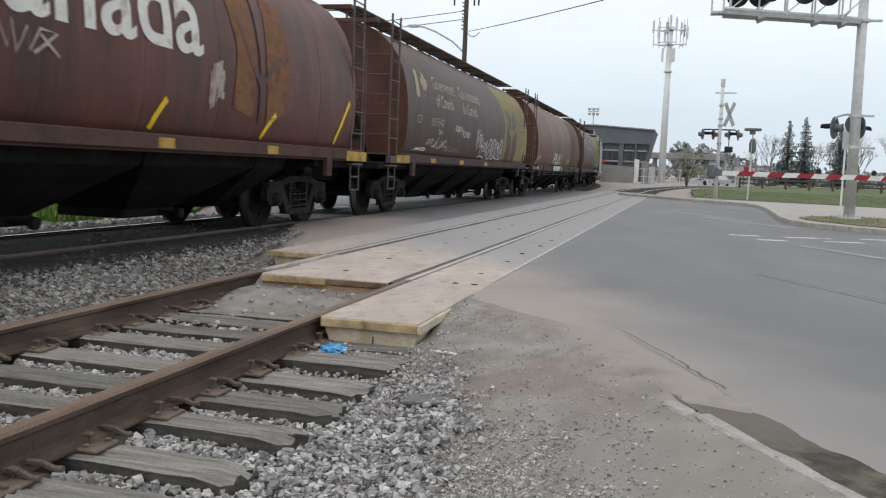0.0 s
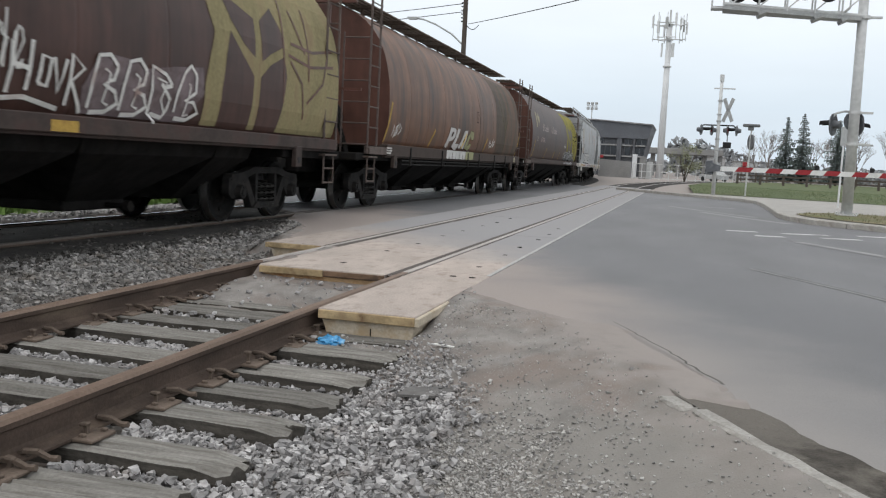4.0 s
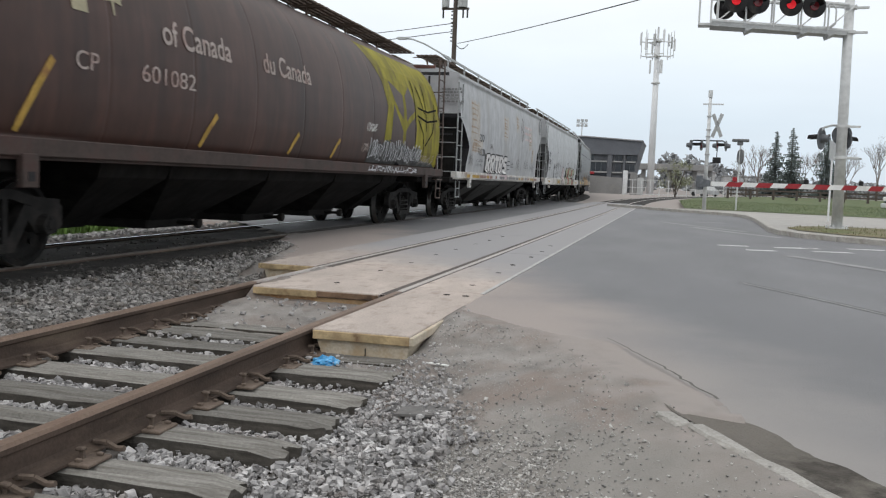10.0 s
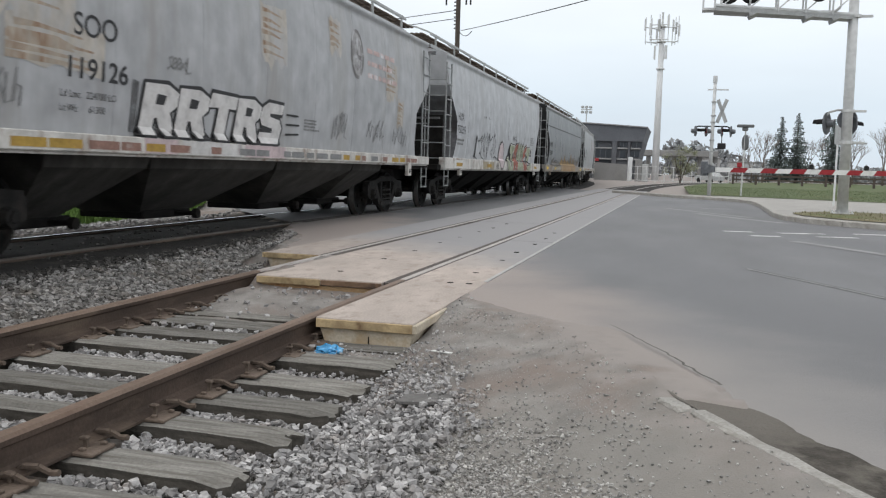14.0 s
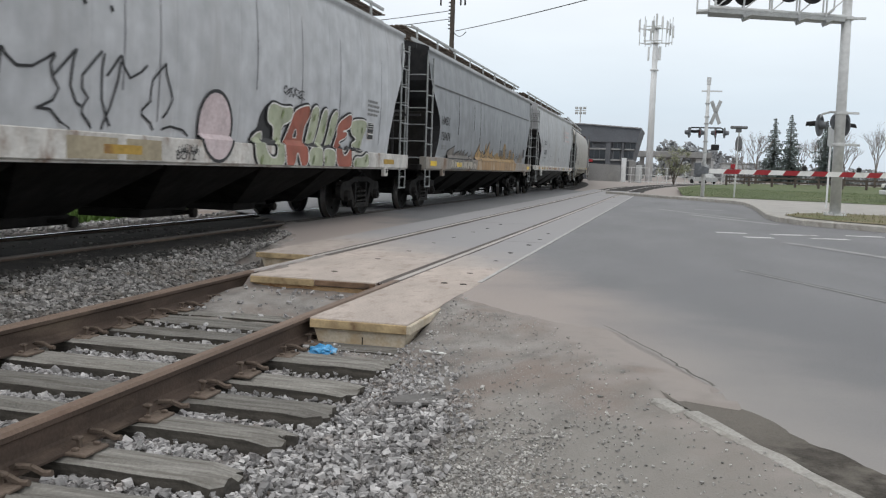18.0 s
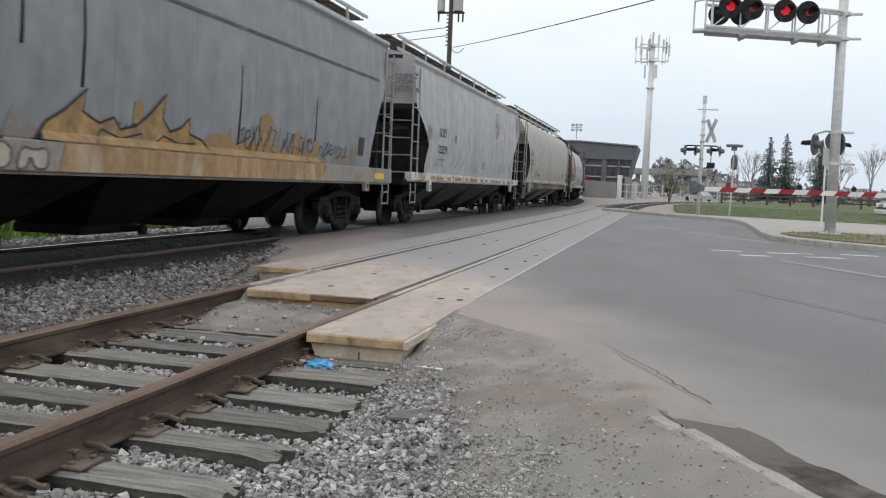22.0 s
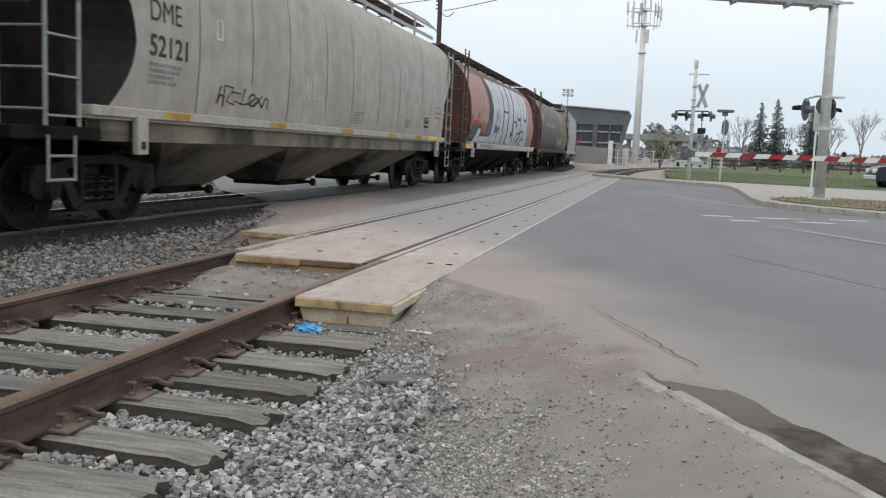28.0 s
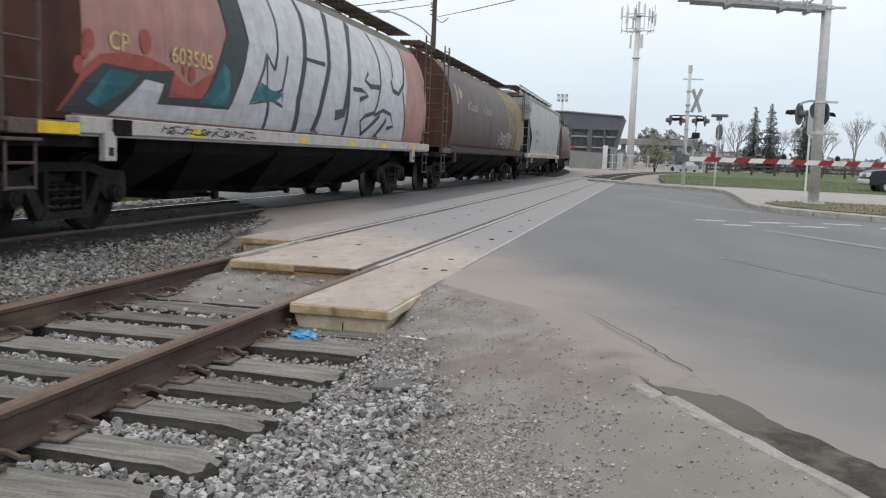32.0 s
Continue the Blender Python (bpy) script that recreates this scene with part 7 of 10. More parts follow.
def car_colours(n):
    """Grey car with the large green and orange sprayed letters."""
    p = car_paint("weathered_grey_paint", (0.58, 0.59, 0.61), (0.5, 0.5, 0.51), 0.3, 0.08)
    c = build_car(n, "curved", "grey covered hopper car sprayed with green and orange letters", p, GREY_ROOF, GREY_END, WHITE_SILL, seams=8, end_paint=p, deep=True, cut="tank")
    k = "curved"
    green = mat("pale_green_spray", (0.36, 0.385, 0.275), 0.6, 0, 0.22, 2, 6, 0.01, (0.25, 0.28, 0.19), 0.4, 3)
    olive = mat("olive_spray", (0.2, 0.24, 0.12), 0.7)
    orange = mat("orange_red_spray", (0.32, 0.098, 0.066), 0.6, 0, 0.25, 2, 6, 0.01, (0.24, 0.09, 0.06), 0.4, 3)
    bm = bm_new()
    poly(bm, rounded([(1.04, 2.00), (0.73, 1.77), (0.67, 1.54), (0.51, 1.51), (0.44, 1.37), (0.54, 1.15), (0.92, 1.08), (1.24, 1.13), (1.50, 1.52), (1.45, 1.80)]))
    decal(c, k, "spray_ground", bm, M_INK, 0.008, "black sprayed ground behind the letter shapes")
    sprayed_letter = lambda m, pts, hole=None: round_letter(c, k, m, M_LETTER, pts, hole)
    sprayed_letter(green, [(1.08, 1.97), (1.45, 1.91), (1.84, 1.96), (1.82, 1.78), (1.68, 1.69), (1.44, 1.64), (1.44, 1.38), (1.49, 1.28), (1.49, 0.99), (0.63, 0.98), (0.50, 1.15), (0.48, 1.30), (0.45, 1.38), (0.58, 1.48), (0.79, 1.53), (0.79, 1.39), (0.85, 1.24), (1.04, 1.13), (1.20, 1.16), (1.23, 1.27), (1.17, 1.38), (1.17, 1.62), (0.94, 1.66), (0.93, 1.85)])
    sprayed_letter(orange, [(1.88, 1.90), (2.26, 2.00), (2.51, 2.02), (2.51, 1.83), (2.29, 1.64), (2.28, 1.42), (2.40, 1.28), (2.41, 1.09), (2.23, 0.98), (2.08, 1.05), (1.95, 1.29), (1.88, 1.02), (1.55, 0.98), (1.52, 1.27), (1.47, 1.32), (1.77, 1.69)], [(1.96, 1.64), (1.85, 1.46), (2.04, 1.48)])
    sprayed_letter(green, [(2.41, 1.34), (2.99, 1.37), (3.05, 1.20), (3.01, 0.99), (2.44, 0.98)])
    sprayed_letter(green, [(3.05, 1.34), (3.56, 1.34), (3.64, 1.19), (3.57, 1.00), (3.10, 0.99), (3.08, 1.17)])
    sprayed_letter(green, [(2.58, 1.97), (2.78, 2.05), (2.92, 1.96), (2.85, 1.68), (2.68, 1.35), (2.35, 1.35), (2.49, 1.65)])
    sprayed_letter(green, [(3.04, 1.96), (3.23, 2.03), (3.31, 1.92), (3.11, 1.33), (2.74, 1.35), (2.91, 1.65)])
    sprayed_letter(green, [(3.52, 1.96), (3.73, 2.03), (3.79, 1.90), (3.52, 1.38), (3.20, 1.34), (3.32, 1.55), (3.39, 1.79)])
    sprayed_letter(orange, [(3.83, 1.83), (4.45, 2.04), (4.51, 1.87), (4.43, 1.73), (3.99, 1.66), (4.31, 1.68), (4.27, 1.56), (3.84, 1.47), (4.08, 1.43), (3.89, 1.34), (4.09, 1.20), (4.39, 1.43), (4.45, 1.27), (4.46, 1.00), (3.73, 0.99), (3.63, 1.24), (3.64, 1.40), (3.77, 1.58), (3.74, 1.68)])
    sprayed_letter(green, [(4.58, 1.92), (5.33, 1.95), (5.33, 1.76), (5.14, 1.61), (5.07, 1.34), (4.69, 1.36), (4.50, 1.46), (4.87, 1.55), (4.47, 1.64), (4.45, 1.81)])
    sprayed_letter(green, [(4.58, 1.23), (5.03, 1.21), (5.30, 1.34), (5.45, 1.20), (5.39, 1.01), (4.49, 1.00)])
    for y, z in [(1.45, 1.81), (1.27, 1.38), (0.69, 1.11), (2.69, 1.83), (2.56, 1.53), (3.14, 1.67), (3.46, 1.63), (5.07, 1.74), (4.96, 1.47), (2.61, 1.14), (3.15, 1.14), (4.65, 1.10), (5.25, 1.20)]:
        bm = bm_new()
        poly(bm, [(y + 0.035 * math.cos(a) + 0.03 * math.sin(a), z + 0.075 * math.sin(a)) for a in np.arange(0, 6.2, 0.6)])
        decal(c, k, "spray_spot", bm, olive, 0.042, "olive sprayed shading")
    bm = bm_new()
    poly(bm, arc(-0.55, 1.52, 0.45, 0.46, 0, 360, 26)[:-1])
    decal(c, k, "pink_patch", bm, mat("pink_spray", (0.55, 0.46, 0.47), 0.7, 0, 0.12, 3, 20, 0.02), 0.012, "pale round sprayed patch")
    bm = bm_new()
    stroke(bm, arc(-0.55, 1.52, 0.45, 0.46, 0, 370, 26), 0.045)
    decal(c, k, "patch_outline", bm, M_INK, 0.018)
    bm = bm_new()
    for pts in ([(-4.43, 2.03), (-4.34, 1.9), (-4.13, 1.86), (-3.95, 1.93), (-3.72, 2.06)], [(-3.72, 2.04), (-3.84, 1.86), (-3.64, 1.79), (-3.66, 1.66), (-3.8, 1.55), (-4.07, 1.49), (-3.85, 1.55), (-3.66, 1.48), (-3.55, 1.33)],
                [(-3.4, 2.14), (-3.75, 1.83)], [(-2.99, 2.17), (-3.2, 1.98), (-3.4, 1.8), (-3.19, 1.72), (-3.2, 1.62), (-3.36, 1.53), (-3.2, 1.48), (-3.12, 1.36)], [(-3.4, 2.14), (-3.5, 1.9), (-3.46, 1.64), (-3.3, 1.58)],
                [(-2.95, 2.15), (-3.02, 1.8), (-2.92, 1.55), (-2.8, 1.4)], [(-2.66, 2.17), (-2.9, 1.92)], [(-2.66, 2.17), (-2.56, 1.95), (-2.4, 1.94), (-2.16, 2.12)], [(-2.66, 2.1), (-2.74, 1.7), (-2.9, 1.5), (-2.94, 1.36)],
                [(-1.77, 2.19), (-1.95, 2.05), (-2.12, 1.9), (-2.02, 1.8), (-2.1, 1.66), (-2.35, 1.57), (-2.1, 1.55), (-1.98, 1.4)], [(-1.78, 2.18), (-1.74, 1.95), (-1.58, 1.85), (-1.62, 1.7), (-1.8, 1.55)], [(-1.8, 1.42), (-1.45, 1.5), (-1.2, 1.36)]):
        soft = [pts[0]] + [((a[0] + b[0]) / 2, (a[1] + b[1]) / 2) for a, b in zip(pts, pts[1:])] + [pts[-1]]
        stroke(bm, soft, 0.03)
    stroke(bm, [(-4.47, 2.03), (-4.52, 1.75), (-4.56, 1.52), (-4.62, 1.36)], 0.09, w1=0.2)
    for y in (-3.5, -3.3, -2.85):
        stroke(bm, [(y, 2.66), (y + 0.03, 2.6)], 0.05)
    decal(c, k, "zigzag_tag", bm, M_INK, 0.012, "jagged black sprayed line tag")
    for j, (y, z, w, h, lw, m) in enumerate(((-1.55, 1.12, 0.5, 0.14, 0.018, M_INK), (1.5, 2.08, 0.8, 0.18, 0.02, M_INK))):
        bm = bm_new()
        tag_scrawl(bm, y, z, w, h, 230 + j, lw, 7)
        decal(c, k, "spray_tag", bm, m, 0.012, "sprayed scrawl")
    data_plate(c, k, 5.46, 1.58, 0.34, 0.33)
    bm = bm_new()
    poly(bm, [(-6.95, 1.95), (-5.95, 1.95), (-5.95, 2.68), (-6.95, 2.68)])
    decal(c, k, "number_panel", bm, mat("dull_grey_patch", (0.47, 0.478, 0.5), 0.7, 0, 0.08, 2, 10, 0.01), 0.004, "dull grey repainted patch")
    for y0, y1, m in ((-3.6, -2.75, "tan_sill_patch"), (-2.6, -1.9, "tan_sill_patch"), (-7.2, -6.2, "white_sill_patch")):
        bm = bm_new()
        poly(bm, [(y0, 1.05), (y1, 1.05), (y1, 1.28), (y0, 1.28)])
        for v in bm.verts:
            v.co.x = 1.6225
        part("sill_patch", bm, mat(m, (0.36, 0.31, 0.22) if "tan" in m else (0.6, 0.59, 0.57), 0.75, 0, 0.15, 3, 20, 0.02), c, "repainted patch on the sill")
    decal(c, k, "lettering", letters("HLMX", -6.85, 2.36, 0.22, 0.8, 0.0), M_INK, 0.006)
    decal(c, k, "lettering", letters("750393", -6.88, 2.01, 0.22, 1.05, 0.012), M_INK, 0.006)
    bm = bm_new()
    print_bars(bm, -6.8, 1.8, 2, 0.8, 0.06, 77)
    print_bars(bm, 5.4, 2.3, 4, 0.7, 0.05, 78)
    tagged(decal(c, k, "small_print", bm, M_INKDIM, 0.006), kind="stuff")
    seam_stains(c, k, [(-5.6, 3.4, 1.35), (-2.6, 3.4, 1.8), (-1.9, 3.3, 1.5), (0.6, 3.5, 2.1), (2.2, 3.4, 2.0), (3.9, 3.3, 1.9), (6.2, 3.2, 1.5)], mat("grey_seam_grime", (0.2, 0.2, 0.21), 0.8), 0.03)
    bm = letters("BOYZ", -1.6, 1.07, 0.12, 1.1, 0.004)
    for v in bm.verts:
        v.co.x = 1.626
    part("sill_lettering", bm, M_INK, c, "black sprayed word on the sill")
    reflectors(c, (-7.0, -3.0, 6.4), M_OCHRE, 1.16, 0.1, 0.7)
    return c


def car_slate(n):
    """Blue-grey car whose lower edge is oversprayed in orange."""
    p = car_paint("slate_grey_paint", (0.3, 0.312, 0.327), (0.25, 0.26, 0.272), 0.3, 0.1)
    sill = mat("grimy_grey_sill", (0.3, 0.275, 0.245), 0.75, 0, 0.35, 1.2, 25, 0.1, (0.19, 0.12, 0.08), 0.4, 1.2, (1, 1.2, 0.6))
    c = build_car(n, "curved", "slate grey covered hopper car with orange overspray along its sill", p, GREY_ROOF, BLACK_END, sill, seams=8, end_paint=BLACK_END, deep=True, cut="tank")
    k = "curved"
    bm = bm_new()
    stroke(bm, [(-7.7, 3.11), (7.4, 3.11)], 0.045)
    decal(c, k, "side_rib", bm, M_INKDARK, 0.012)
    decal(c, k, "lettering", letters("HMBX", -6.9, 2.19, 0.22, 1.0, 0.012), M_INK, 0.006)
    decal(c, k, "lettering", letters("750474", -6.87, 1.79, 0.22, 1.05, 0.012), M_INK, 0.006)
    bm = bm_new()
    print_bars(bm, -6.8, 1.62, 2, 0.7, 0.04, 15)
    tagged(decal(c, k, "small_print", bm, M_INKDIM, 0.006), kind="stuff")
    # rusty haze over the lower side
    haze = bm_new()
    hr = random.Random(29)
    for q in range(34):
        y, w = -3.2 + 0.28 * q + hr.uniform(-0.1, 0.1), hr.uniform(0.16, 0.4)
        h = hr.uniform(0.1, 0.42) * (1.3 if q > 12 else 0.8)
        poly(haze, [(y, 1.35), (y + w, 1.35), (y + w * 0.8, 1.35 + h * 0.5), (y + w * 0.5, 1.35 + h), (y + w * 0.25, 1.35 + h * 0.6)])
    tagged(decal(c, k, "rust_haze", haze, mat("rusty_haze", (0.25, 0.225, 0.2), 0.7, 0, 0.2, 3, 20, 0.02, (0.21, 0.15, 0.1), 0.45, 3), 0.006, "rust-brown haze creeping up the side"), kind="stuff")
    amber = mat("amber_spray", (0.3, 0.195, 0.085), 0.7, 0, 0.25, 2, 20, 0.02, (0.3, 0.22, 0.13), 0.4, 3)
    rnd = random.Random(17)
    fill = bm_new()
    # overspray creeping up the side, with tall blots, and the coat over the sill
    top = [(-2.5, 1.33)] + [(-2.4 + 0.21 * q, 1.42 + 0.16 * abs(math.sin(1.7 * q)) * rnd.uniform(0.4, 1.3)) for q in range(32)] + [(4.35, 1.33)]
    poly(fill, top[::-1])
    for y, h, w in ((-1.2, 0.55, 0.2), (-1.9, 0.3, 0.35), (1.93, 0.67, 0.5), (3.15, 0.48, 0.4), (4.0, 0.38, 0.3), (0.6, 0.3, 0.5), (-0.4, 0.25, 0.6)):
        poly(fill, [(y, 1.33), (y + w, 1.33), (y + w * 0.96, 1.33 + h * 0.9), (y + w * 0.6, 1.33 + h), (y + w * 0.15, 1.33 + h * 0.92)])
    decal(c, k, "spray_piece", fill, amber, 0.01, "smudged amber overspray")
    flames = [(-2.75, 1.34), (-2.62, 1.52), (-2.35, 1.66), (-2.02, 1.9), (-2.08, 1.66), (-1.8, 1.56), (-1.55, 1.64), (-1.42, 1.52), (-1.12, 1.58), (-0.86, 1.74), (-0.55, 1.99), (-0.6, 1.7), (-0.42, 1.56),
              (-0.18, 1.62), (0.02, 1.76), (0.02, 1.56), (0.34, 1.5), (0.62, 1.34)]
    bm = bm_new()
    stroke(bm, flames, 0.03)
    stroke(bm, [(-1.9, 1.34), (-1.75, 1.5), (-1.4, 1.42), (-1.0, 1.5)], 0.025)
    stroke(bm, [(-0.8, 1.36), (-0.55, 1.5), (-0.2, 1.42), (0.2, 1.45)], 0.025)
    decal(c, k, "spray_outline", bm, M_INK, 0.016)
    bm = bm_new()
    poly(bm, flames)
    decal(c, k, "spray_piece", bm, mat("gold_spray", (0.33, 0.21, 0.09), 0.65, 0, 0.3, 3, 12, 0.02, (0.2, 0.15, 0.1), 0.45, 4), 0.014, "gold sprayed flame shapes edged in black")
    bm = bm_new()
    poly(bm, [(-2.5, 1.04), (4.3, 1.04), (4.6, 1.32), (-2.4, 1.32)])
    for v in bm.verts:
        v.co.x = 1.625
    part("sill_overspray", bm, mat("amber_sill_spray", (0.34, 0.215, 0.11), 0.7, 0, 0.3, 1.5, 10, 0.02, (0.42, 0.36, 0.28), 0.4, 1.2, (1, 2.2, 0.6)), c, "amber sprayed sill")
    fill, line = bm_new(), bm_new()
    for y, w, h in ((-6.19, 0.85, 0.33), (-5.35, 0.62, 0.22), (-4.75, 0.3, 0.26), (-4.42, 0.34, 0.26), (-4.05, 0.4, 0.2), (-3.6, 0.35, 0.12)):
        bubble(fill, line, [(y, 1.33), (y + w * 0.95, 1.33), (y + w, 1.35 + h), (y + w * 0.1, 1.33 + h * 0.6)], 0.03)
    decal(c, k, "spray_piece", fill, mat("grey_brown_spray", (0.17, 0.155, 0.14), 0.7, 0, 0.2, 3, 10, 0.01), 0.012, "grey-brown sprayed block letters")
    decal(c, k, "spray_outline", line, M_INK, 0.018)
    fill, line = bm_new(), bm_new()
    y = -5.9
    for q in range(6):
        w = (0.34, 0.62, 0.4, 0.52, 0.7, 0.44)[q]
        top = 1.31 - 0.02 * (q % 3)
        bubble(fill, line, rounded([(y, 1.05), (y + 0.3 * w, 1.05), (y + (0.4 + 0.05 * (q % 2)) * w, 1.13 + 0.03 * (q % 3)), (y + 0.6 * w, 1.05), (y + w, 1.06), (y + w * 1.02, top), (y + 0.55 * w, top - 0.04 * (q % 2)), (y + 0.08, top)], 1), 0.025)
        y += w + (0.02, 0.07, 0.04)[q % 3]
    for b in (fill, line):
        for v in b.verts:
            v.co.x = 1.624 if b is fill else 1.628
    part("sill_letters", fill, mat("cream_spray", (0.42, 0.38, 0.32), 0.7, 0, 0.15, 3, 10, 0.01, (0.36, 0.32, 0.27), 0.3, 3), c, "cream sprayed letters on the sill")
    part("sill_outline", line, M_INKDARK, c)
    for j, (y, z, w, h) in enumerate(((1.3, 1.4, 1.3, 0.42), (2.8, 1.4, 1.2, 0.36), (4.3, 1.42, 1.3, 0.28), (-2.2, 1.36, 1.2, 0.25))):
        bm = bm_new()
        tag_scrawl(bm, y, z, w, h, 270 + j, 0.022, 6)
        decal(c, k, "spray_tag", bm, M_INK, 0.012, "dark sprayed scrawl")
    bm = bm_new()
    poly(bm, [(6.3, 1.55), (6.6, 1.55), (6.6, 1.9), (6.3, 1.9)])
    decal(c, k, "data_plate", bm, M_INK, 0.01)
    seam_stains(c, k, [(-3.0, 3.0, 2.2), (-2.1, 3.1, 1.9), (1.35, 2.6, 1.5), (4.1, 2.4, 1.6), (-5.0, 3.1, 2.0)], M_UNDER, 0.05)
    reflectors(c, (-8.0, -5.2, 3.2, 7.2), M_YELLOW, 1.17, 0.12, 0.6)
    return c


def car_sand(n, plain=False):
    """Long sand-grey car with painted hoppers."""
    p = car_paint("sand_grey_paint", (0.47, 0.437, 0.395), (0.4, 0.37, 0.33), 0.3, 0.08)
    hop = mat("sand_hopper_grime", (0.2, 0.178, 0.14), 0.8, 0, 0.3, 1.0, 20, 0.05, (0.05, 0.045, 0.04), 0.5, 0.6, (1, 1, 0.5))
    sill = mat("sand_white_sill", (0.4, 0.38, 0.34), 0.75, 0, 0.2, 2, 25, 0.1, (0.33, 0.29, 0.24), 0.3, 2)
    c = build_car(n, "long", "long sand-grey covered hopper car with small dark lettering", p, p, BLACK_END, sill, seams=9, hopper=hop, end_paint=p)
    k = "long"
    if not plain:
        decal(c, k, "lettering", letters("DME", -6.92, 2.42, 0.26, 1.0, 0.0), M_INK, 0.006)
        decal(c, k, "lettering", letters("52121", -6.92, 2.02, 0.25, 1.08, 0.015), M_INK, 0.006)
        bm = bm_new()
        tag_scrawl(bm, -5.22, 1.52, 1.65, 0.28, 301, 0.028, 7)
        decal(c, k, "spray_tag", bm, M_INK, 0.012, "black sprayed scrawl")
        bm = bm_new()
        tag_scrawl(bm, -2.15, 1.75, 0.5, 0.48, 302, 0.03, 3)
        decal(c, k, "spray_tag", bm, M_LETTER, 0.012, "white sprayed scrawl")
    bm = bm_new()
    print_bars(bm, -6.9, 1.9, 4, 0.7, 0.04, 31)
    print_bars(bm, 0.3, 1.7, 5, 0.55, 0.03, 32)
    print_bars(bm, 4.0, 1.7, 4, 0.55, 0.03, 33)
    print_bars(bm, 6.77, 2.12, 3, 0.62, 0.05, 34, 2.6)
    tagged(decal(c, k, "small_print", bm, M_INKDIM, 0.006), kind="stuff")
    data_plate(c, k, 5.7, 1.57, 0.47, 0.31)
    bm = bm_new()
    stroke(bm, [(-5.3, 2.4), (-5.15, 2.4), (-5.15, 2.65), (-5.3, 2.65), (-5.3, 2.4)], 0.025)
    decal(c, k, "plate_border", bm, M_WHITE, 0.012)
    seam_stains(c, k, [(-5.75, 3.6, 1.33), (-4.2, 3.5, 1.9), (-2.85, 3.5, 1.33), (-1.2, 3.4, 1.6), (0.2, 3.5, 1.33), (1.9, 3.4, 1.5), (3.4, 3.5, 1.33), (5.4, 3.5, 1.4)], mat("seam_grime", (0.16, 0.15, 0.135), 0.8), 0.03)
    reflectors(c, (-6.6, -3.6, -0.4, 2.6, 4.8), M_OCHRE, 1.33, 0.09, 0.6)
    reflectors(c, (6.05,), M_YELLOW, 1.335, 0.09, 0.98)
    return c


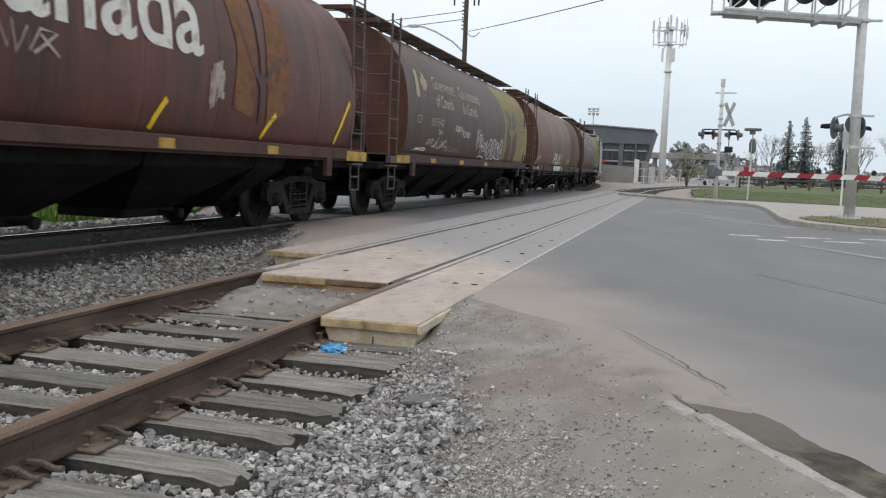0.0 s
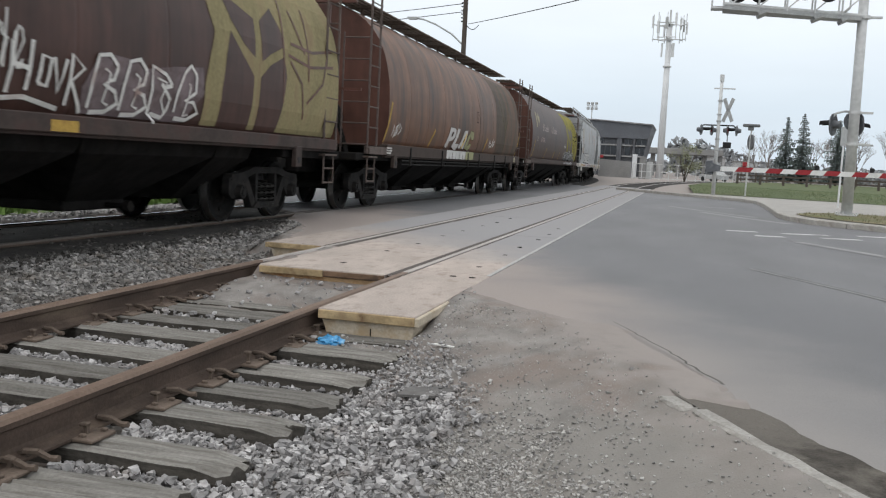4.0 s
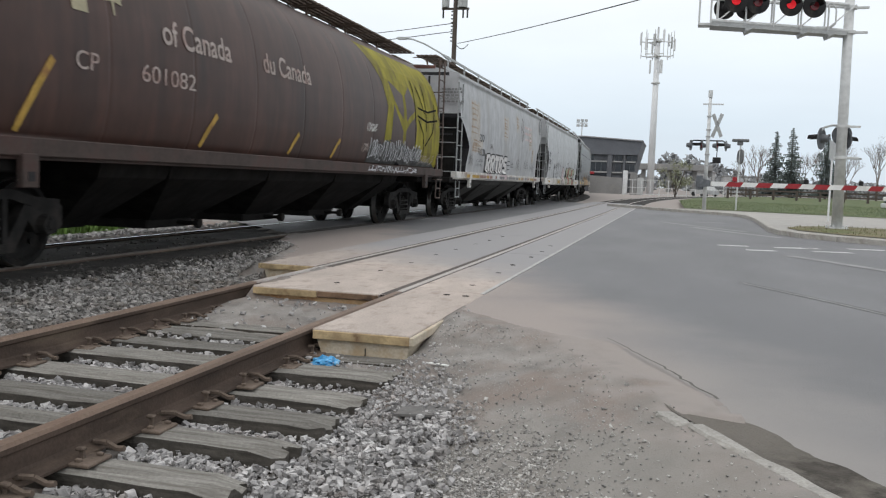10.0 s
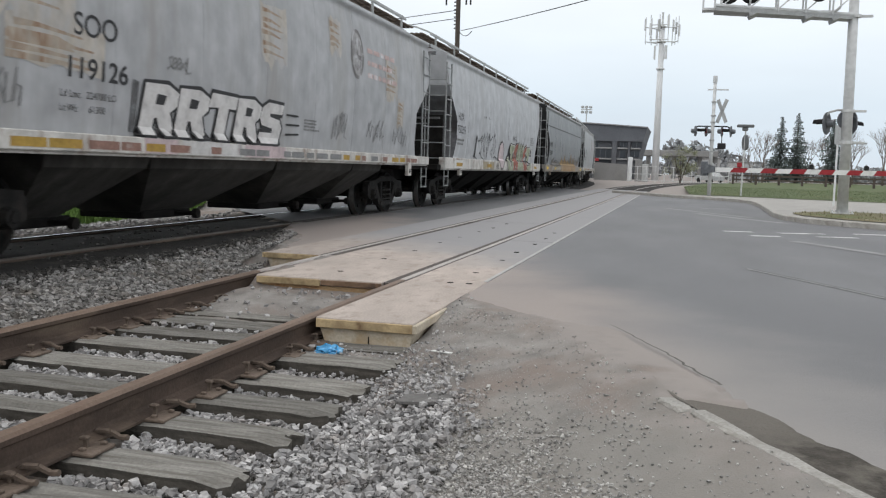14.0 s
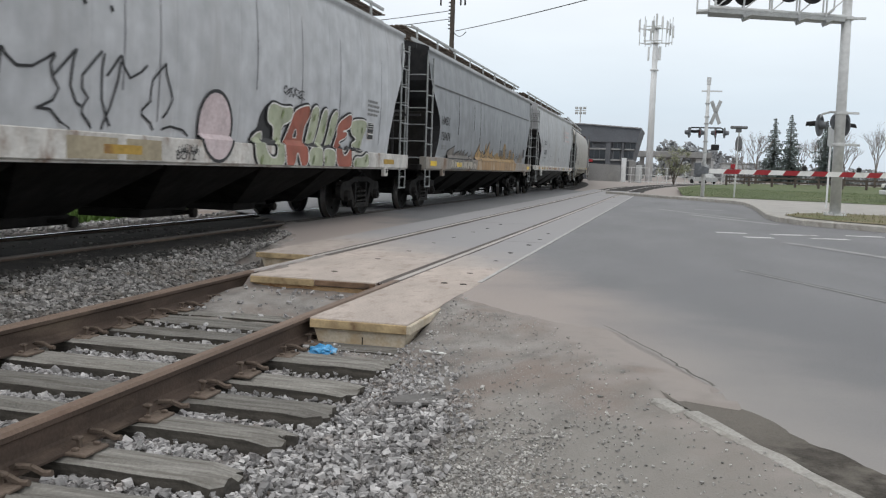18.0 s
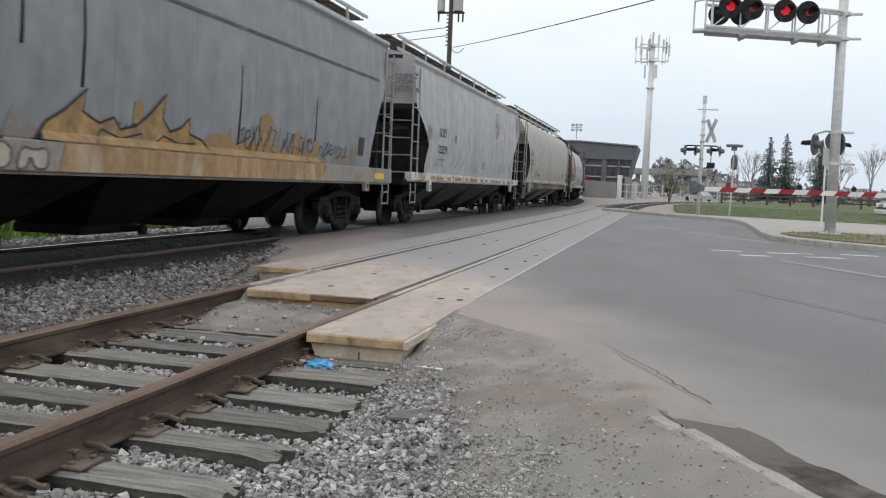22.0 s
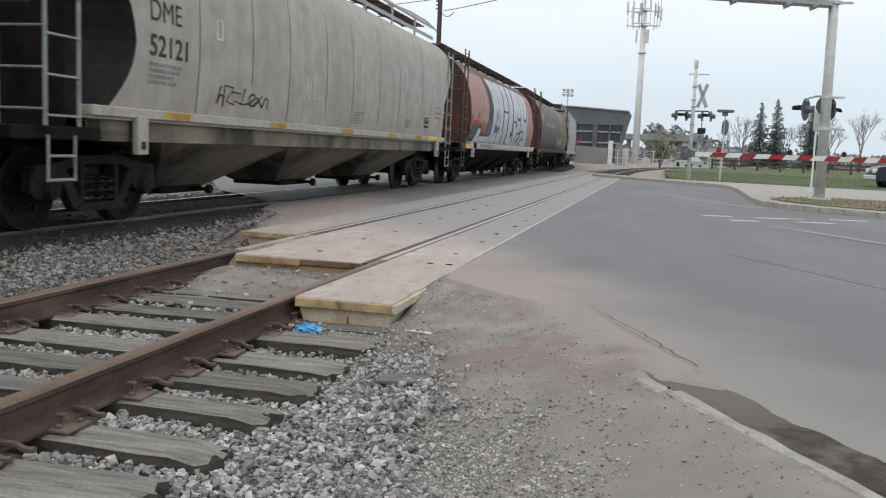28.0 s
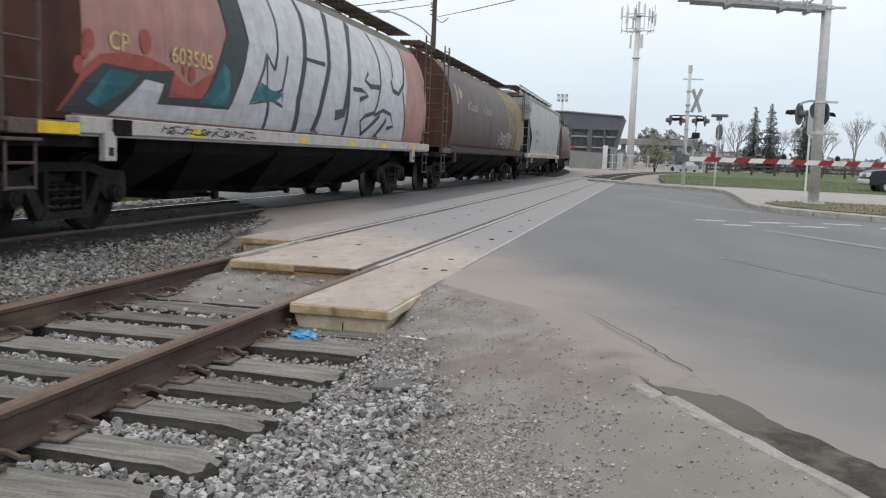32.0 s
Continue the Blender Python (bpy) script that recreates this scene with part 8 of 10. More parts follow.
def car_pink(n):
    """Pink round car under the great silver lettering."""
    p = car_paint("salmon_spray_paint", (0.48, 0.235, 0.205), (0.4, 0.23, 0.2), 0.35, 0.12)
    white = mat("grimy_white_strip", (0.45, 0.43, 0.42), 0.7, 0, 0.2, 2, 25, 0.1, (0.32, 0.28, 0.27), 0.3, 2)
    roof = mat("olive_grey_roof", (0.17, 0.16, 0.135), 0.85, 0, 0.2, 2, 20, 0.1, (0.11, 0.1, 0.085), 0.4, 1.5)
    c = build_car(n, "round", "salmon pink round-sided hopper car under huge silver sprayed letters", p, roof, BROWN_END, white, seams=9, roof_from=3.64)
    k = "round"
    silver = mat("silver_spray", (0.5, 0.51, 0.54), 0.42, 0.2, 0.1, 1.5, 5, 0.01, (0.43, 0.44, 0.46), 0.3, 2)
    slate = mat("dark_slate_spray", (0.045, 0.055, 0.062), 0.6, 0, 0.15, 2, 20, 0.02)
    teal = mat("teal_spray", (0.025, 0.11, 0.14), 0.6, 0, 0.3, 1.5, 20, 0.02, (0.06, 0.26, 0.3), 0.35, 1.5)
    red = mat("red_spray", (0.32, 0.075, 0.065), 0.6, 0, 0.2, 2, 20, 0.02)
    for name, m, lift, label, pts in (
            ("red_shadow", red, 0.008, "red sprayed shadow", [(-7.1, 1.36), (-6.8, 1.8), (-6.5, 2.0), (-6.06, 2.07), (-5.6, 2.07), (-5.09, 2.0), (-4.8, 1.86), (-4.55, 1.8), (-4.3, 1.92), (-3.95, 2.05), (-4.1, 1.62), (-5.1, 1.58), (-6.3, 1.36)]),
            ("dark_shadow", slate, 0.014, "dark slate sprayed shadow", [(-7.05, 1.36), (-6.75, 1.71), (-6.45, 1.91), (-5.73, 1.9), (-4.99, 1.97), (-5.09, 1.64), (-4.19, 1.68), (-3.8, 2.25), (-3.56, 2.62), (-3.65, 3.05), (-3.85, 3.6), (-3.1, 3.6), (-2.9, 3.16), (-2.8, 2.6), (-3.0, 2.1), (-3.4, 1.5), (-6.2, 1.36)]),
            ("teal_glow", teal, 0.018, "teal sprayed glow", [(-6.34, 1.86), (-5.75, 1.86), (-5.98, 1.66), (-6.45, 1.44), (-6.7, 1.5)]),
            ("teal_glow", teal, 0.018, "teal sprayed glow", [(-4.3, 1.62), (-3.95, 1.95), (-3.72, 2.2), (-3.5, 2.1), (-3.5, 1.62)]),
            ("silver_piece", silver, 0.022, "huge silver sprayed letter shapes", [(-6.22, 1.36), (-5.64, 1.81), (-5.23, 1.79), (-5.32, 1.54), (-3.47, 1.58), (-3.1, 2.15), (-2.91, 2.59), (-3.05, 3.15), (-3.2, 3.62), (1.2, 3.66), (5.0, 3.64), (6.0, 3.5), (5.75, 3.1), (5.6, 2.5), (5.45, 2.0), (5.6, 1.36)])):
        bm = bm_new()
        poly(bm, pts)
        decal(c, k, name, bm, m, lift, label)
    for y, z, r in ((-6.71, 2.12, 0.1), (-6.88, 1.85, 0.08), (-5.64, 2.24, 0.12), (-6.78, 1.98, 0.06), (-4.56, 1.96, 0.08), (-4.75, 2.0, 0.05)):
        bm = bm_new()
        poly(bm, arc(y, z, r, r * 1.2, 0, 360, 14)[:-1])
        decal(c, k, "red_spot", bm, red, 0.012)
    for pts, w in (([(-1.9, 3.62), (-1.84, 3.3), (-1.81, 2.94), (-1.9, 2.55), (-2.03, 2.27)], 0.07), ([(-2.03, 2.27), (-2.16, 2.36), (-2.31, 2.49), (-2.46, 2.2), (-2.85, 1.7), (-2.3, 1.79)], 0.06),
                   ([(-2.31, 2.45), (-2.3, 1.94), (-2.01, 1.92), (-1.74, 1.99), (-1.5, 2.55)], 0.06), ([(-2.24, 1.8), (-2.2, 1.56), (-2.21, 1.36)], 0.1), ([(-2.2, 1.84), (-1.69, 1.73), (-1.74, 1.95)], 0.06),
                   ([(-0.5, 3.62), (-0.55, 3.3), (-0.64, 3.0), (-0.79, 2.53), (-1.06, 1.86), (-1.02, 1.36)], 0.18), ([(-0.71, 2.59), (0.17, 2.59)], 0.08),
                   ([(1.0, 3.64), (0.72, 3.4), (0.55, 3.16), (0.37, 2.56), (0.07, 2.03), (-0.21, 1.36)], 0.19), ([(2.3, 3.64), (1.95, 3.4), (1.73, 3.15), (1.55, 2.7), (1.42, 2.3), (1.2, 1.79), (0.75, 1.72)], 0.2),
                   ([(1.46, 2.3), (1.42, 1.8), (1.39, 1.37)], 0.16), ([(3.5, 3.62), (3.61, 3.0), (3.53, 2.52), (3.3, 2.1), (3.09, 1.89), (2.5, 1.8), (2.23, 1.68), (2.45, 1.42), (2.9, 1.6), (3.5, 1.86)], 0.1),
                   ([(2.71, 2.7), (2.46, 2.52), (2.8, 2.42), (3.44, 2.45)], 0.11), ([(1.7, 2.28), (2.2, 2.3), (2.65, 2.22), (2.1, 2.1)], 0.11), ([(5.9, 3.55), (5.7, 3.2), (5.36, 2.67), (4.9, 2.42), (4.45, 2.46), (4.33, 2.68)], 0.12),
                   ([(5.25, 2.5), (5.42, 2.05), (5.6, 1.45)], 0.1), ([(3.1, 1.84), (3.7, 1.98), (4.3, 1.92), (4.56, 1.66), (4.1, 1.6)], 0.1), ([(3.3, 1.36), (3.7, 1.6), (4.0, 1.8)], 0.12), ([(4.4, 3.62), (4.6, 3.1), (4.5, 2.75)], 0.07)):
        bm = bm_new()
        stroke(bm, pts, w * 0.75, w1=w)
        decal(c, k, "letter_gap", bm, slate, 0.028, "dark line between the silver shapes")
    bm = bm_new()
    poly(bm, [(-2.88, 1.72), (-2.53, 2.05), (-2.15, 1.96), (-1.67, 1.93), (-1.99, 1.78), (-2.52, 1.77)])
    decal(c, k, "teal_glow", bm, teal, 0.03)
    yellowish = mat("pale_yellow_lettering", (0.6, 0.5, 0.2), 0.7, 0, 0.15, 3, 20, 0.02, (0.45, 0.28, 0.16), 0.4, 3)
    decal(c, k, "lettering", letters("CP", -6.36, 2.08, 0.2, 1.15, 0.01), yellowish, 0.012)
    decal(c, k, "lettering", letters("603505", -5.1, 2.07, 0.2, 1.28, 0.01), yellowish, 0.03)
    reflectors(c, (-7.53,), M_YELLOW, 1.195, 0.12, 0.66)
    reflectors(c, (-4.6, -0.95, 1.6, 3.7, 6.2), M_YELLOW, 1.22, 0.1, 0.4)
    bm = bm_new()
    tag_scrawl(bm, -5.3, 1.18, 2.6, 0.12, 330, 0.022, 16)
    for v in bm.verts:
        v.co.x = 1.626
    part("sill_scrawl", bm, M_INK, c)
    bm = bm_new()
    box(bm, 1.6, 1.65, -6.3, -5.95, 1.14, 1.32, 0.01)
    part("sill_box", bm, M_UNDER, c)
    return c


DIM_YELLOW = mat("bright_emblem_yellow", (0.245, 0.215, 0.018), 0.7, 0, 0.28, 2, 4, 0.01, (0.11, 0.085, 0.025), 0.42, 1.2, (1, 1.2, 0.5))
CREAM = mat("cream_emblem_paint", (0.265, 0.226, 0.115), 0.75, 0, 0.18, 2, 20, 0.02, (0.24, 0.18, 0.1), 0.4, 2, (1, 1.5, 0.4))
CHROME_TAG = mat("chrome_spray", (0.5, 0.5, 0.52), 0.5, 0.2, 0.2, 3, 20, 0.02)
CARS.append(car_canada(1))
CARS.append(car_cream(2, "dark brown round-sided grain car with a cream end field", (0.085, 0.04, 0.031), CREAM, BROWN_END, "603947",
                      [(-5.35, 1.52, 1.85, 0.26, 0.028, M_LETTER, 8), (-6.27, 1.42, 1.0, 0.1, 0.02, M_LETTER, 2), (-2.75, 1.98, 0.8, 0.2, 0.026, M_LETTER, 5), (-0.3, 1.6, 0.75, 0.6, 0.025, M_LETTER, 6),
                       (-3.7, 1.46, 1.5, 0.14, 0.015, M_LETTERDIM, 9), (-4.4, 1.86, 0.35, 0.14, 0.02, M_LETTER, 2)], 2))
decal(CARS[-1], "round", "lettering", letters("VOLTRON", -2.0, 1.9, 0.17, 0.8, 0.004), M_LETTER, 0.012, "thin white sprayed name")
bm = bm_new()
poly(bm, [(1.35, 1.36), (1.3, 1.62), (1.55, 2.0), (2.2, 1.98), (2.3, 1.9), (2.9, 2.0), (3.55, 2.06), (3.62, 1.75), (3.2, 1.36)])
decal(CARS[-1], "round", "spray_ground", bm, mat("mauve_spray_ground", (0.16, 0.125, 0.13), 0.7, 0, 0.25, 3, 10, 0.01, (0.1, 0.07, 0.065), 0.35, 4), 0.009, "smudged mauve sprayed ground")
bm = bm_new()
for k in range(4):
    y, j = 1.42 + 0.52 * k, 0.06 * (k % 2) - 0.05 * (k % 3)
    stroke(bm, [(y, 1.42 + j), (y + 0.02, 1.7), (y + 0.1 + j, 1.96), (y + 0.28, 1.99 + j), (y + 0.42, 1.88 + j)], 0.045)
    stroke(bm, [(y + 0.42, 1.88 + j), (y + 0.36 + j, 1.74), (y + 0.2, 1.68 - j), (y + 0.4, 1.62), (y + 0.47 + j, 1.5), (y + 0.3, 1.4), (y + 0.05, 1.38 + 0.5 * abs(j))], 0.05)
    stroke(bm, [(y + 0.2 + j, 1.84), (y + 0.3, 1.8), (y + 0.22, 1.5 - j), (y + 0.32, 1.47)], 0.03)
for pts in ([(0.28, 1.48), (0.34, 2.02)], [(0.3, 1.75), (0.52, 1.72)], [(0.52, 1.52), (0.56, 1.98)], [(0.66, 1.6), (0.7, 1.86), (0.82, 1.84), (0.78, 1.58), (0.66, 1.6)], [(0.86, 1.86), (0.94, 1.54), (1.04, 1.86)],
            [(1.08, 1.42), (1.12, 1.92), (1.3, 1.8), (1.12, 1.66), (1.34, 1.36)], [(0.15, 1.42), (0.5, 1.46), (1.0, 1.38)]):
    stroke(bm, pts, 0.045)
decal(CARS[-1], "round", "spray_tag", bm, M_LETTER, 0.02, "bold white sprayed letter strokes")
reflectors(CARS[-1], (-7.6,), M_OCHRE, 1.22, 0.16, 0.9)
reflectors(CARS[-1], (-5.0, -2.2, 0.8), M_OCHRE, 1.22, 0.11, 0.4)
CARS.append(car_rust(3))
CARS.append(car_cream(4, "brown round-sided grain car with a bright yellow end field", (0.075, 0.035, 0.026), DIM_YELLOW, M_UNDER, "601082",
                      [(2.75, 1.38, 3.7, 0.5, 0.035, CHROME_TAG, 24), (2.9, 1.36, 3.4, 0.5, 0.04, M_INK, 19), (2.6, 1.18, 3.4, 0.13, 0.03, CHROME_TAG, 16), (2.5, 1.95, 0.6, 0.18, 0.025, M_LETTER, 4), (6.4, 1.4, 1.2, 0.25, 0.02, M_LETTERDIM, 6), (2.3, 1.55, 0.4, 0.2, 0.025, M_LETTERDIM, 3)], 1))
bm = bm_new()
poly(bm, [(2.7, 1.36), (2.75, 1.7), (3.0, 1.8), (3.4, 1.72), (3.8, 1.86), (4.3, 1.72), (4.9, 1.84), (5.4, 1.7), (5.9, 1.78), (6.4, 1.74), (6.5, 1.5), (7.5, 1.45), (7.9, 1.36)])
decal(CARS[-1], "round", "spray_ground", bm, mat("grey_spray_ground", (0.07, 0.072, 0.07), 0.7, 0, 0.35, 3, 8, 0.01, (0.16, 0.16, 0.15), 0.35, 4), 0.016, "smudged dark grey sprayed ground")
slashes(CARS[-1], "round", [(-6.9, 1.38, -6.5, 2.1), (-3.6, 1.38, -3.3, 1.8), (0.9, 1.38, 1.15, 1.72), (-0.9, 1.38, -0.65, 1.72)], M_OCHRE)
CARS.append(car_soo(5, "119126", True, (0.2, 0.19, 0.19)))
CARS.append(car_colours(6))
CARS.append(car_slate(7))
CARS.append(car_soo(8, "122239", False, (0.2, 0.17, 0.15)))
CARS.append(car_sand(9))
CARS.append(car_pink(10))
CARS.append(car_cream(11, "brown round-sided grain car with a cream end field and grey tag", (0.095, 0.06, 0.053), CREAM, BROWN_END, "",
                      [(1.2, 1.42, 3.2, 0.6, 0.06, CHROME_TAG, 9)], 1))
CARS.append(car_soo(12, "119126", False, (0.45, 0.45, 0.47)))
CARS.append(car_cream(13, "dark brown round-sided grain car near the tail", (0.1, 0.055, 0.045), CREAM, BROWN_END, "", [], 1))
CARS.append(car_sand(14, True))


def car_pose(car, t):
    y = car["centre"] - rolled(t)
    a, b = y - 6.4, y + 6.4
    xa, xb = train_x(a), train_x(b)
    return pose((xa + xb) / 2, y, 0, 0, 0, -degrees_of((xb - xa) / 12.8))


def motions():
    """The train rolls towards the camera, each wheelset turning with the way it has gone."""
    times = [k * 0.5 for k in range(65)]
    spin = [k * 2 / 15 for k in range(241)]
    for car in CARS:
        walk(car, [(t, car_pose(car, t)) for t in times])
        for bogie in [o for o in car.children if o.name.startswith("bogie")]:
            for w in [o for o in bogie.children if o.name.startswith("wheelset")]:
                walk(w, [(t, pose(0, w["axle"], 0.457, math.degrees(rolled(t) / 0.457))) for t in spin])

# ---------------------------------------------------------------- signals at the crossing


M_BACKGREY = mat("dull_sign_back", (0.16, 0.165, 0.17), 0.6, 0.3, 0.15, 4, 20, 0.03)


M_HEADGREY = mat("weathered_signal_black", (0.12, 0.128, 0.14), 0.5, 0.1, 0.25, 4, 30, 0.05, (0.2, 0.21, 0.22), 0.3, 4)


def lamp_head(parent, name, m, lit, backing=0.3, paint=None):
    """A round flashing-light head: black backing disc, hood and red lens; faces local -y."""
    bm = bm_new()
    rod(bm, (0, 0.0, 0), (0, 0.025, 0), backing, n=24)
    rod(bm, (0, 0.02, 0), (0, 0.2, 0), 0.12, 0.09, 16)
    head = part(name, bm, paint or M_BLACK, parent, "black round signal head")
    head.matrix_basis = m
    bm = bm_new()
    n = 14
    ring0 = [(0.125 * math.cos(a), -0.02, 0.125 * math.sin(a)) for a in [math.pi * k / n for k in range(n + 1)]]
    back = [bm.verts.new(p) for p in ring0]
    lip = [bm.verts.new((p[0], p[1] - 0.3, p[2] - 0.02)) for p in ring0]
    for k in range(n):
        bm.faces.new((back[k], back[k + 1], lip[k + 1], lip[k]))
    bmesh.ops.solidify(bm, geom=bm.faces[:], thickness=0.008)
    part("hood", bm, M_BLACK, head)
    bm = bm_new()
    rod(bm, (0, -0.035, 0), (0, -0.002, 0), 0.11, 0.118, 20)
    part("lens", bm, M_LAMPRED_ON if lit else M_LAMPRED_OFF, head, "glowing red lens" if lit else "dark red lens")
    return head


def build_cantilever():
    s = thing("cantilever_signal", "grey steel cantilever mast carrying red crossing lights over the road", "railway signal", (4.36, 26.0, 0.13))
    bm = bm_new()
    rod(bm, (0, 0, 0), (-0.08, 0, 6.9), 0.145, 0.118, 20)
    part("mast", bm, M_GALV, s, smooth=True)
    bm = bm_new()
    rod(bm, (0, 0, -0.02), (0, 0, 0.04), 0.3, n=16)
    for k in range(6):
        a = k * 1.047
        rod(bm, (0.25 * math.cos(a), 0.25 * math.sin(a), 0.03), (0.25 * math.cos(a), 0.25 * math.sin(a), 0.1), 0.025, n=6)
    part("base_flange", bm, M_GALV, s)
    for z in (2.76, 1.92, 5.25, 5.9):
        bm = bm_new()
        rod(bm, (-0.03, 0, z - 0.04), (-0.03, 0, z + 0.04), 0.165, n=18)
        box(bm, 0.12, 0.42, -0.04, 0.04, z - 0.03, z + 0.03, 0.005)
        part("clamp", bm, M_GALV, s)
    # arm: two tubes, uprights and a walkway with brackets
    x0, x1 = -3.66, -0.12
    for y in (-0.32, 0.32):
        for z, r in ((5.27, 0.05), (5.95, 0.045)):
            bm = bm_new()
            rod(bm, (x1, y * 0.5, z), (x0, y - 1.5, z), r, n=10)
            part("arm_tube", bm, M_GALV, s)
    bm = bm_new()
    prism(bm, [(x0, -1.85), (x0, -1.15), (x1, 0.22), (x1, -0.22)], "z", 5.14, 5.24)
    part("walkway", bm, M_ALU, s, "grey grating walkway")
    for k in range(5):
        t = (k + 0.25) / 5
        x, yy = x0 + (x1 - x0) * t, -1.5 * (1 - t)
        for y in (-0.3, 0.3):
            bm = bm_new()
            rod(bm, (x, yy + y, 5.22), (x, yy + y, 5.95), 0.024, n=8)
            part("upright", bm, M_GALV, s)
        bm = bm_new()
        rod(bm, (x, yy - 0.3, 5.27), (x + (x1 - x0) / 5, yy - 0.02, 5.93), 0.018, n=6)
        part("brace", bm, M_GALV, s)
        if k in (1, 3, 4):
            bm = bm_new()
            prism(bm, [(-0.12, 0.0), (0.12, 0.0), (-0.08, -0.09)], "y", -0.35, 0.35)
            b = part("bracket", bm, M_ALU, s)
            b.location = (x + 0.1, yy, 5.14)
    bm = bm_new()
    rod(bm, (x0, -1.85, 5.2), (x0, -1.85, 5.95), 0.024, n=8)
    rod(bm, (x0 - 0.28, -1.6, 5.18), (x0 - 0.28, -1.6, 5.95), 0.024, n=8)
    rod(bm, (x0 - 0.28, -1.6, 5.95), (x0, -1.85, 5.95), 0.024, n=8)
    box(bm, x0 - 0.3, x0 + 0.05, -1.8, -1.4, 5.16, 5.22, 0.005)
    part("end_rail", bm, M_GALV, s)
    bm = bm_new()
    pts = [(-0.95, -0.45, 5.32), (-0.55, -0.42, 5.32), (-0.45, -0.4, 5.42), (-0.45, -0.4, 5.78), (-0.55, -0.42, 5.93)]
    for a, b in zip(pts, pts[1:]):
        rod(bm, a, b, 0.022, n=8)
    part("handrail", bm, M_GALV, s)
    for x, lit in ((-3.05, True), (-2.5, False), (-1.65, True), (-1.05, False)):
        yy = -1.5 * (x1 - x) / (x1 - x0)
        lamp_head(s, "signal_head", pose(x, yy - 0.42, 5.8, 0, 0, 14), lit)
    for x in (-3.3, -2.75):
        lamp_head(s, "back_signal_head", pose(x, -1.0, 5.72, 0, 0, 190), False, 0.28)
    # the lower pair on the mast
    bm = bm_new()
    pts = [(0.0, 0, 2.78), (-0.3, -0.05, 2.78), (-0.5, -0.08, 2.72), (-0.6, -0.1, 2.6)]
    for a, b in zip(pts, pts[1:]):
        rod(bm, a, b, 0.028, n=8)
    part("lamp_bracket", bm, M_ALU, s)
    lamp_head(s, "signal_head", pose(-0.56, -0.06, 2.42, 0, 0, -118), False, 0.3, M_HEADGREY)
    lamp_head(s, "signal_head", pose(0.02, 0.3, 2.55, 0, 0, 150), False, 0.27, M_HEADGREY)
    lamp_head(s, "signal_head", pose(0.1, 0.22, 2.4, 0, 0, 120), False, 0.27, M_HEADGREY)
    bm = bm_new()
    box(bm, 0.05, 0.5, -0.02, 0.02, 1.88, 1.93)
    part("step_bar", bm, M_ALU, s)
    return s


def build_crossbuck():
    s = thing("crossbuck_signal", "grey mast with a dull crossbuck and two pairs of crossing lights", "railway signal", (1.42, 42.0, 0.13))
    bm = bm_new()
    rod(bm, (0, 0, 0), (0.0, 0, 5.3), 0.09, 0.07, 14)
    part("mast", bm, M_GALV, s, smooth=True)
    bm = bm_new()
    rod(bm, (0, 0, 5.05), (0, 0, 5.36), 0.095, n=12)
    part("mast_cap", bm, M_GALV, s)
    bm = bm_new()
    box(bm, -0.3, 0.6, -0.03, 0.03, 4.72, 4.78, 0.005)
    part("arm", bm, M_GALV, s)
    for a in (24, -24):
        bm = bm_new()
        box(bm, -0.085, 0.085, -0.012, 0.012, -0.56, 0.56, 0.004)
        b = part("crossbuck_board", bm, M_ALU, s, "dull grey back of a crossbuck board")
        b.matrix_basis = pose(0.36, -0.06, 3.8, 0, a, -35)
    bm = bm_new()
    pts = [(-0.75, 0, 2.98), (-0.65, 0, 3.12), (0.65, 0, 3.12), (0.8, 0, 2.98)]
    for a, b in zip(pts, pts[1:]):
        rod(bm, a, b, 0.03, n=8)
    part("lamp_arm", bm, M_BLACK, s)
    for x, rz in ((-0.72, 105), (-0.28, -75), (0.42, 75), (0.78, -105)):
        lamp_head(s, "signal_head", pose(x, -0.02, 2.9, 0, 0, rz), False, 0.24, M_HEADGREY)
    bm = bm_new()
    box(bm, 0.25, 0.6, -0.06, 0.06, 2.12, 2.38, 0.02)
    rod(bm, (0.42, 0, 2.38), (0.42, 0, 2.75), 0.02, n=6)
    part("small_sign", bm, M_BLACK, s)
    for z in (4.2, 3.6, 3.3, 2.5, 2.0):
        bm = bm_new()
        rod(bm, (0, 0, z - 0.03), (0, 0, z + 0.03), 0.11, n=12)
        part("pole_band", bm, M_ALU, s)
    bm = bm_new()
    box(bm, -0.42, -0.12, -0.2, 0.25, 0.9, 1.55, 0.03)
    part("relay_box", bm, M_HEADGREY, s)
    for y in (-0.28, 0.3):
        bm = bm_new()
        prism(bm, [(-0.4, 1.1), (-0.25, 1.0), (0.2, 1.08), (0.24, 1.32), (-0.25, 1.45), (-0.4, 1.3)], "y", y, y + 0.04)
        part("counterweight_arm", bm, M_HEADGREY, s)
    return s


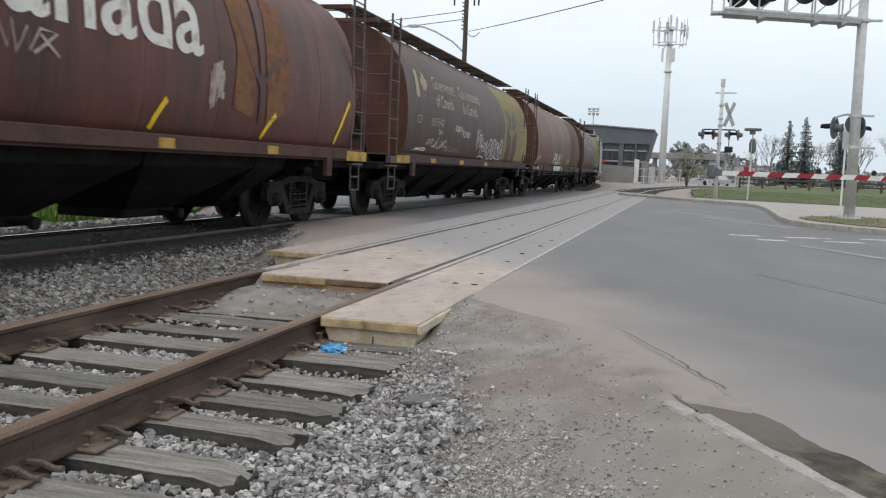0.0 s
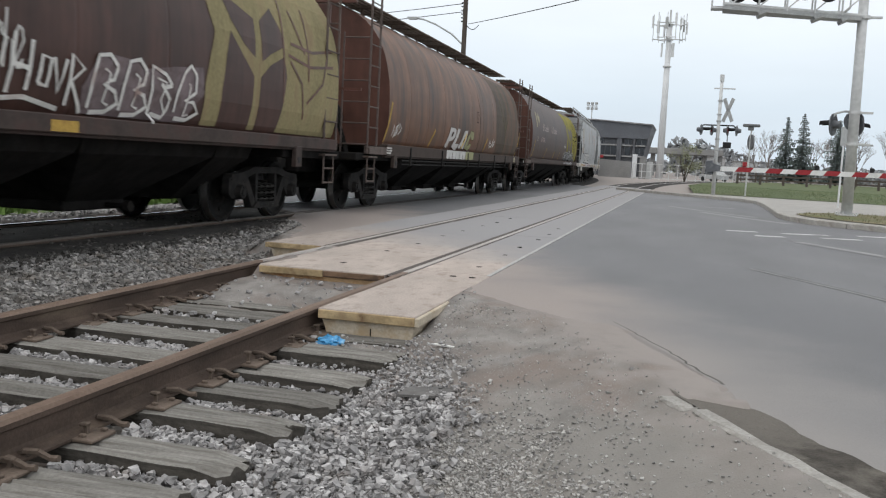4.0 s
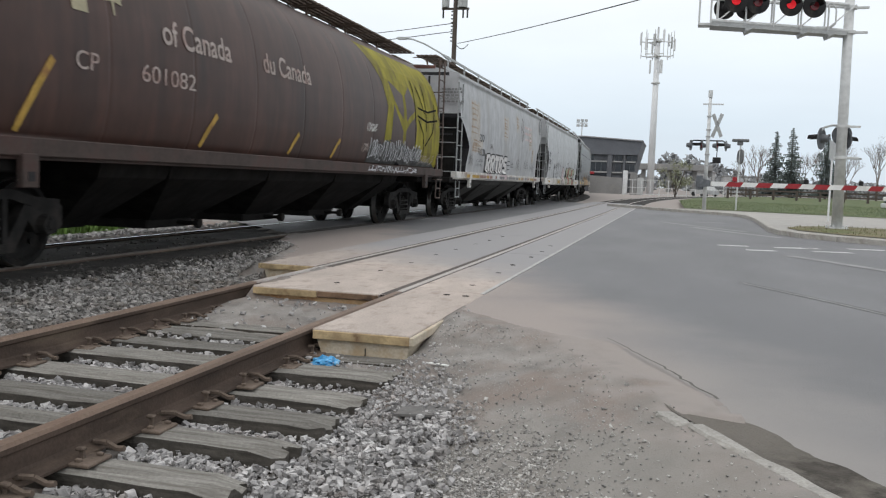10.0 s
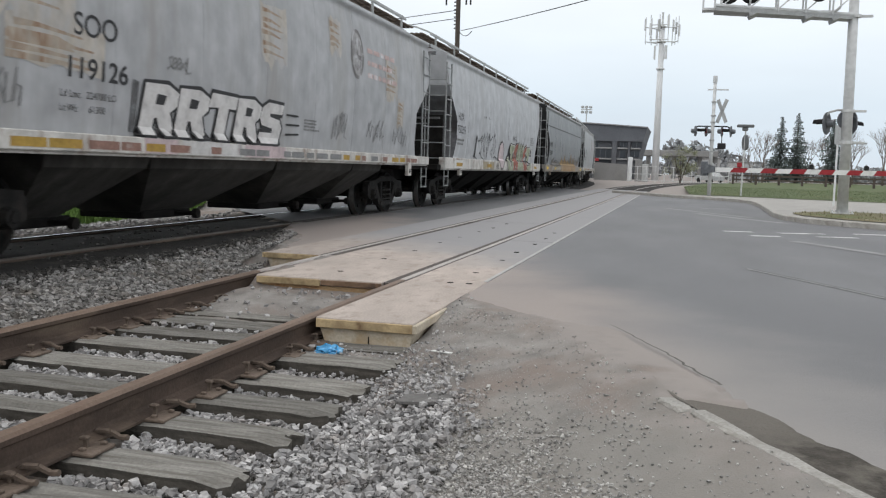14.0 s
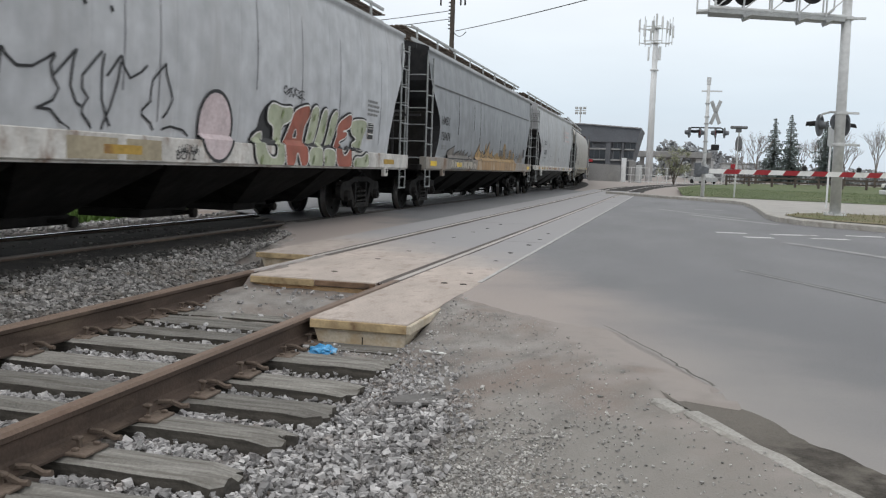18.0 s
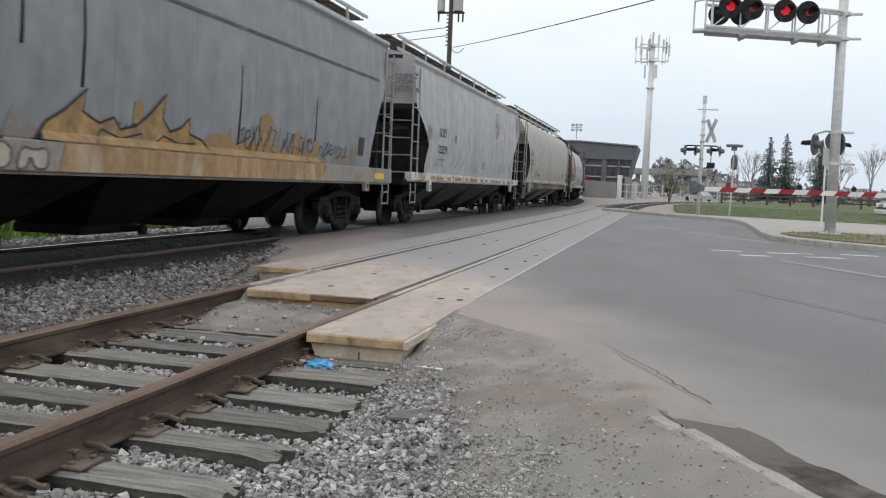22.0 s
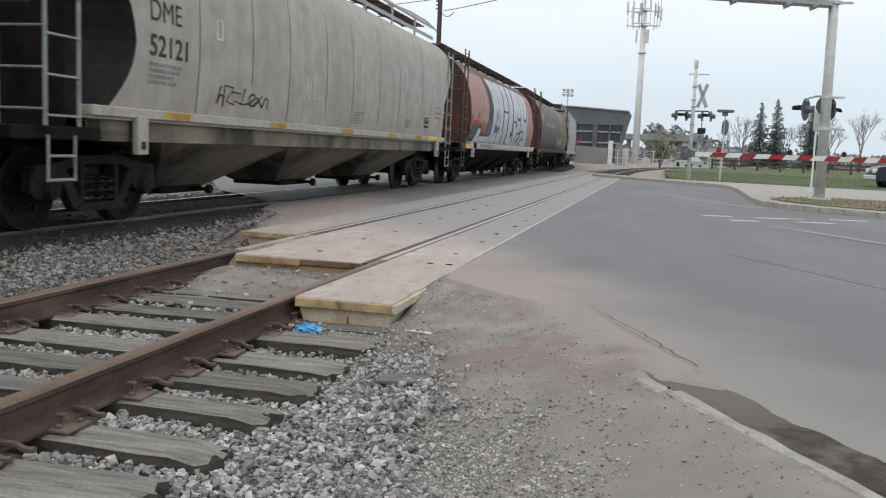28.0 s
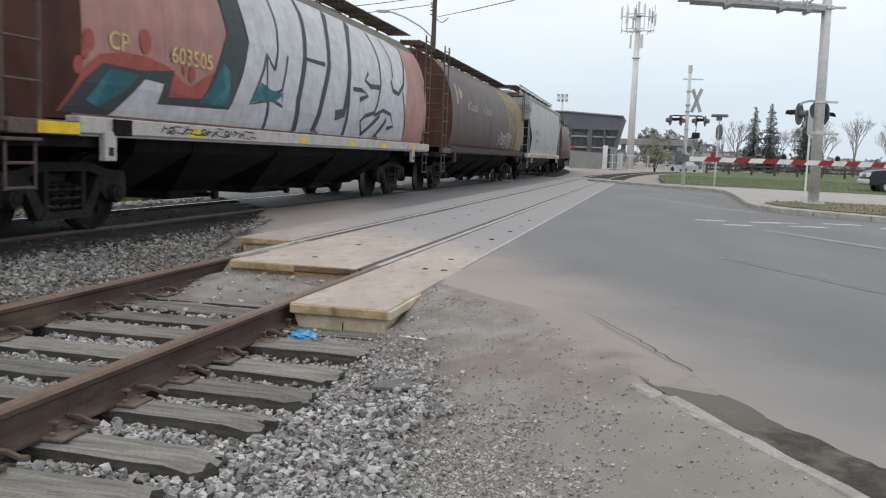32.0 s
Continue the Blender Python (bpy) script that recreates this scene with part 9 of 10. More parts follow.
def build_gate():
    g = thing("crossing_gate", "lowered red and white striped crossing gate arm", "barrier", (8.2, 26.0, 0.13))
    bm = bm_new()
    box(bm, -0.25, 0.25, -0.25, 0.25, 0.75, 1.5, 0.03)
    part("mechanism_box", bm, M_ALU, g)
    bm = bm_new()
    rod(bm, (0, 0.0, 0.0), (0, 0.0, 0.8), 0.09, n=12)
    part("pedestal", bm, M_GALV, g)
    # arm: boards stripe by stripe, from its tip over the road back to the machine
    tip, root = Vector((0.83 - 8.2, 21.0 - 26.0, 1.07)), Vector((0, -0.3, 1.13))
    d = (root - tip).normalized()
    rot = d.to_track_quat("X", "Z").to_matrix().to_4x4()
    stripe = 0.405
    n = int((root - tip).length / stripe)
    for k in range(n):
        w = 0.105 + 0.03 * k / n
        bm = bm_new()
        a, b, sl = k * stripe, (k + 1) * stripe, 0.9 * w
        prism(bm, [(a if k == 0 else a - sl / 2, -w / 2), (b - sl / 2, -w / 2), (b + sl / 2, w / 2), (a if k == 0 else a + sl / 2, w / 2)], "y", -0.02, 0.02)
        p = part("stripe", bm, M_RED if k % 2 else M_WHITE, g, "red reflective stripe" if k % 2 else "white reflective stripe")
        p.matrix_basis = Matrix.Translation(tip) @ rot
    for s in (0.62, 2.6, 4.2):
        bm = bm_new()
        box(bm, -0.05, 0.05, -0.04, 0.04, 0.0, 0.11, 0.015)
        rod(bm, (0, -0.07, 0.06), (0, -0.03, 0.06), 0.05, n=12)
        p = part("arm_lamp", bm, M_RED if s < 1 else M_BLACK, g, "small lamp on the gate arm")
        p.matrix_basis = Matrix.Translation(tip + Vector((0, 0, 0.06)) + d * s)
    return g


def build_bell_post():
    s = thing("bell_post", "thin post with a round sign and a hooded lamp on top", "post", (2.92, 44.0, 0.13))
    bm = bm_new()
    rod(bm, (0, 0, 0), (0.06, 0, 3.2), 0.04, 0.035, 10)
    part("post", bm, M_GALV, s)
    bm = bm_new()
    rod(bm, (0.04, -0.02, 2.5), (0.1, 0.0, 2.5), 0.36, n=20)
    part("round_sign", bm, M_BACKGREY, s)
    bm = bm_new()
    box(bm, -0.34, 0.42, -0.16, 0.16, 3.2, 3.33, 0.03)
    box(bm, -0.1, 0.16, -0.1, 0.1, 3.04, 3.2, 0.02)
    part("lamp_hood", bm, M_BACKGREY, s)
    return s


def build_thin_post():
    s = thing("sign_post", "thin white metal sign post beside the mast", "post", (5.24, 33.0, 0.13))
    bm = bm_new()
    rod(bm, (0, 0, 0), (0, 0, 3.1), 0.032, n=10)
    part("post", bm, M_TOWERWHITE, s)
    bm = bm_new()
    box(bm, -0.3, 0.3, -0.015, 0.015, 2.1, 2.75, 0.01)
    p = part("sign_plate", bm, M_ALU, s)
    p.matrix_basis = pose(0, -0.06, 0, 0, 0, 60)
    return s


# ---------------------------------------------------------------- tower, building, poles


def build_tower():
    s = thing("cell_tower", "tall white monopole tower with antenna racks on top", "tower", (-3.58, 150.0, -0.1))
    bm = bm_new()
    rod(bm, (0, 0, 0), (0, 0, 24.5), 0.6, 0.4, 20)
    part("pole", bm, M_TOWERWHITE, s, smooth=True)
    bm = bm_new()
    rod(bm, (0, 0, 24.5), (0, 0, 27), 0.16, n=8)
    part("top_pipe", bm, M_GALV, s)
    for z in (22.2, 24.6, 17.9):
        bm = bm_new()
        rod(bm, (0, 0, z), (0, 0, z + 0.18), 0.7, n=18)
        part("ring", bm, M_GALV, s)
    for k in range(3):
        a = radians(20 + 120 * k)
        c, sn = math.cos(a), math.sin(a)
        for z in (22.4, 24.7):
            bm = bm_new()
            rod(bm, (0, 0, z), (2.2 * c, 2.2 * sn, z), 0.08, n=6)
            rod(bm, (2.2 * c - 1.5 * sn, 2.2 * sn + 1.5 * c, z), (2.2 * c + 1.5 * sn, 2.2 * sn - 1.5 * c, z), 0.08, n=6)
            part("rack_arm", bm, M_GALV, s)
        for j in (-1.4, 0.0, 1.4):
            bm = bm_new()
            x, y = 2.2 * c - j * sn, 2.2 * sn + j * c
            rod(bm, (x, y, 22.0), (x, y, 26.3), 0.07, n=6)
            part("antenna_pipe", bm, M_GALV, s)
            bm = bm_new()
            box(bm, -0.17, 0.17, -0.1, 0.1, -0.95, 0.95, 0.04)
            p = part("antenna_panel", bm, M_TOWERWHITE if j else M_ALU, s)
            p.matrix_basis = pose(x + 0.15 * c, y + 0.15 * sn, 24.6 + 0.4 * j, 0, 0, math.degrees(a) - 90)
    for k in range(3):
        a = radians(75 + 120 * k)
        bm = bm_new()
        box(bm, -0.22, 0.22, -0.12, 0.12, -1.1, 1.1, 0.04)
        p = part("lower_panel", bm, M_TOWERWHITE, s)
        p.matrix_basis = pose(1.05 * math.cos(a), 1.05 * math.sin(a), 20.6, 0, 0, math.degrees(a) - 90)
    return s


def build_depot():
    """The dark slant-fronted building behind the tail of the train."""
    s = thing("depot_building", "dark grey modern building with slanted end and window bands", "building", (-5.6, 152.0, -0.1))
    wall = mat("slate_cladding", (0.115, 0.12, 0.132), 0.75, 0, 0.15, 0.4, 6, 0.1, (0.085, 0.087, 0.095), 0.35, 0.3)
    pale = mat("pale_cladding", (0.3, 0.3, 0.3), 0.8, 0, 0.12, 0.4, 6, 0.1)
    bm = bm_new()
    prism(bm, [(-12, 0), (-1.2, 0), (-0.9, 3.2), (-0.2, 6.3), (-12, 6.3)], "y", 0, 18)
    part("wall", bm, wall, s)
    # the deep slanted fascia under the roof
    fascia = mat("fascia_cladding", (0.115, 0.122, 0.138), 0.6, 0, 0.1, 0.5, 6, 0.05)
    bm = bm_new()
    prism(bm, [(-12, 6.3), (-0.2, 6.3), (0.4, 8.55), (-9, 9.1), (-12, 9.1)], "y", -0.7, 18)
    part("fascia", bm, fascia, s)
    bm = bm_new()
    prism(bm, [(0.45, 8.55), (0.5, 8.75), (-9, 9.3), (-12, 9.3), (-12, 9.12), (-9, 9.12)], "y", -1.0, 18.4)
    part("roof", bm, mat("roof_edge", (0.25, 0.25, 0.26), 0.8), s)
    for z in (5.15, 3.35):
        bm = bm_new()
        box(bm, -12, -0.55, -0.45, 0.0, z - 0.12, z + 0.12, 0.02)
        part("ledge", bm, pale, s, "pale ledge")
    for x, z, w, h, n in ((-8.3, 5.75, 1.7, 0.95, 2), (-3.35, 5.75, 1.2, 0.95, 2), (-1.2, 5.75, 1.7, 0.95, 2), (-3.4, 4.2, 1.0, 1.3, 1), (-1.5, 4.25, 1.6, 1.0, 2), (-7.6, 4.2, 4.6, 1.5, 5)):
        bm = bm_new()
        box(bm, x - w / 2 - 0.08, x + w / 2 + 0.08, -0.12, 0.1, z - h / 2 - 0.08, z + h / 2 + 0.08, 0.02)
        win = part("window", bm, wall, s)
        for k in range(n):
            bm = bm_new()
            box(bm, x - w / 2 + w * k / n + 0.04, x - w / 2 + w * (k + 1) / n - 0.04, -0.14, -0.1, z - h / 2, z + h / 2)
            part("pane", bm, M_GLASS_DARK, win)
    for x in (-4.6, -5.0, -2.4):
        bm = bm_new()
        box(bm, x - 0.2, x + 0.2, -0.6, 0.0, 0, 6.6, 0.02)
        part("pilaster", bm, wall, s)
    bm = bm_new()
    box(bm, -9.2, -5.2, -0.2, 0.05, 1.9, 3.1, 0.02)
    part("loading_opening", bm, M_GLASS_DARK, s, "dark loading opening")
    bm = bm_new()
    box(bm, -1.15, -0.95, -3, 0, 0, 3.2, 0.02)
    part("porch_wall", bm, pale, s)
    bm = bm_new()
    box(bm, -9.0, -7.3, -0.62, -0.5, 2.95, 3.4, 0.01)
    part("sign_board", bm, M_RED, s, "small red sign board")


def build_yard_things():
    """Boxes, fence and low walls in front of the building."""
    rnd = random.Random(8)
    con = mat("yard_concrete", (0.24, 0.238, 0.235), 0.9, 0, 0.12, 0.5, 8, 0.1, (0.28, 0.27, 0.26), 0.3, 0.4)
    bm = bm_new()
    prism(bm, [(-10.6, 0), (-6.4, 0), (-6.4, 2.1), (-10.6, 2.3)], "y", 118, 118.4)
    tagged(part("yard_wall", bm, con), "low pale concrete wall before the building", "wall")
    for x, w, h, m in ((-6.2, 0.6, 3.2, M_TOWERWHITE), (-5.1, 0.9, 2.9, con), (-4.2, 0.8, 2.3, M_ALU)):
        c = thing("equipment_cabinet", "tall grey equipment cabinet by the tower", "cabinet", (x, 122, -0.07), group="cabinets by the tower")
        bm = bm_new()
        box(bm, -w / 2, w / 2, -0.4, 0.4, 0, h, 0.04)
        part("case", bm, m, c)
        bm = bm_new()
        box(bm, -w / 2 + 0.1, w / 2 - 0.1, -0.43, -0.4, 0.2, h - 0.25, 0.01)
        part("door", bm, m, c)
    f = thing("chain_link_fence", "grey chain-link fence round the tower yard", "fence", (-6, 115, -0.07))
    for k in range(12):
        bm = bm_new()
        rod(bm, (k * 1.1, 0, 0), (k * 1.1, 0, 2.0), 0.05, n=6)
        part("post", bm, M_GALV, f)
    for z in (0.2, 1.0, 1.95):
        bm = bm_new()
        rod(bm, (0, 0, z), (12.1, 0, z), 0.03, n=6)
        part("rail", bm, M_GALV, f)
    m = thing("floodlight_mast", "thin mast with a cluster of floodlights", "floodlight", (-18.35, 182, -0.1))
    bm = bm_new()
    rod(bm, (0, 0, 0), (0, 0, 14), 0.16, 0.1, 8)
    part("mast", bm, M_GALV, m)
    bm = bm_new()
    box(bm, -1.1, 1.1, -0.1, 0.1, 13.4, 13.6)
    part("cross_bar", bm, M_GALV, m)
    for x in (-0.8, 0.0, 0.8):
        for z in (13.0, 14.0):
            bm = bm_new()
            box(bm, x - 0.3, x + 0.3, -0.3, 0.1, z - 0.25, z + 0.25, 0.05)
            part("floodlight", bm, M_ALU, m)
    # overpass and far roofs
    o = thing("overpass", "pale concrete overpass far behind the trees", "bridge", (0, 222, 0))
    bm = bm_new()
    box(bm, -9, 9, -4, 4, 5.2, 6.6, 0.1)
    part("deck", bm, con, o)
    for x in (-7, -1, 5, 8.5):
        bm = bm_new()
        box(bm, x - 0.5, x + 0.5, -2, 2, -0.1, 5.2, 0.05)
        part("pier", bm, con, o)
    for x, y, w, h in ((8, 240, 5, 5.2), (15, 210, 8, 4.0)):
        b = thing("low_building", "low pale flat-roofed building in the distance", "building", (x, y, -0.1))
        bm = bm_new()
        box(bm, -w / 2, w / 2, 0, 8, 0, h, 0.05)
        part("wall", bm, mat("pale_block_wall", (0.4, 0.4, 0.4), 0.9), b)
        bm = bm_new()
        box(bm, -w / 2 - 0.2, w / 2 + 0.2, -0.2, 8.2, h, h + 0.3, 0.05)
        part("roof", bm, con, b)
    # a pale parked car far off, and a rail fence
    for x, y in ((4.4, 132),):
        car = thing("parked_car", "pale parked car in the distance", "car", (x, y, 0.0), 40)
        bm = bm_new()
        prism(bm, [(-2.1, 0.3), (2.1, 0.3), (2.15, 0.75), (1.3, 0.9), (0.7, 1.4), (-1.0, 1.42), (-1.6, 0.95), (-2.1, 0.85)], "x", -0.85, 0.85)
        part("body", bm, M_ALU, car)
        bm = bm_new()
        prism(bm, [(-1.35, 0.95), (1.15, 0.95), (0.65, 1.33), (-0.95, 1.35)], "x", -0.87, 0.87)
        part("windows", bm, M_GLASS_DARK, car)
        for sx in (-0.8, 0.8):
            for sy in (-1.3, 1.3):
                bm = bm_new()
                rod(bm, (sx - 0.1, sy, 0.32), (sx + 0.1, sy, 0.32), 0.32, n=14)
                part("wheel", bm, M_BLACK, car)


def build_park_fence():
    f = thing("rail_fence", "dark low rail fence along the far edge of the lawn", "fence", (6, 104, 0.1))
    for k in range(26):
        bm = bm_new()
        box(bm, k * 2.4 - 0.12, k * 2.4 + 0.12, -0.12, 0.12, 0, 1.15, 0.02)
        part("post", bm, M_POLEWOOD, f)
    for z in (0.55, 1.0):
        bm = bm_new()
        box(bm, 0, 60, -0.05, 0.05, z - 0.09, z + 0.09)
        part("rail", bm, M_POLEWOOD, f)


def build_power_pole():
    s = thing("utility_pole", "dark wooden utility pole with transformers and a lamp arm", "utility pole", (-15.04, 60.0, -0.3))
    bm = bm_new()
    rod(bm, (0, 0, 0), (0, 0, 14.6), 0.2, 0.15, 12)
    part("pole", bm, M_POLEWOOD, s)
    for x in (-0.68, 0.42, 0.66):
        bm = bm_new()
        rod(bm, (x, -0.1, 13.1), (x, -0.1, 14.3), 0.26 if x < 0.5 else 0.2, n=14)
        rod(bm, (x, -0.1, 14.3), (x, -0.1, 14.36), 0.28 if x < 0.5 else 0.22, n=14)
        rod(bm, (x, -0.1, 14.36), (x, -0.1, 14.6), 0.04, n=6)
        part("transformer", bm, M_ALU, s, "grey can transformer")
    bm = bm_new()
    box(bm, -0.95, 0.95, -0.06, 0.06, 12.95, 13.08)
    part("crossarm", bm, M_POLEWOOD, s)
    for x in (-0.85, 0.55, 0.85):
        bm = bm_new()
        rod(bm, (x, 0, 12.4), (x, 0, 12.95), 0.06, n=8)
        part("insulator", bm, M_BLACK, s)
    bm = bm_new()
    for z in np.arange(10.8, 12.9, 0.25):
        box(bm, -0.28, -0.14, -0.03, 0.03, z, z + 0.08)
    part("steps", bm, M_BLACK, s)
    bm = bm_new()
    pts = [(-0.1, 0, 9.3), (-0.9, 0, 10.0), (-2.1, 0, 10.65), (-3.0, 0, 10.98), (-3.4, 0, 11.02)]
    for a, b in zip(pts, pts[1:]):
        rod(bm, a, b, 0.055, n=8)
    part("lamp_arm", bm, M_ALU, s, "curved street lamp arm")
    bm = bm_new()
    prism(bm, [(-0.55, 0.0), (-0.45, 0.1), (0.3, 0.1), (0.35, 0.02), (0.1, -0.07), (-0.4, -0.07)], "y", -0.15, 0.15)
    p = part("lamp_head", bm, M_ALU, s)
    p.location = (-3.6, 0, 11.02)
    top = Vector((-14.75, 59.8, 10.35))
    end = Vector((9.3, 14.0, 6.65))
    n = 24
    pts = [tuple(top + (end - top) * (k / n) + Vector((0, 0, -0.25 * 4 * (k / n) * (1 - k / n)))) for k in range(n + 1)]
    wire("overhead_cable", pts, 0.022, M_WIRE, "black overhead cable slung from the utility pole", "cable", "overhead cables")
    pts = [(-14.9 + 0.15 * k, 59.8, 10.3 - 0.32 * math.sin(k * 0.52)) for k in range(7)]
    wire("cable_loop", pts, 0.025, M_WIRE, "slack loop of black cable at the pole", "cable", "overhead cables")
    for z0, x1, z1 in ((11.75, -60, 11.2), (11.2, -62, 10.4)):
        pts = [(-15.1 + (x1 + 15.1) * k / 12, 60 + 6 * k / 12, z0 + (z1 - z0) * k / 12 - 1.0 * 4 * (k / 12) * (1 - k / 12)) for k in range(13)]
        wire("overhead_cable", pts, 0.025, M_WIRE, "black overhead cable slung from the utility pole", "cable", "overhead cables")


# ---------------------------------------------------------------- trees


def leaf_clumps(centre_list, size, seed, flat=1.0):
    """Small leaf cards gathered in clumps, as raw triangles."""
    rnd = random.Random(seed)
    verts, faces = [], []
    for (cx, cy, cz, r, cnt) in centre_list:
        for _ in range(cnt):
            v = Vector((rnd.gauss(0, 1), rnd.gauss(0, 1), rnd.gauss(0, 1)))
            v = v.normalized() * r * rnd.random() ** 0.45
            p = Vector((cx + v.x, cy + v.y, cz + v.z * flat))
            a, b = Vector((rnd.uniform(-1, 1), rnd.uniform(-1, 1), rnd.uniform(-1, 1))).normalized(), Vector((rnd.uniform(-1, 1), rnd.uniform(-1, 1), rnd.uniform(-1, 1))).normalized()
            s = size * rnd.uniform(0.6, 1.4)
            k = len(verts)
            verts += [tuple(p - a * s), tuple(p + a * s), tuple(p + b * s * 1.1), tuple(p - b * s * 0.6)]
            faces += [(k, k + 2, k + 1, k + 3)]
    return verts, faces


def build_spruce(x, y, h, seed, label):
    t = thing("spruce_tree", label, "tree", (x, y, 0.0), group="spruces beyond the lawn")
    rnd = random.Random(seed)
    bm = bm_new()
    rod(bm, (0, 0, 0), (0, 0, h * 0.96), h * 0.018, 0.03, 8)
    part("trunk", bm, M_BARK, t)
    verts, faces = [], []
    z = h * 0.1
    while z < h * 0.98:
        u = 1 - z / h
        r = h * 0.28 * u ** 0.85 * rnd.uniform(0.65, 1.2) + 0.08
        n = max(4, int(6 * u + 3))
        a0 = rnd.random() * 6.28
        for k in range(n):
            a = a0 + 6.283 * k / n + rnd.uniform(-0.3, 0.3)
            ln = r * rnd.uniform(0.45, 1.25)
            c, s = math.cos(a), math.sin(a)
            steps = 5
            for j in range(steps):
                f0, f1 = j / steps, (j + 1) / steps
                z0, z1 = z - 0.28 * ln * f0 + 0.1 * ln * f0 * f0, z - 0.28 * ln * f1 + 0.1 * ln * f1 * f1
                w = 0.22 * ln * (1 - f0) + 0.14
                for side in (-1, 1):
                    kx = len(verts)
                    verts += [(c * ln * f0, s * ln * f0, z0), (c * ln * f1, s * ln * f1, z1),
                              (c * ln * (f1 - 0.06) - s * side * w, s * ln * (f1 - 0.06) + c * side * w, z1 - rnd.uniform(0.1, 0.55))]
                    faces.append((kx, kx + 1, kx + 2))
        z += h * 0.026
    part("crown", quick_mesh("crown", verts, faces, M_SPRUCE), None, t)
    return t


def twig(v, f, p, q, r0, r1, n):
    """A tapered stick of n sides added to plain lists."""
    d = q - p
    a = Vector((d.y, -d.x, 0.0))
    a = a.normalized() if a.length > 1e-4 else Vector((1, 0, 0))
    b = d.cross(a).normalized()
    k = len(v)
    for c, r in ((p, r0), (q, r1)):
        for i in range(n):
            t = 6.2832 * i / n
            v.append(c + (a * math.cos(t) + b * math.sin(t)) * r)
    for i in range(n):
        j = (i + 1) % n
        f.append((k + i, k + j, k + n + j, k + n + i))


def grow(v, f, p, d, ln, r, depth, rnd, spread):
    q = p + d * ln
    twig(v, f, p, q, r, r * 0.7, 4 if depth > 2 else 3)
    if depth == 0:
        return
    for k in range(rnd.choice((2, 3, 3))):
        nd = (d + Vector((rnd.uniform(-1, 1), rnd.uniform(-1, 1), rnd.uniform(-0.15, 0.7))) * spread).normalized()
        grow(v, f, p + d * ln * rnd.uniform(0.6, 1.0), nd, ln * rnd.uniform(0.6, 0.82), r * 0.62, depth - 1, rnd, spread)


def build_bare_tree(x, y, h, seed):
    t = thing("bare_tree", "leafless grey tree with fine twigs", "tree", (x, y, 0.0), group="bare trees beyond the lawn")
    rnd = random.Random(seed)
    bm = bm_new()
    rod(bm, (0, 0, 0), (0, 0, h * 0.25), h * 0.02, h * 0.016, 7)
    part("trunk", bm, M_BARK, t)
    v, f = [], []
    for k in range(3):
        d = Vector((rnd.uniform(-0.45, 0.45), rnd.uniform(-0.45, 0.45), 1)).normalized()
        grow(v, f, Vector((0, 0, h * 0.24)), d, h * 0.24, h * 0.008, 5, rnd, 0.6)
    part("crown", quick_mesh("crown", v, f, M_TWIG), None, t)
    return t


def build_shrub(x, y, r, h, material, label, seed, count=900, size=0.14, z=0.0):
    t = thing("shrub", label, "shrub", (x, y, z), group="shrubs")
    rnd = random.Random(seed)
    bm = bm_new()
    for k in range(7):
        a = rnd.uniform(0, 6.28)
        rod(bm, (0, 0, 0), (r * 0.6 * math.cos(a), r * 0.6 * math.sin(a), h * 0.7), 0.05, 0.02, 5)
    part("stem_tangle", bm, M_BARK, t)
    cl = []
    for k in range(16):
        a, q = rnd.uniform(0, 6.28), r * rnd.random() ** 0.5
        cl.append((q * math.cos(a), q * math.sin(a), h * rnd.uniform(0.3, 0.9), r * rnd.uniform(0.25, 0.45), count // 16))
    v, f = leaf_clumps(cl, size, seed)
    part("crown", quick_mesh("crown", v, f, material), None, t)
    return t


M_BUD = island_vary(mat("budding_leaves", (0.25, 0.26, 0.17), 0.9, 0, 0.3, 2, 12, 0.1), 0.35)


def build_far_woods():
    rnd = random.Random(77)
    cl = []
    for k in range(420):
        x = rnd.uniform(-120, 330)
        y = 330 + 60 * rnd.random() - 0.25 * x
        h = 4.5 + 3.5 * (0.5 + 0.5 * math.sin(x * 0.07) * math.sin(x * 0.023 + 1)) + rnd.uniform(-1, 1)
        cl.append((x, y, h * rnd.uniform(0.25, 0.75), h * 0.4, 26))
    v, f = leaf_clumps(cl, 1.1, 5)
    tagged(new("far_woods", quick_mesh("far_woods", v, f, M_HAZEWOOD)), "distant line of trees in hazed grey-blue", "woods", kind="stuff")
    cl = []
    for k in range(150):
        x = rnd.uniform(6, 75)
        cl.append((x, 170 + rnd.uniform(0, 16), rnd.uniform(0.5, 2.6), rnd.uniform(0.8, 1.6), 26))
    v, f = leaf_clumps(cl, 0.4, 6)
    tagged(new("hedge_row", quick_mesh("hedge_row", v, f, M_HAZEWOOD)), "brushy hedge along the lawn, paled by painted haze", "hedge", kind="stuff")


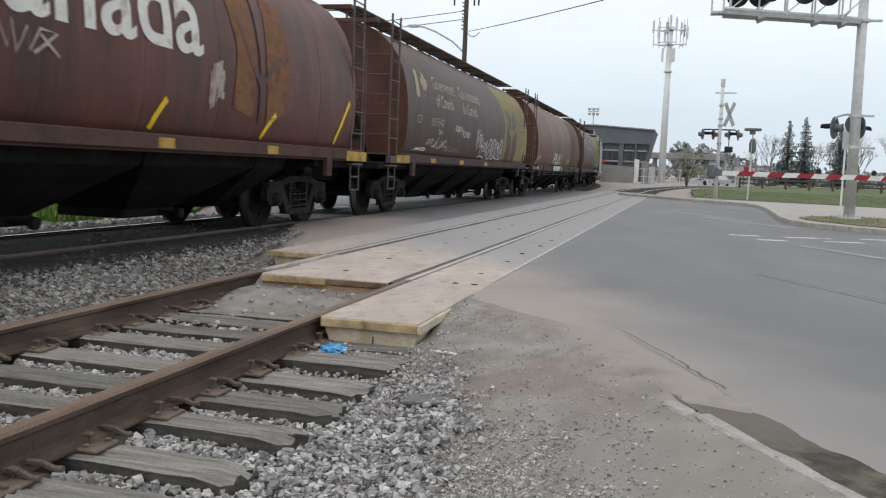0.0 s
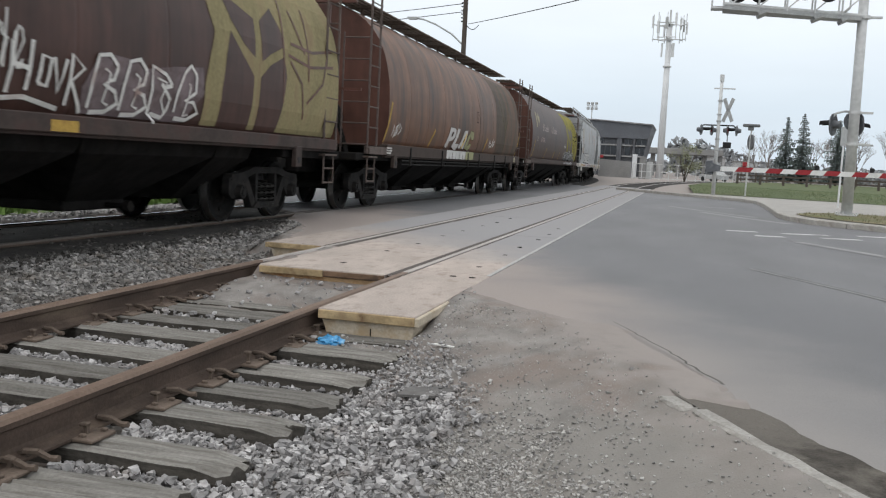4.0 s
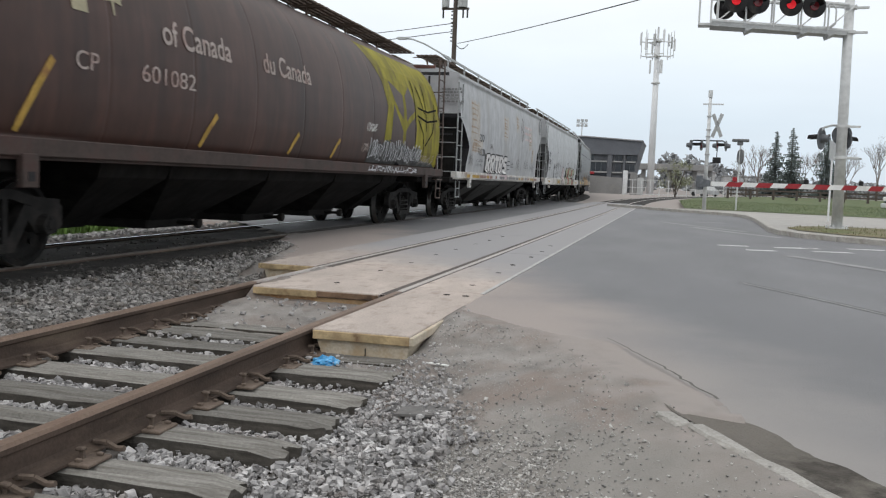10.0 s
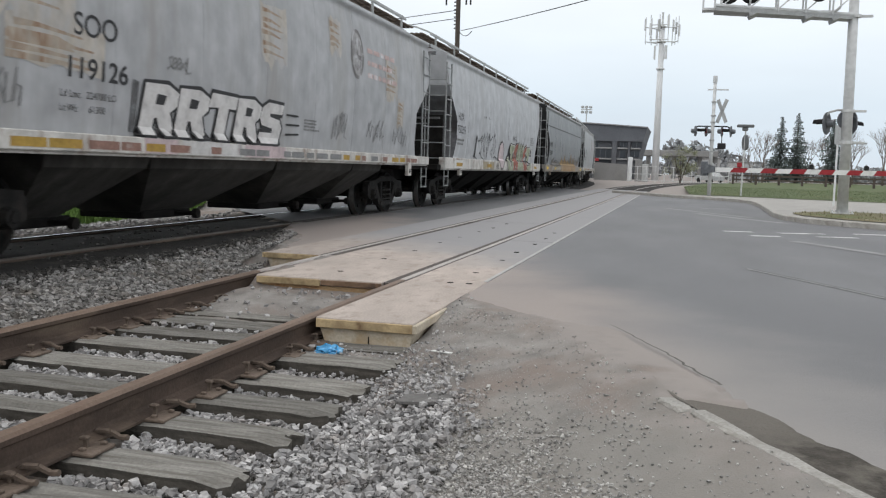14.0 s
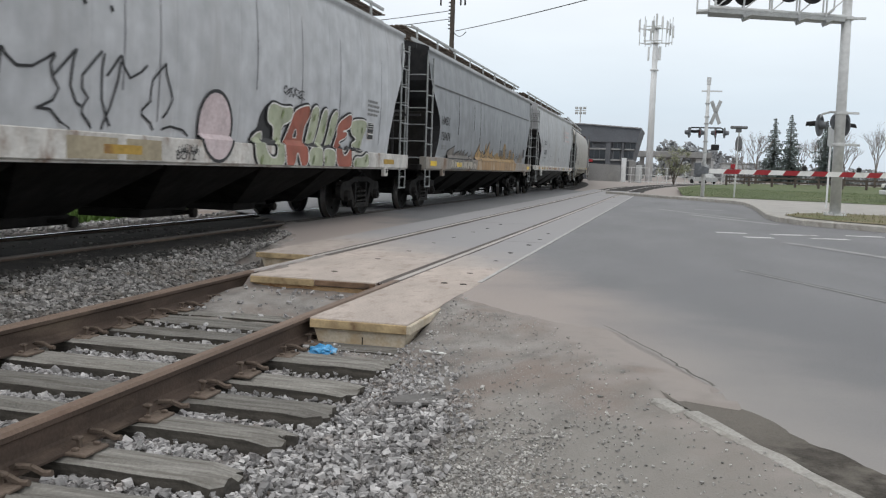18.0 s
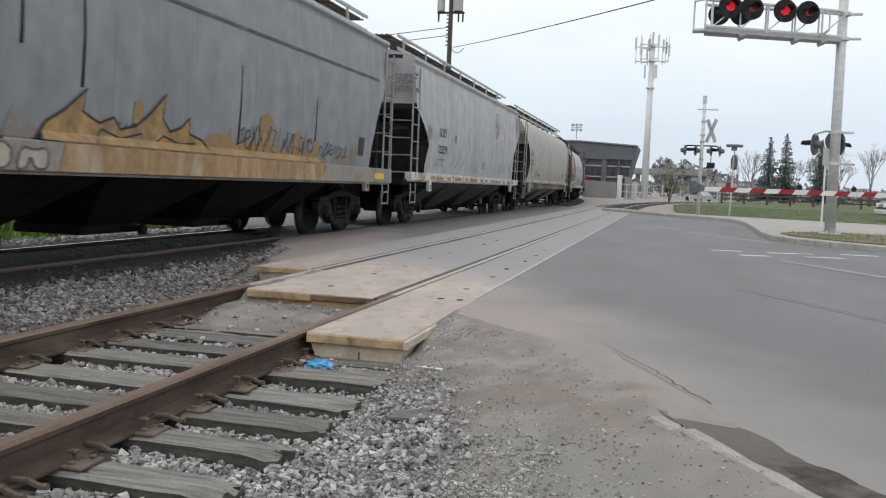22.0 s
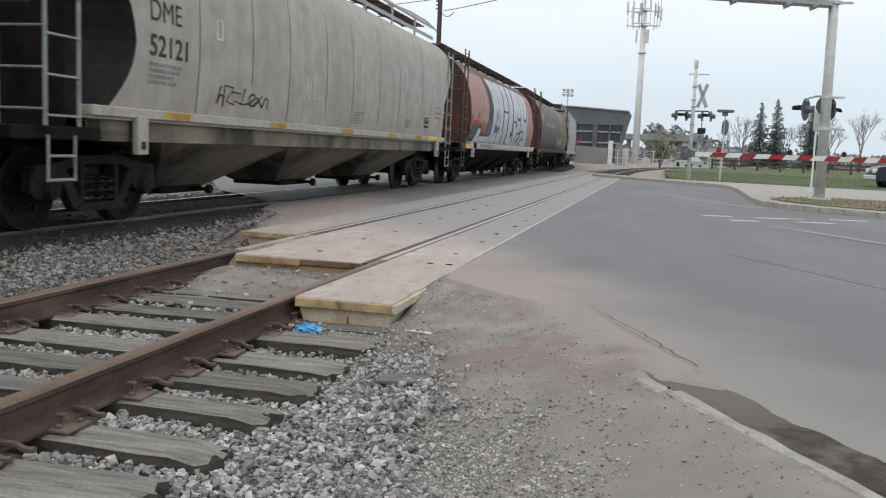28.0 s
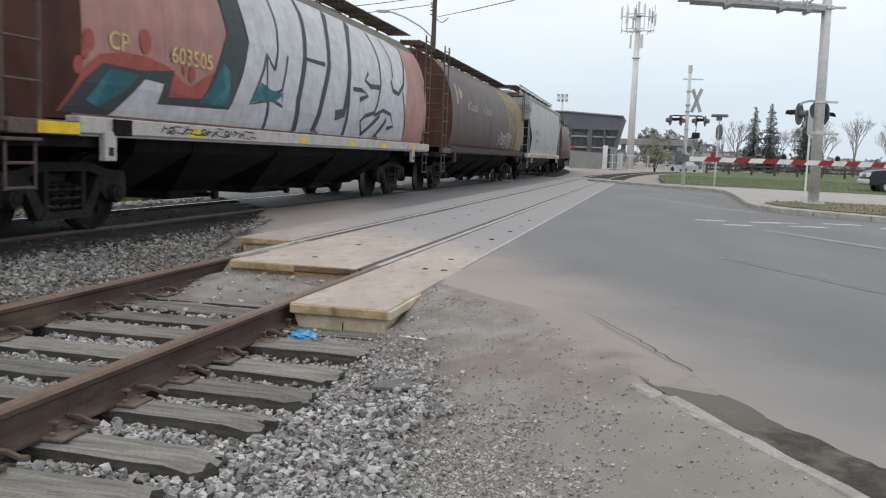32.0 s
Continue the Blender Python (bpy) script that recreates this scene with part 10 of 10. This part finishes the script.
def build_pickup():
    s = thing("pickup_truck", "dark pickup truck waiting beyond the lawn", "truck", (12.6, 46.4, 0.02), 0)
    dark = mat("dark_blue_car_paint", (0.02, 0.025, 0.035), 0.25, 0.2, 0.1, 1, 10, 0.01, spec=0.6)
    bm = bm_new()
    prism(bm, [(-2.6, 0.42), (2.9, 0.42), (2.9, 1.1), (0.6, 1.12), (0.3, 1.85), (-0.9, 1.88), (-1.45, 1.18), (-2.45, 1.08), (-2.62, 0.85)], "y", -0.95, 0.95)
    bmesh.ops.bevel(bm, geom=bm.edges[:], offset=0.04, segments=2, affect="EDGES")
    part("body", bm, dark, s)
    bm = bm_new()
    prism(bm, [(-1.35, 1.2), (0.4, 1.2), (0.2, 1.76), (-0.85, 1.8)], "y", -0.965, 0.965)
    part("windows", bm, M_GLASS_DARK, s)
    for x in (-1.75, 1.85):
        for y in (-0.82, 0.82):
            bm = bm_new()
            rod(bm, (x, y - 0.12, 0.38), (x, y + 0.12, 0.38), 0.38, n=18)
            w = part("wheel", bm, M_BLACK, s)
            bm = bm_new()
            rod(bm, (x, y - 0.13, 0.38), (x, y + 0.13, 0.38), 0.2, n=14)
            part("rim", bm, M_ALU, w)
    bm = bm_new()
    box(bm, -2.74, -2.55, -0.95, 0.95, 0.45, 0.68, 0.04)
    part("bumper", bm, M_GALV, s, "chrome bumper")
    for y in (-0.72, 0.72):
        bm = bm_new()
        box(bm, -2.66, -2.5, y - 0.2, y + 0.2, 0.78, 0.98, 0.03)
        part("headlight", bm, M_WHITE, s)
    return s


build_cantilever()
build_crossbuck()
build_gate()
build_bell_post()
build_thin_post()
build_tower()
build_depot()
build_yard_things()
build_park_fence()
build_power_pole()
build_spruce(17.95, 150, 11.6, 1, "tall dark green spruce beyond the lawn")
build_spruce(15.75, 152, 11.1, 2, "slim dark green spruce beyond the lawn")
build_spruce(22.9, 148, 10.6, 3, "dark green spruce behind the signal mast")
for k, (x, y, h) in enumerate(((13.0, 149, 9.5), (20.4, 156, 8.5), (25.5, 150, 10), (31, 152, 11), (35.5, 149, 10.5), (41, 153, 11), (28, 160, 8), (12.0, 158, 7.5), (10.0, 164, 6), (24, 162, 9), (38, 160, 9))):
    build_bare_tree(x, y, h, 50 + k)
build_shrub(0.3, 100, 1.6, 4.2, M_BUD, "thin brownish shrub coming into leaf", 5, 2600, 0.06, 0.0)
build_shrub(-8.0 + 8.6, 262, 6, 10, M_HAZEWOOD, "bare crown in the distance, greyed by painted haze", 6, 900, 0.7)
build_shrub(6.5, 270, 9, 8.5, M_HAZEWOOD, "distant tree clump greyed by painted haze", 7, 1200, 0.8)
for k, (x, y, r, h) in enumerate(((-14.5, 11.0, 1.2, 1.3), (-15.5, 14.5, 1.4, 1.5), (-14.2, 18.0, 1.1, 1.2), (-17, 8, 1.6, 1.5), (-18, 20, 1.8, 1.8), (-16, 25, 1.6, 1.6), (-20, 15, 2, 1.7))):
    build_shrub(x, y, r, h, M_BUSHGREEN, "bright green shrub beyond the busy track", 90 + k, 1500, 0.09, -0.2)
build_far_woods()
build_pickup()


build_crossing()
build_edge_strip()
build_ballast()
build_litter()
motions()
